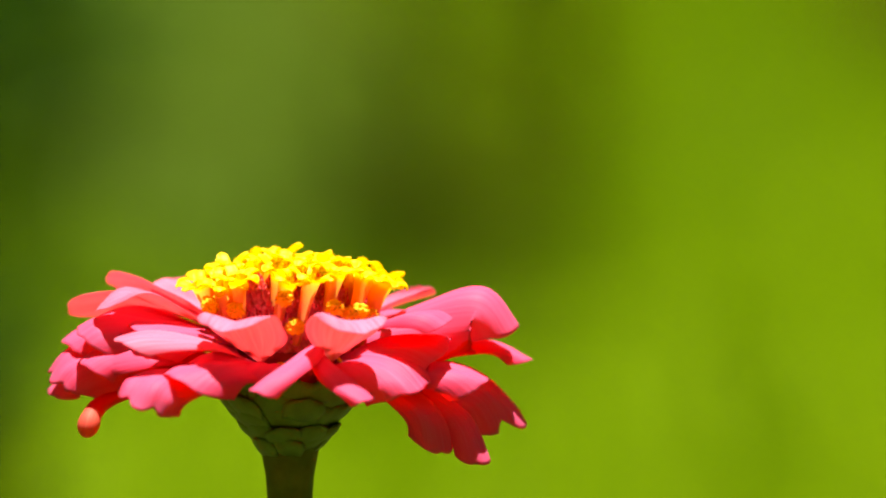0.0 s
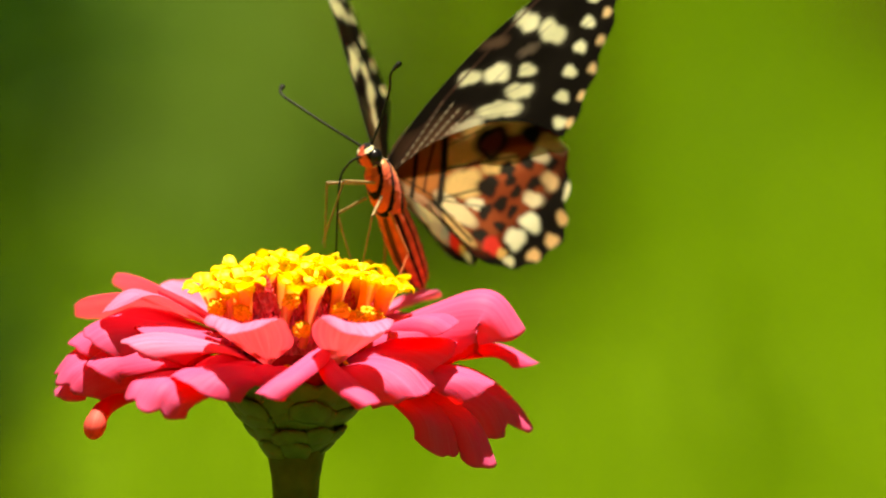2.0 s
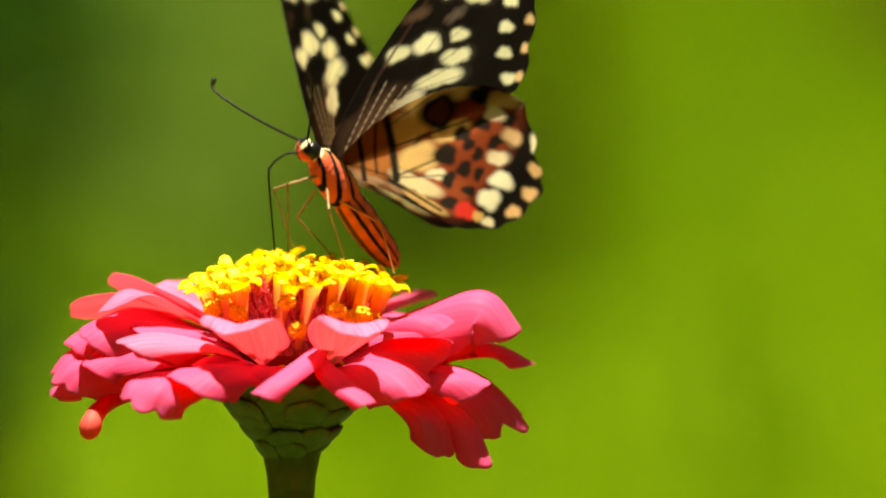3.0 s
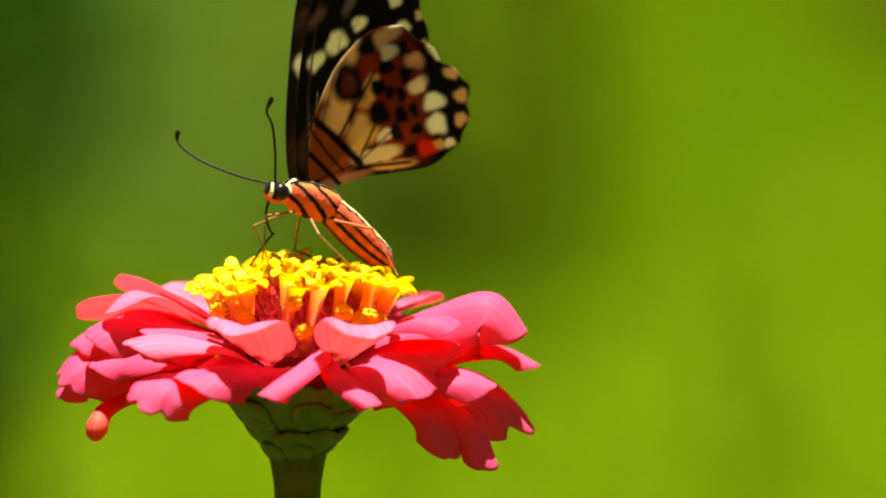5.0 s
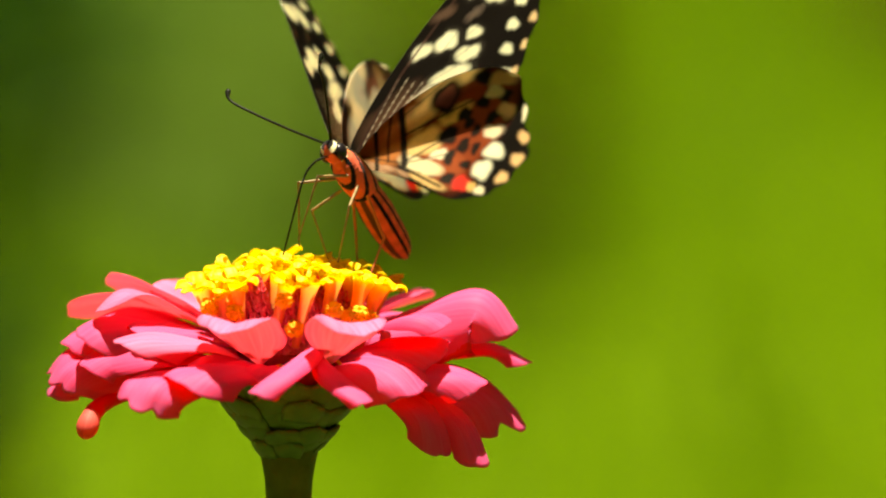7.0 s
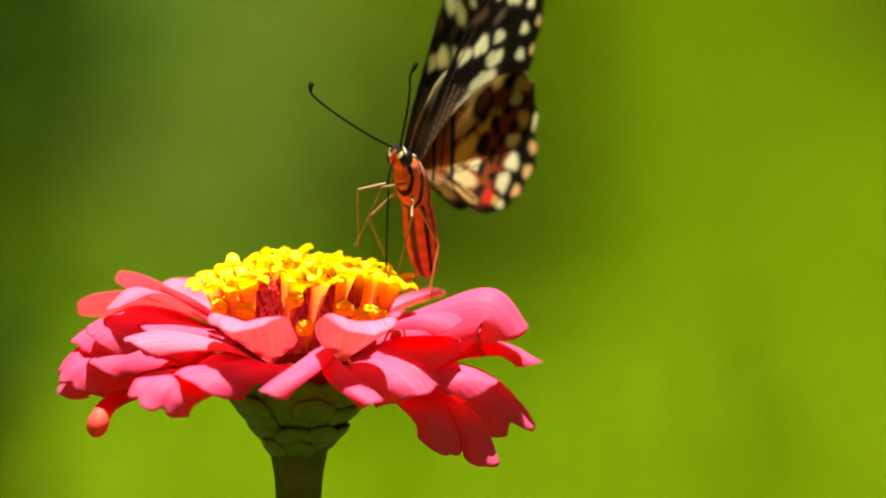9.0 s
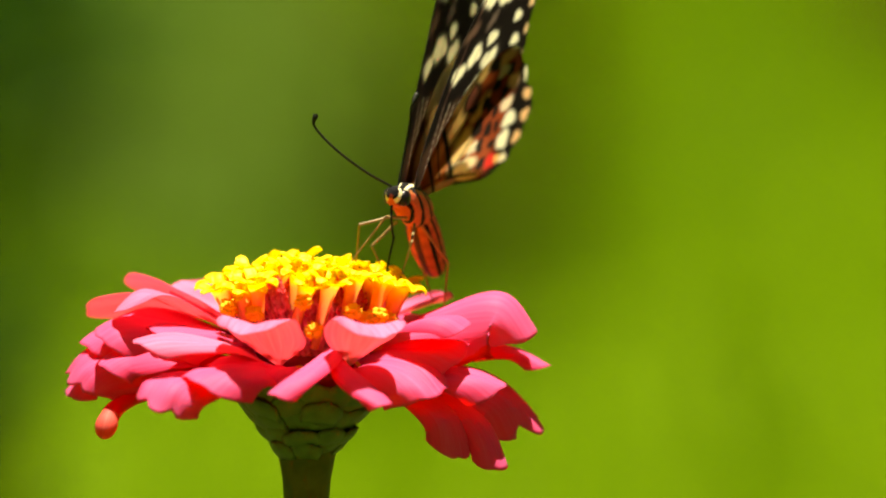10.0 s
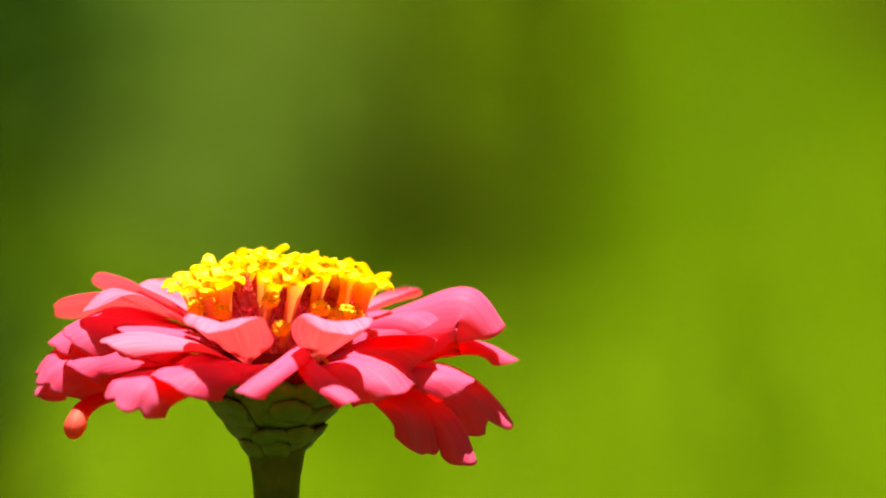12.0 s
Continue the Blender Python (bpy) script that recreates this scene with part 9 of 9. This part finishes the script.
        (11.3, pose(*TONGUE, 0.0, 45.0, 0.0)),
        (11.4, pose(*TONGUE, 0.0, 45.0, 0.0)),
        (11.5, pose(*TONGUE, 0.0, 45.0, 0.0)),
        (11.7, pose(*TONGUE, 0.0, 45.0, 0.0)),
        (12, pose(*TONGUE, 0.0, 45.0, 0.0)),
    ])
    walk(proboscis_tip, [
        (0, pose(0.01011, 0.00000, -0.00496, 0.0, 16.0, 0.0)),
        (0.4, pose(0.01011, 0.00000, -0.00496, 0.0, 16.0, 0.0)),
        (0.5, pose(0.01011, 0.00000, -0.00496, 0.0, 16.0, 0.0)),
        (0.6, pose(0.01011, 0.00000, -0.00496, 0.0, 17.6, 0.0)),
        (0.7, pose(0.01011, 0.00000, -0.00496, 0.0, 24.0, 0.0)),
        (0.75, pose(0.01011, 0.00000, -0.00496, 0.0, 28.8, 0.0)),
        (0.8, pose(0.01011, 0.00000, -0.00496, 0.0, 33.6, 0.0)),
        (0.85, pose(0.01011, 0.00000, -0.00496, 0.0, 40.0, 0.0)),
        (0.9, pose(0.01011, 0.00000, -0.00496, 0.0, 48.0, 0.0)),
        (0.95, pose(0.01011, 0.00000, -0.00496, 0.0, 46.4, 0.0)),
        (0.975, pose(0.01011, 0.00000, -0.00496, 0.0, 45.6, 0.0)),
        (1, pose(0.01011, 0.00000, -0.00496, 0.0, 44.8, 0.0)),
        (1.03, pose(0.01011, 0.00000, -0.00496, 0.0, 45.6, 0.0)),
        (1.1, pose(0.01011, 0.00000, -0.00496, 0.0, 43.1, 0.0)),
        (1.2, pose(0.01011, 0.00000, -0.00496, 0.0, 49.6, 0.0)),
        (1.4, pose(0.01011, 0.00000, -0.00496, 0.0, 49.5, 0.0)),
        (1.5, pose(0.00682, -0.00332, -0.00479, -24.3, 32.2, -7.1)),
        (1.6, pose(0.00545, -0.00158, -0.00552, -3.3, 42.1, -1.3)),
        (1.8, pose(0.00967, -0.00384, -0.00287, 0.2, 47.7, 0.1)),
        (2, pose(0.00528, -0.00295, -0.00470, -11.4, 51.6, -5.5)),
        (2.2, pose(0.01029, -0.00146, 0.00252, -9.2, 26.0, -2.1)),
        (2.3, pose(0.00525, -0.00236, -0.00509, -15.4, 33.8, -4.7)),
        (2.4, pose(0.00337, -0.00123, -0.00426, -28.2, 38.2, -9.9)),
        (2.5, pose(0.00403, -0.00182, -0.00463, -34.2, 25.8, -8.1)),
        (2.6, pose(0.00376, 0.00380, -0.00033, -43.0, 4.6, -1.8)),
        (2.7, pose(0.00983, 0.00014, 0.00316, -20.6, 18.1, -3.3)),
        (2.8, pose(0.00637, -0.00248, -0.00534, -11.3, 47.4, -5.0)),
        (2.9, pose(0.00824, -0.00262, -0.00512, -7.1, 45.3, -3.0)),
        (3, pose(0.00815, -0.00320, -0.00472, -10.8, 46.0, -4.6)),
        (3.1, pose(0.00816, -0.00236, -0.00529, -12.9, 43.6, -5.2)),
        (3.2, pose(0.00879, -0.00279, -0.00479, -17.7, 42.5, -6.9)),
        (3.4, pose(0.00759, -0.00276, -0.00517, -17.3, 41.3, -6.6)),
        (3.6, pose(0.00839, -0.00280, -0.00495, -13.2, 38.7, -4.7)),
        (3.8, pose(0.00722, -0.00257, -0.00533, -13.2, 35.9, -4.3)),
        (4, pose(0.00775, -0.00257, -0.00527, -8.8, 33.9, -2.7)),
        (4.2, pose(0.00675, -0.00212, -0.00556, -9.9, 28.6, -2.5)),
        (4.4, pose(0.00679, -0.00186, -0.00567, -7.4, 24.5, -1.6)),
        (4.8, pose(0.00584, -0.00065, -0.00586, -15.3, 3.2, -0.4)),
        (5, pose(0.00573, -0.00027, -0.00586, -25.6, -19.1, 4.4)),
        (5.1, pose(0.00712, -0.00159, -0.00578, -5.8, 22.1, -1.1)),
        (5.2, pose(0.00929, -0.00189, -0.00507, -10.6, 36.5, -3.5)),
        (5.3, pose(0.00629, -0.00034, -0.00597, -2.1, 21.8, -0.4)),
        (5.4, pose(0.00528, -0.00044, -0.00571, -6.5, 11.0, -0.6)),
        (5.5, pose(0.00566, -0.00020, -0.00585, -3.0, 8.8, -0.2)),
        (5.8, pose(0.00527, -0.00067, -0.00568, -14.6, 8.2, -1.1)),
        (6, pose(0.00587, -0.00134, -0.00572, -18.3, 8.6, -1.4)),
        (6.3, pose(0.00354, 0.00084, -0.00456, -28.4, -0.1, 0.0)),
        (6.4, pose(0.00340, 0.00135, -0.00426, -24.4, 4.4, -0.9)),
        (6.5, pose(0.00757, -0.00380, -0.00425, -30.4, 29.3, -8.1)),
        (6.6, pose(0.00771, -0.00411, -0.00382, -29.8, 23.7, -6.4)),
        (6.7, pose(0.00760, -0.00447, -0.00324, -37.2, 21.9, -7.4)),
        (7, pose(0.00693, -0.00411, -0.00391, -31.6, 24.0, -6.9)),
        (7.2, pose(0.00717, -0.00398, -0.00409, -25.5, 21.8, -5.0)),
        (7.5, pose(0.00630, -0.00315, -0.00486, -20.0, 23.0, -4.1)),
        (7.7, pose(0.00643, -0.00278, -0.00516, -13.7, 20.4, -2.5)),
        (8, pose(0.00562, -0.00128, -0.00567, -10.5, 18.8, -1.7)),
        (8.3, pose(0.00524, 0.00063, -0.00568, -9.8, 11.8, -1.0)),
        (8.5, pose(0.00538, -0.00019, -0.00576, -11.4, 14.2, -1.4)),
        (8.6, pose(0.00397, -0.00103, -0.00488, -16.5, 36.5, -5.5)),
        (8.7, pose(0.00363, 0.00016, -0.00474, -16.5, 37.3, -5.6)),
        (8.8, pose(0.00409, -0.00108, -0.00496, -13.5, 36.0, -4.4)),
        (8.9, pose(0.00418, -0.00072, -0.00511, -3.2, 36.5, -1.0)),
        (9, pose(0.00422, -0.00038, -0.00518, 2.5, 36.7, 0.8)),
        (9.1, pose(0.00453, -0.00053, -0.00536, 2.5, 32.7, 0.7)),
        (9.2, pose(0.00572, -0.00124, -0.00571, 1.4, 21.9, 0.3)),
        (9.5, pose(0.00535, 0.00048, -0.00573, -0.9, 16.2, -0.1)),
        (10, pose(0.00574, 0.00081, -0.00581, -4.1, 8.7, -0.3)),
        (10.3, pose(0.00878, -0.00455, -0.00224, 14.0, 16.2, 2.0)),
        (10.4, pose(0.00773, -0.00428, -0.00355, 2.4, 33.0, 0.7)),
        (10.5, pose(0.00621, -0.00339, -0.00464, -3.0, 45.8, -1.3)),
        (10.6, pose(0.00788, -0.00464, -0.00276, 12.9, 39.1, 4.6)),
        (10.7, pose(0.00654, -0.00409, -0.00390, 9.4, 38.2, 3.3)),
        (10.8, pose(0.00730, -0.00418, -0.00379, 0.6, 34.2, 0.2)),
        (10.9, pose(0.00608, -0.00387, -0.00408, -5.7, 39.9, -2.1)),
        (11, pose(0.00542, -0.00324, -0.00451, -11.4, 38.2, -4.0)),
        (11.1, pose(0.00488, -0.00238, -0.00490, -7.2, 36.7, -2.4)),
        (11.2, pose(0.00383, -0.00041, -0.00489, -8.6, 37.5, -2.9)),
        (11.3, pose(0.01011, 0.00000, -0.00496, 0.0, 52.8, 0.0)),
        (11.4, pose(0.01011, 0.00000, -0.00496, 0.0, 48.0, 0.0)),
        (11.5, pose(0.01011, 0.00000, -0.00496, 0.0, 32.0, 0.0)),
        (11.7, pose(0.01011, 0.00000, -0.00496, 0.0, 16.0, 0.0)),
        (12, pose(0.01011, 0.00000, -0.00496, 0.0, 8.0, 0.0)),
    ])


motions()
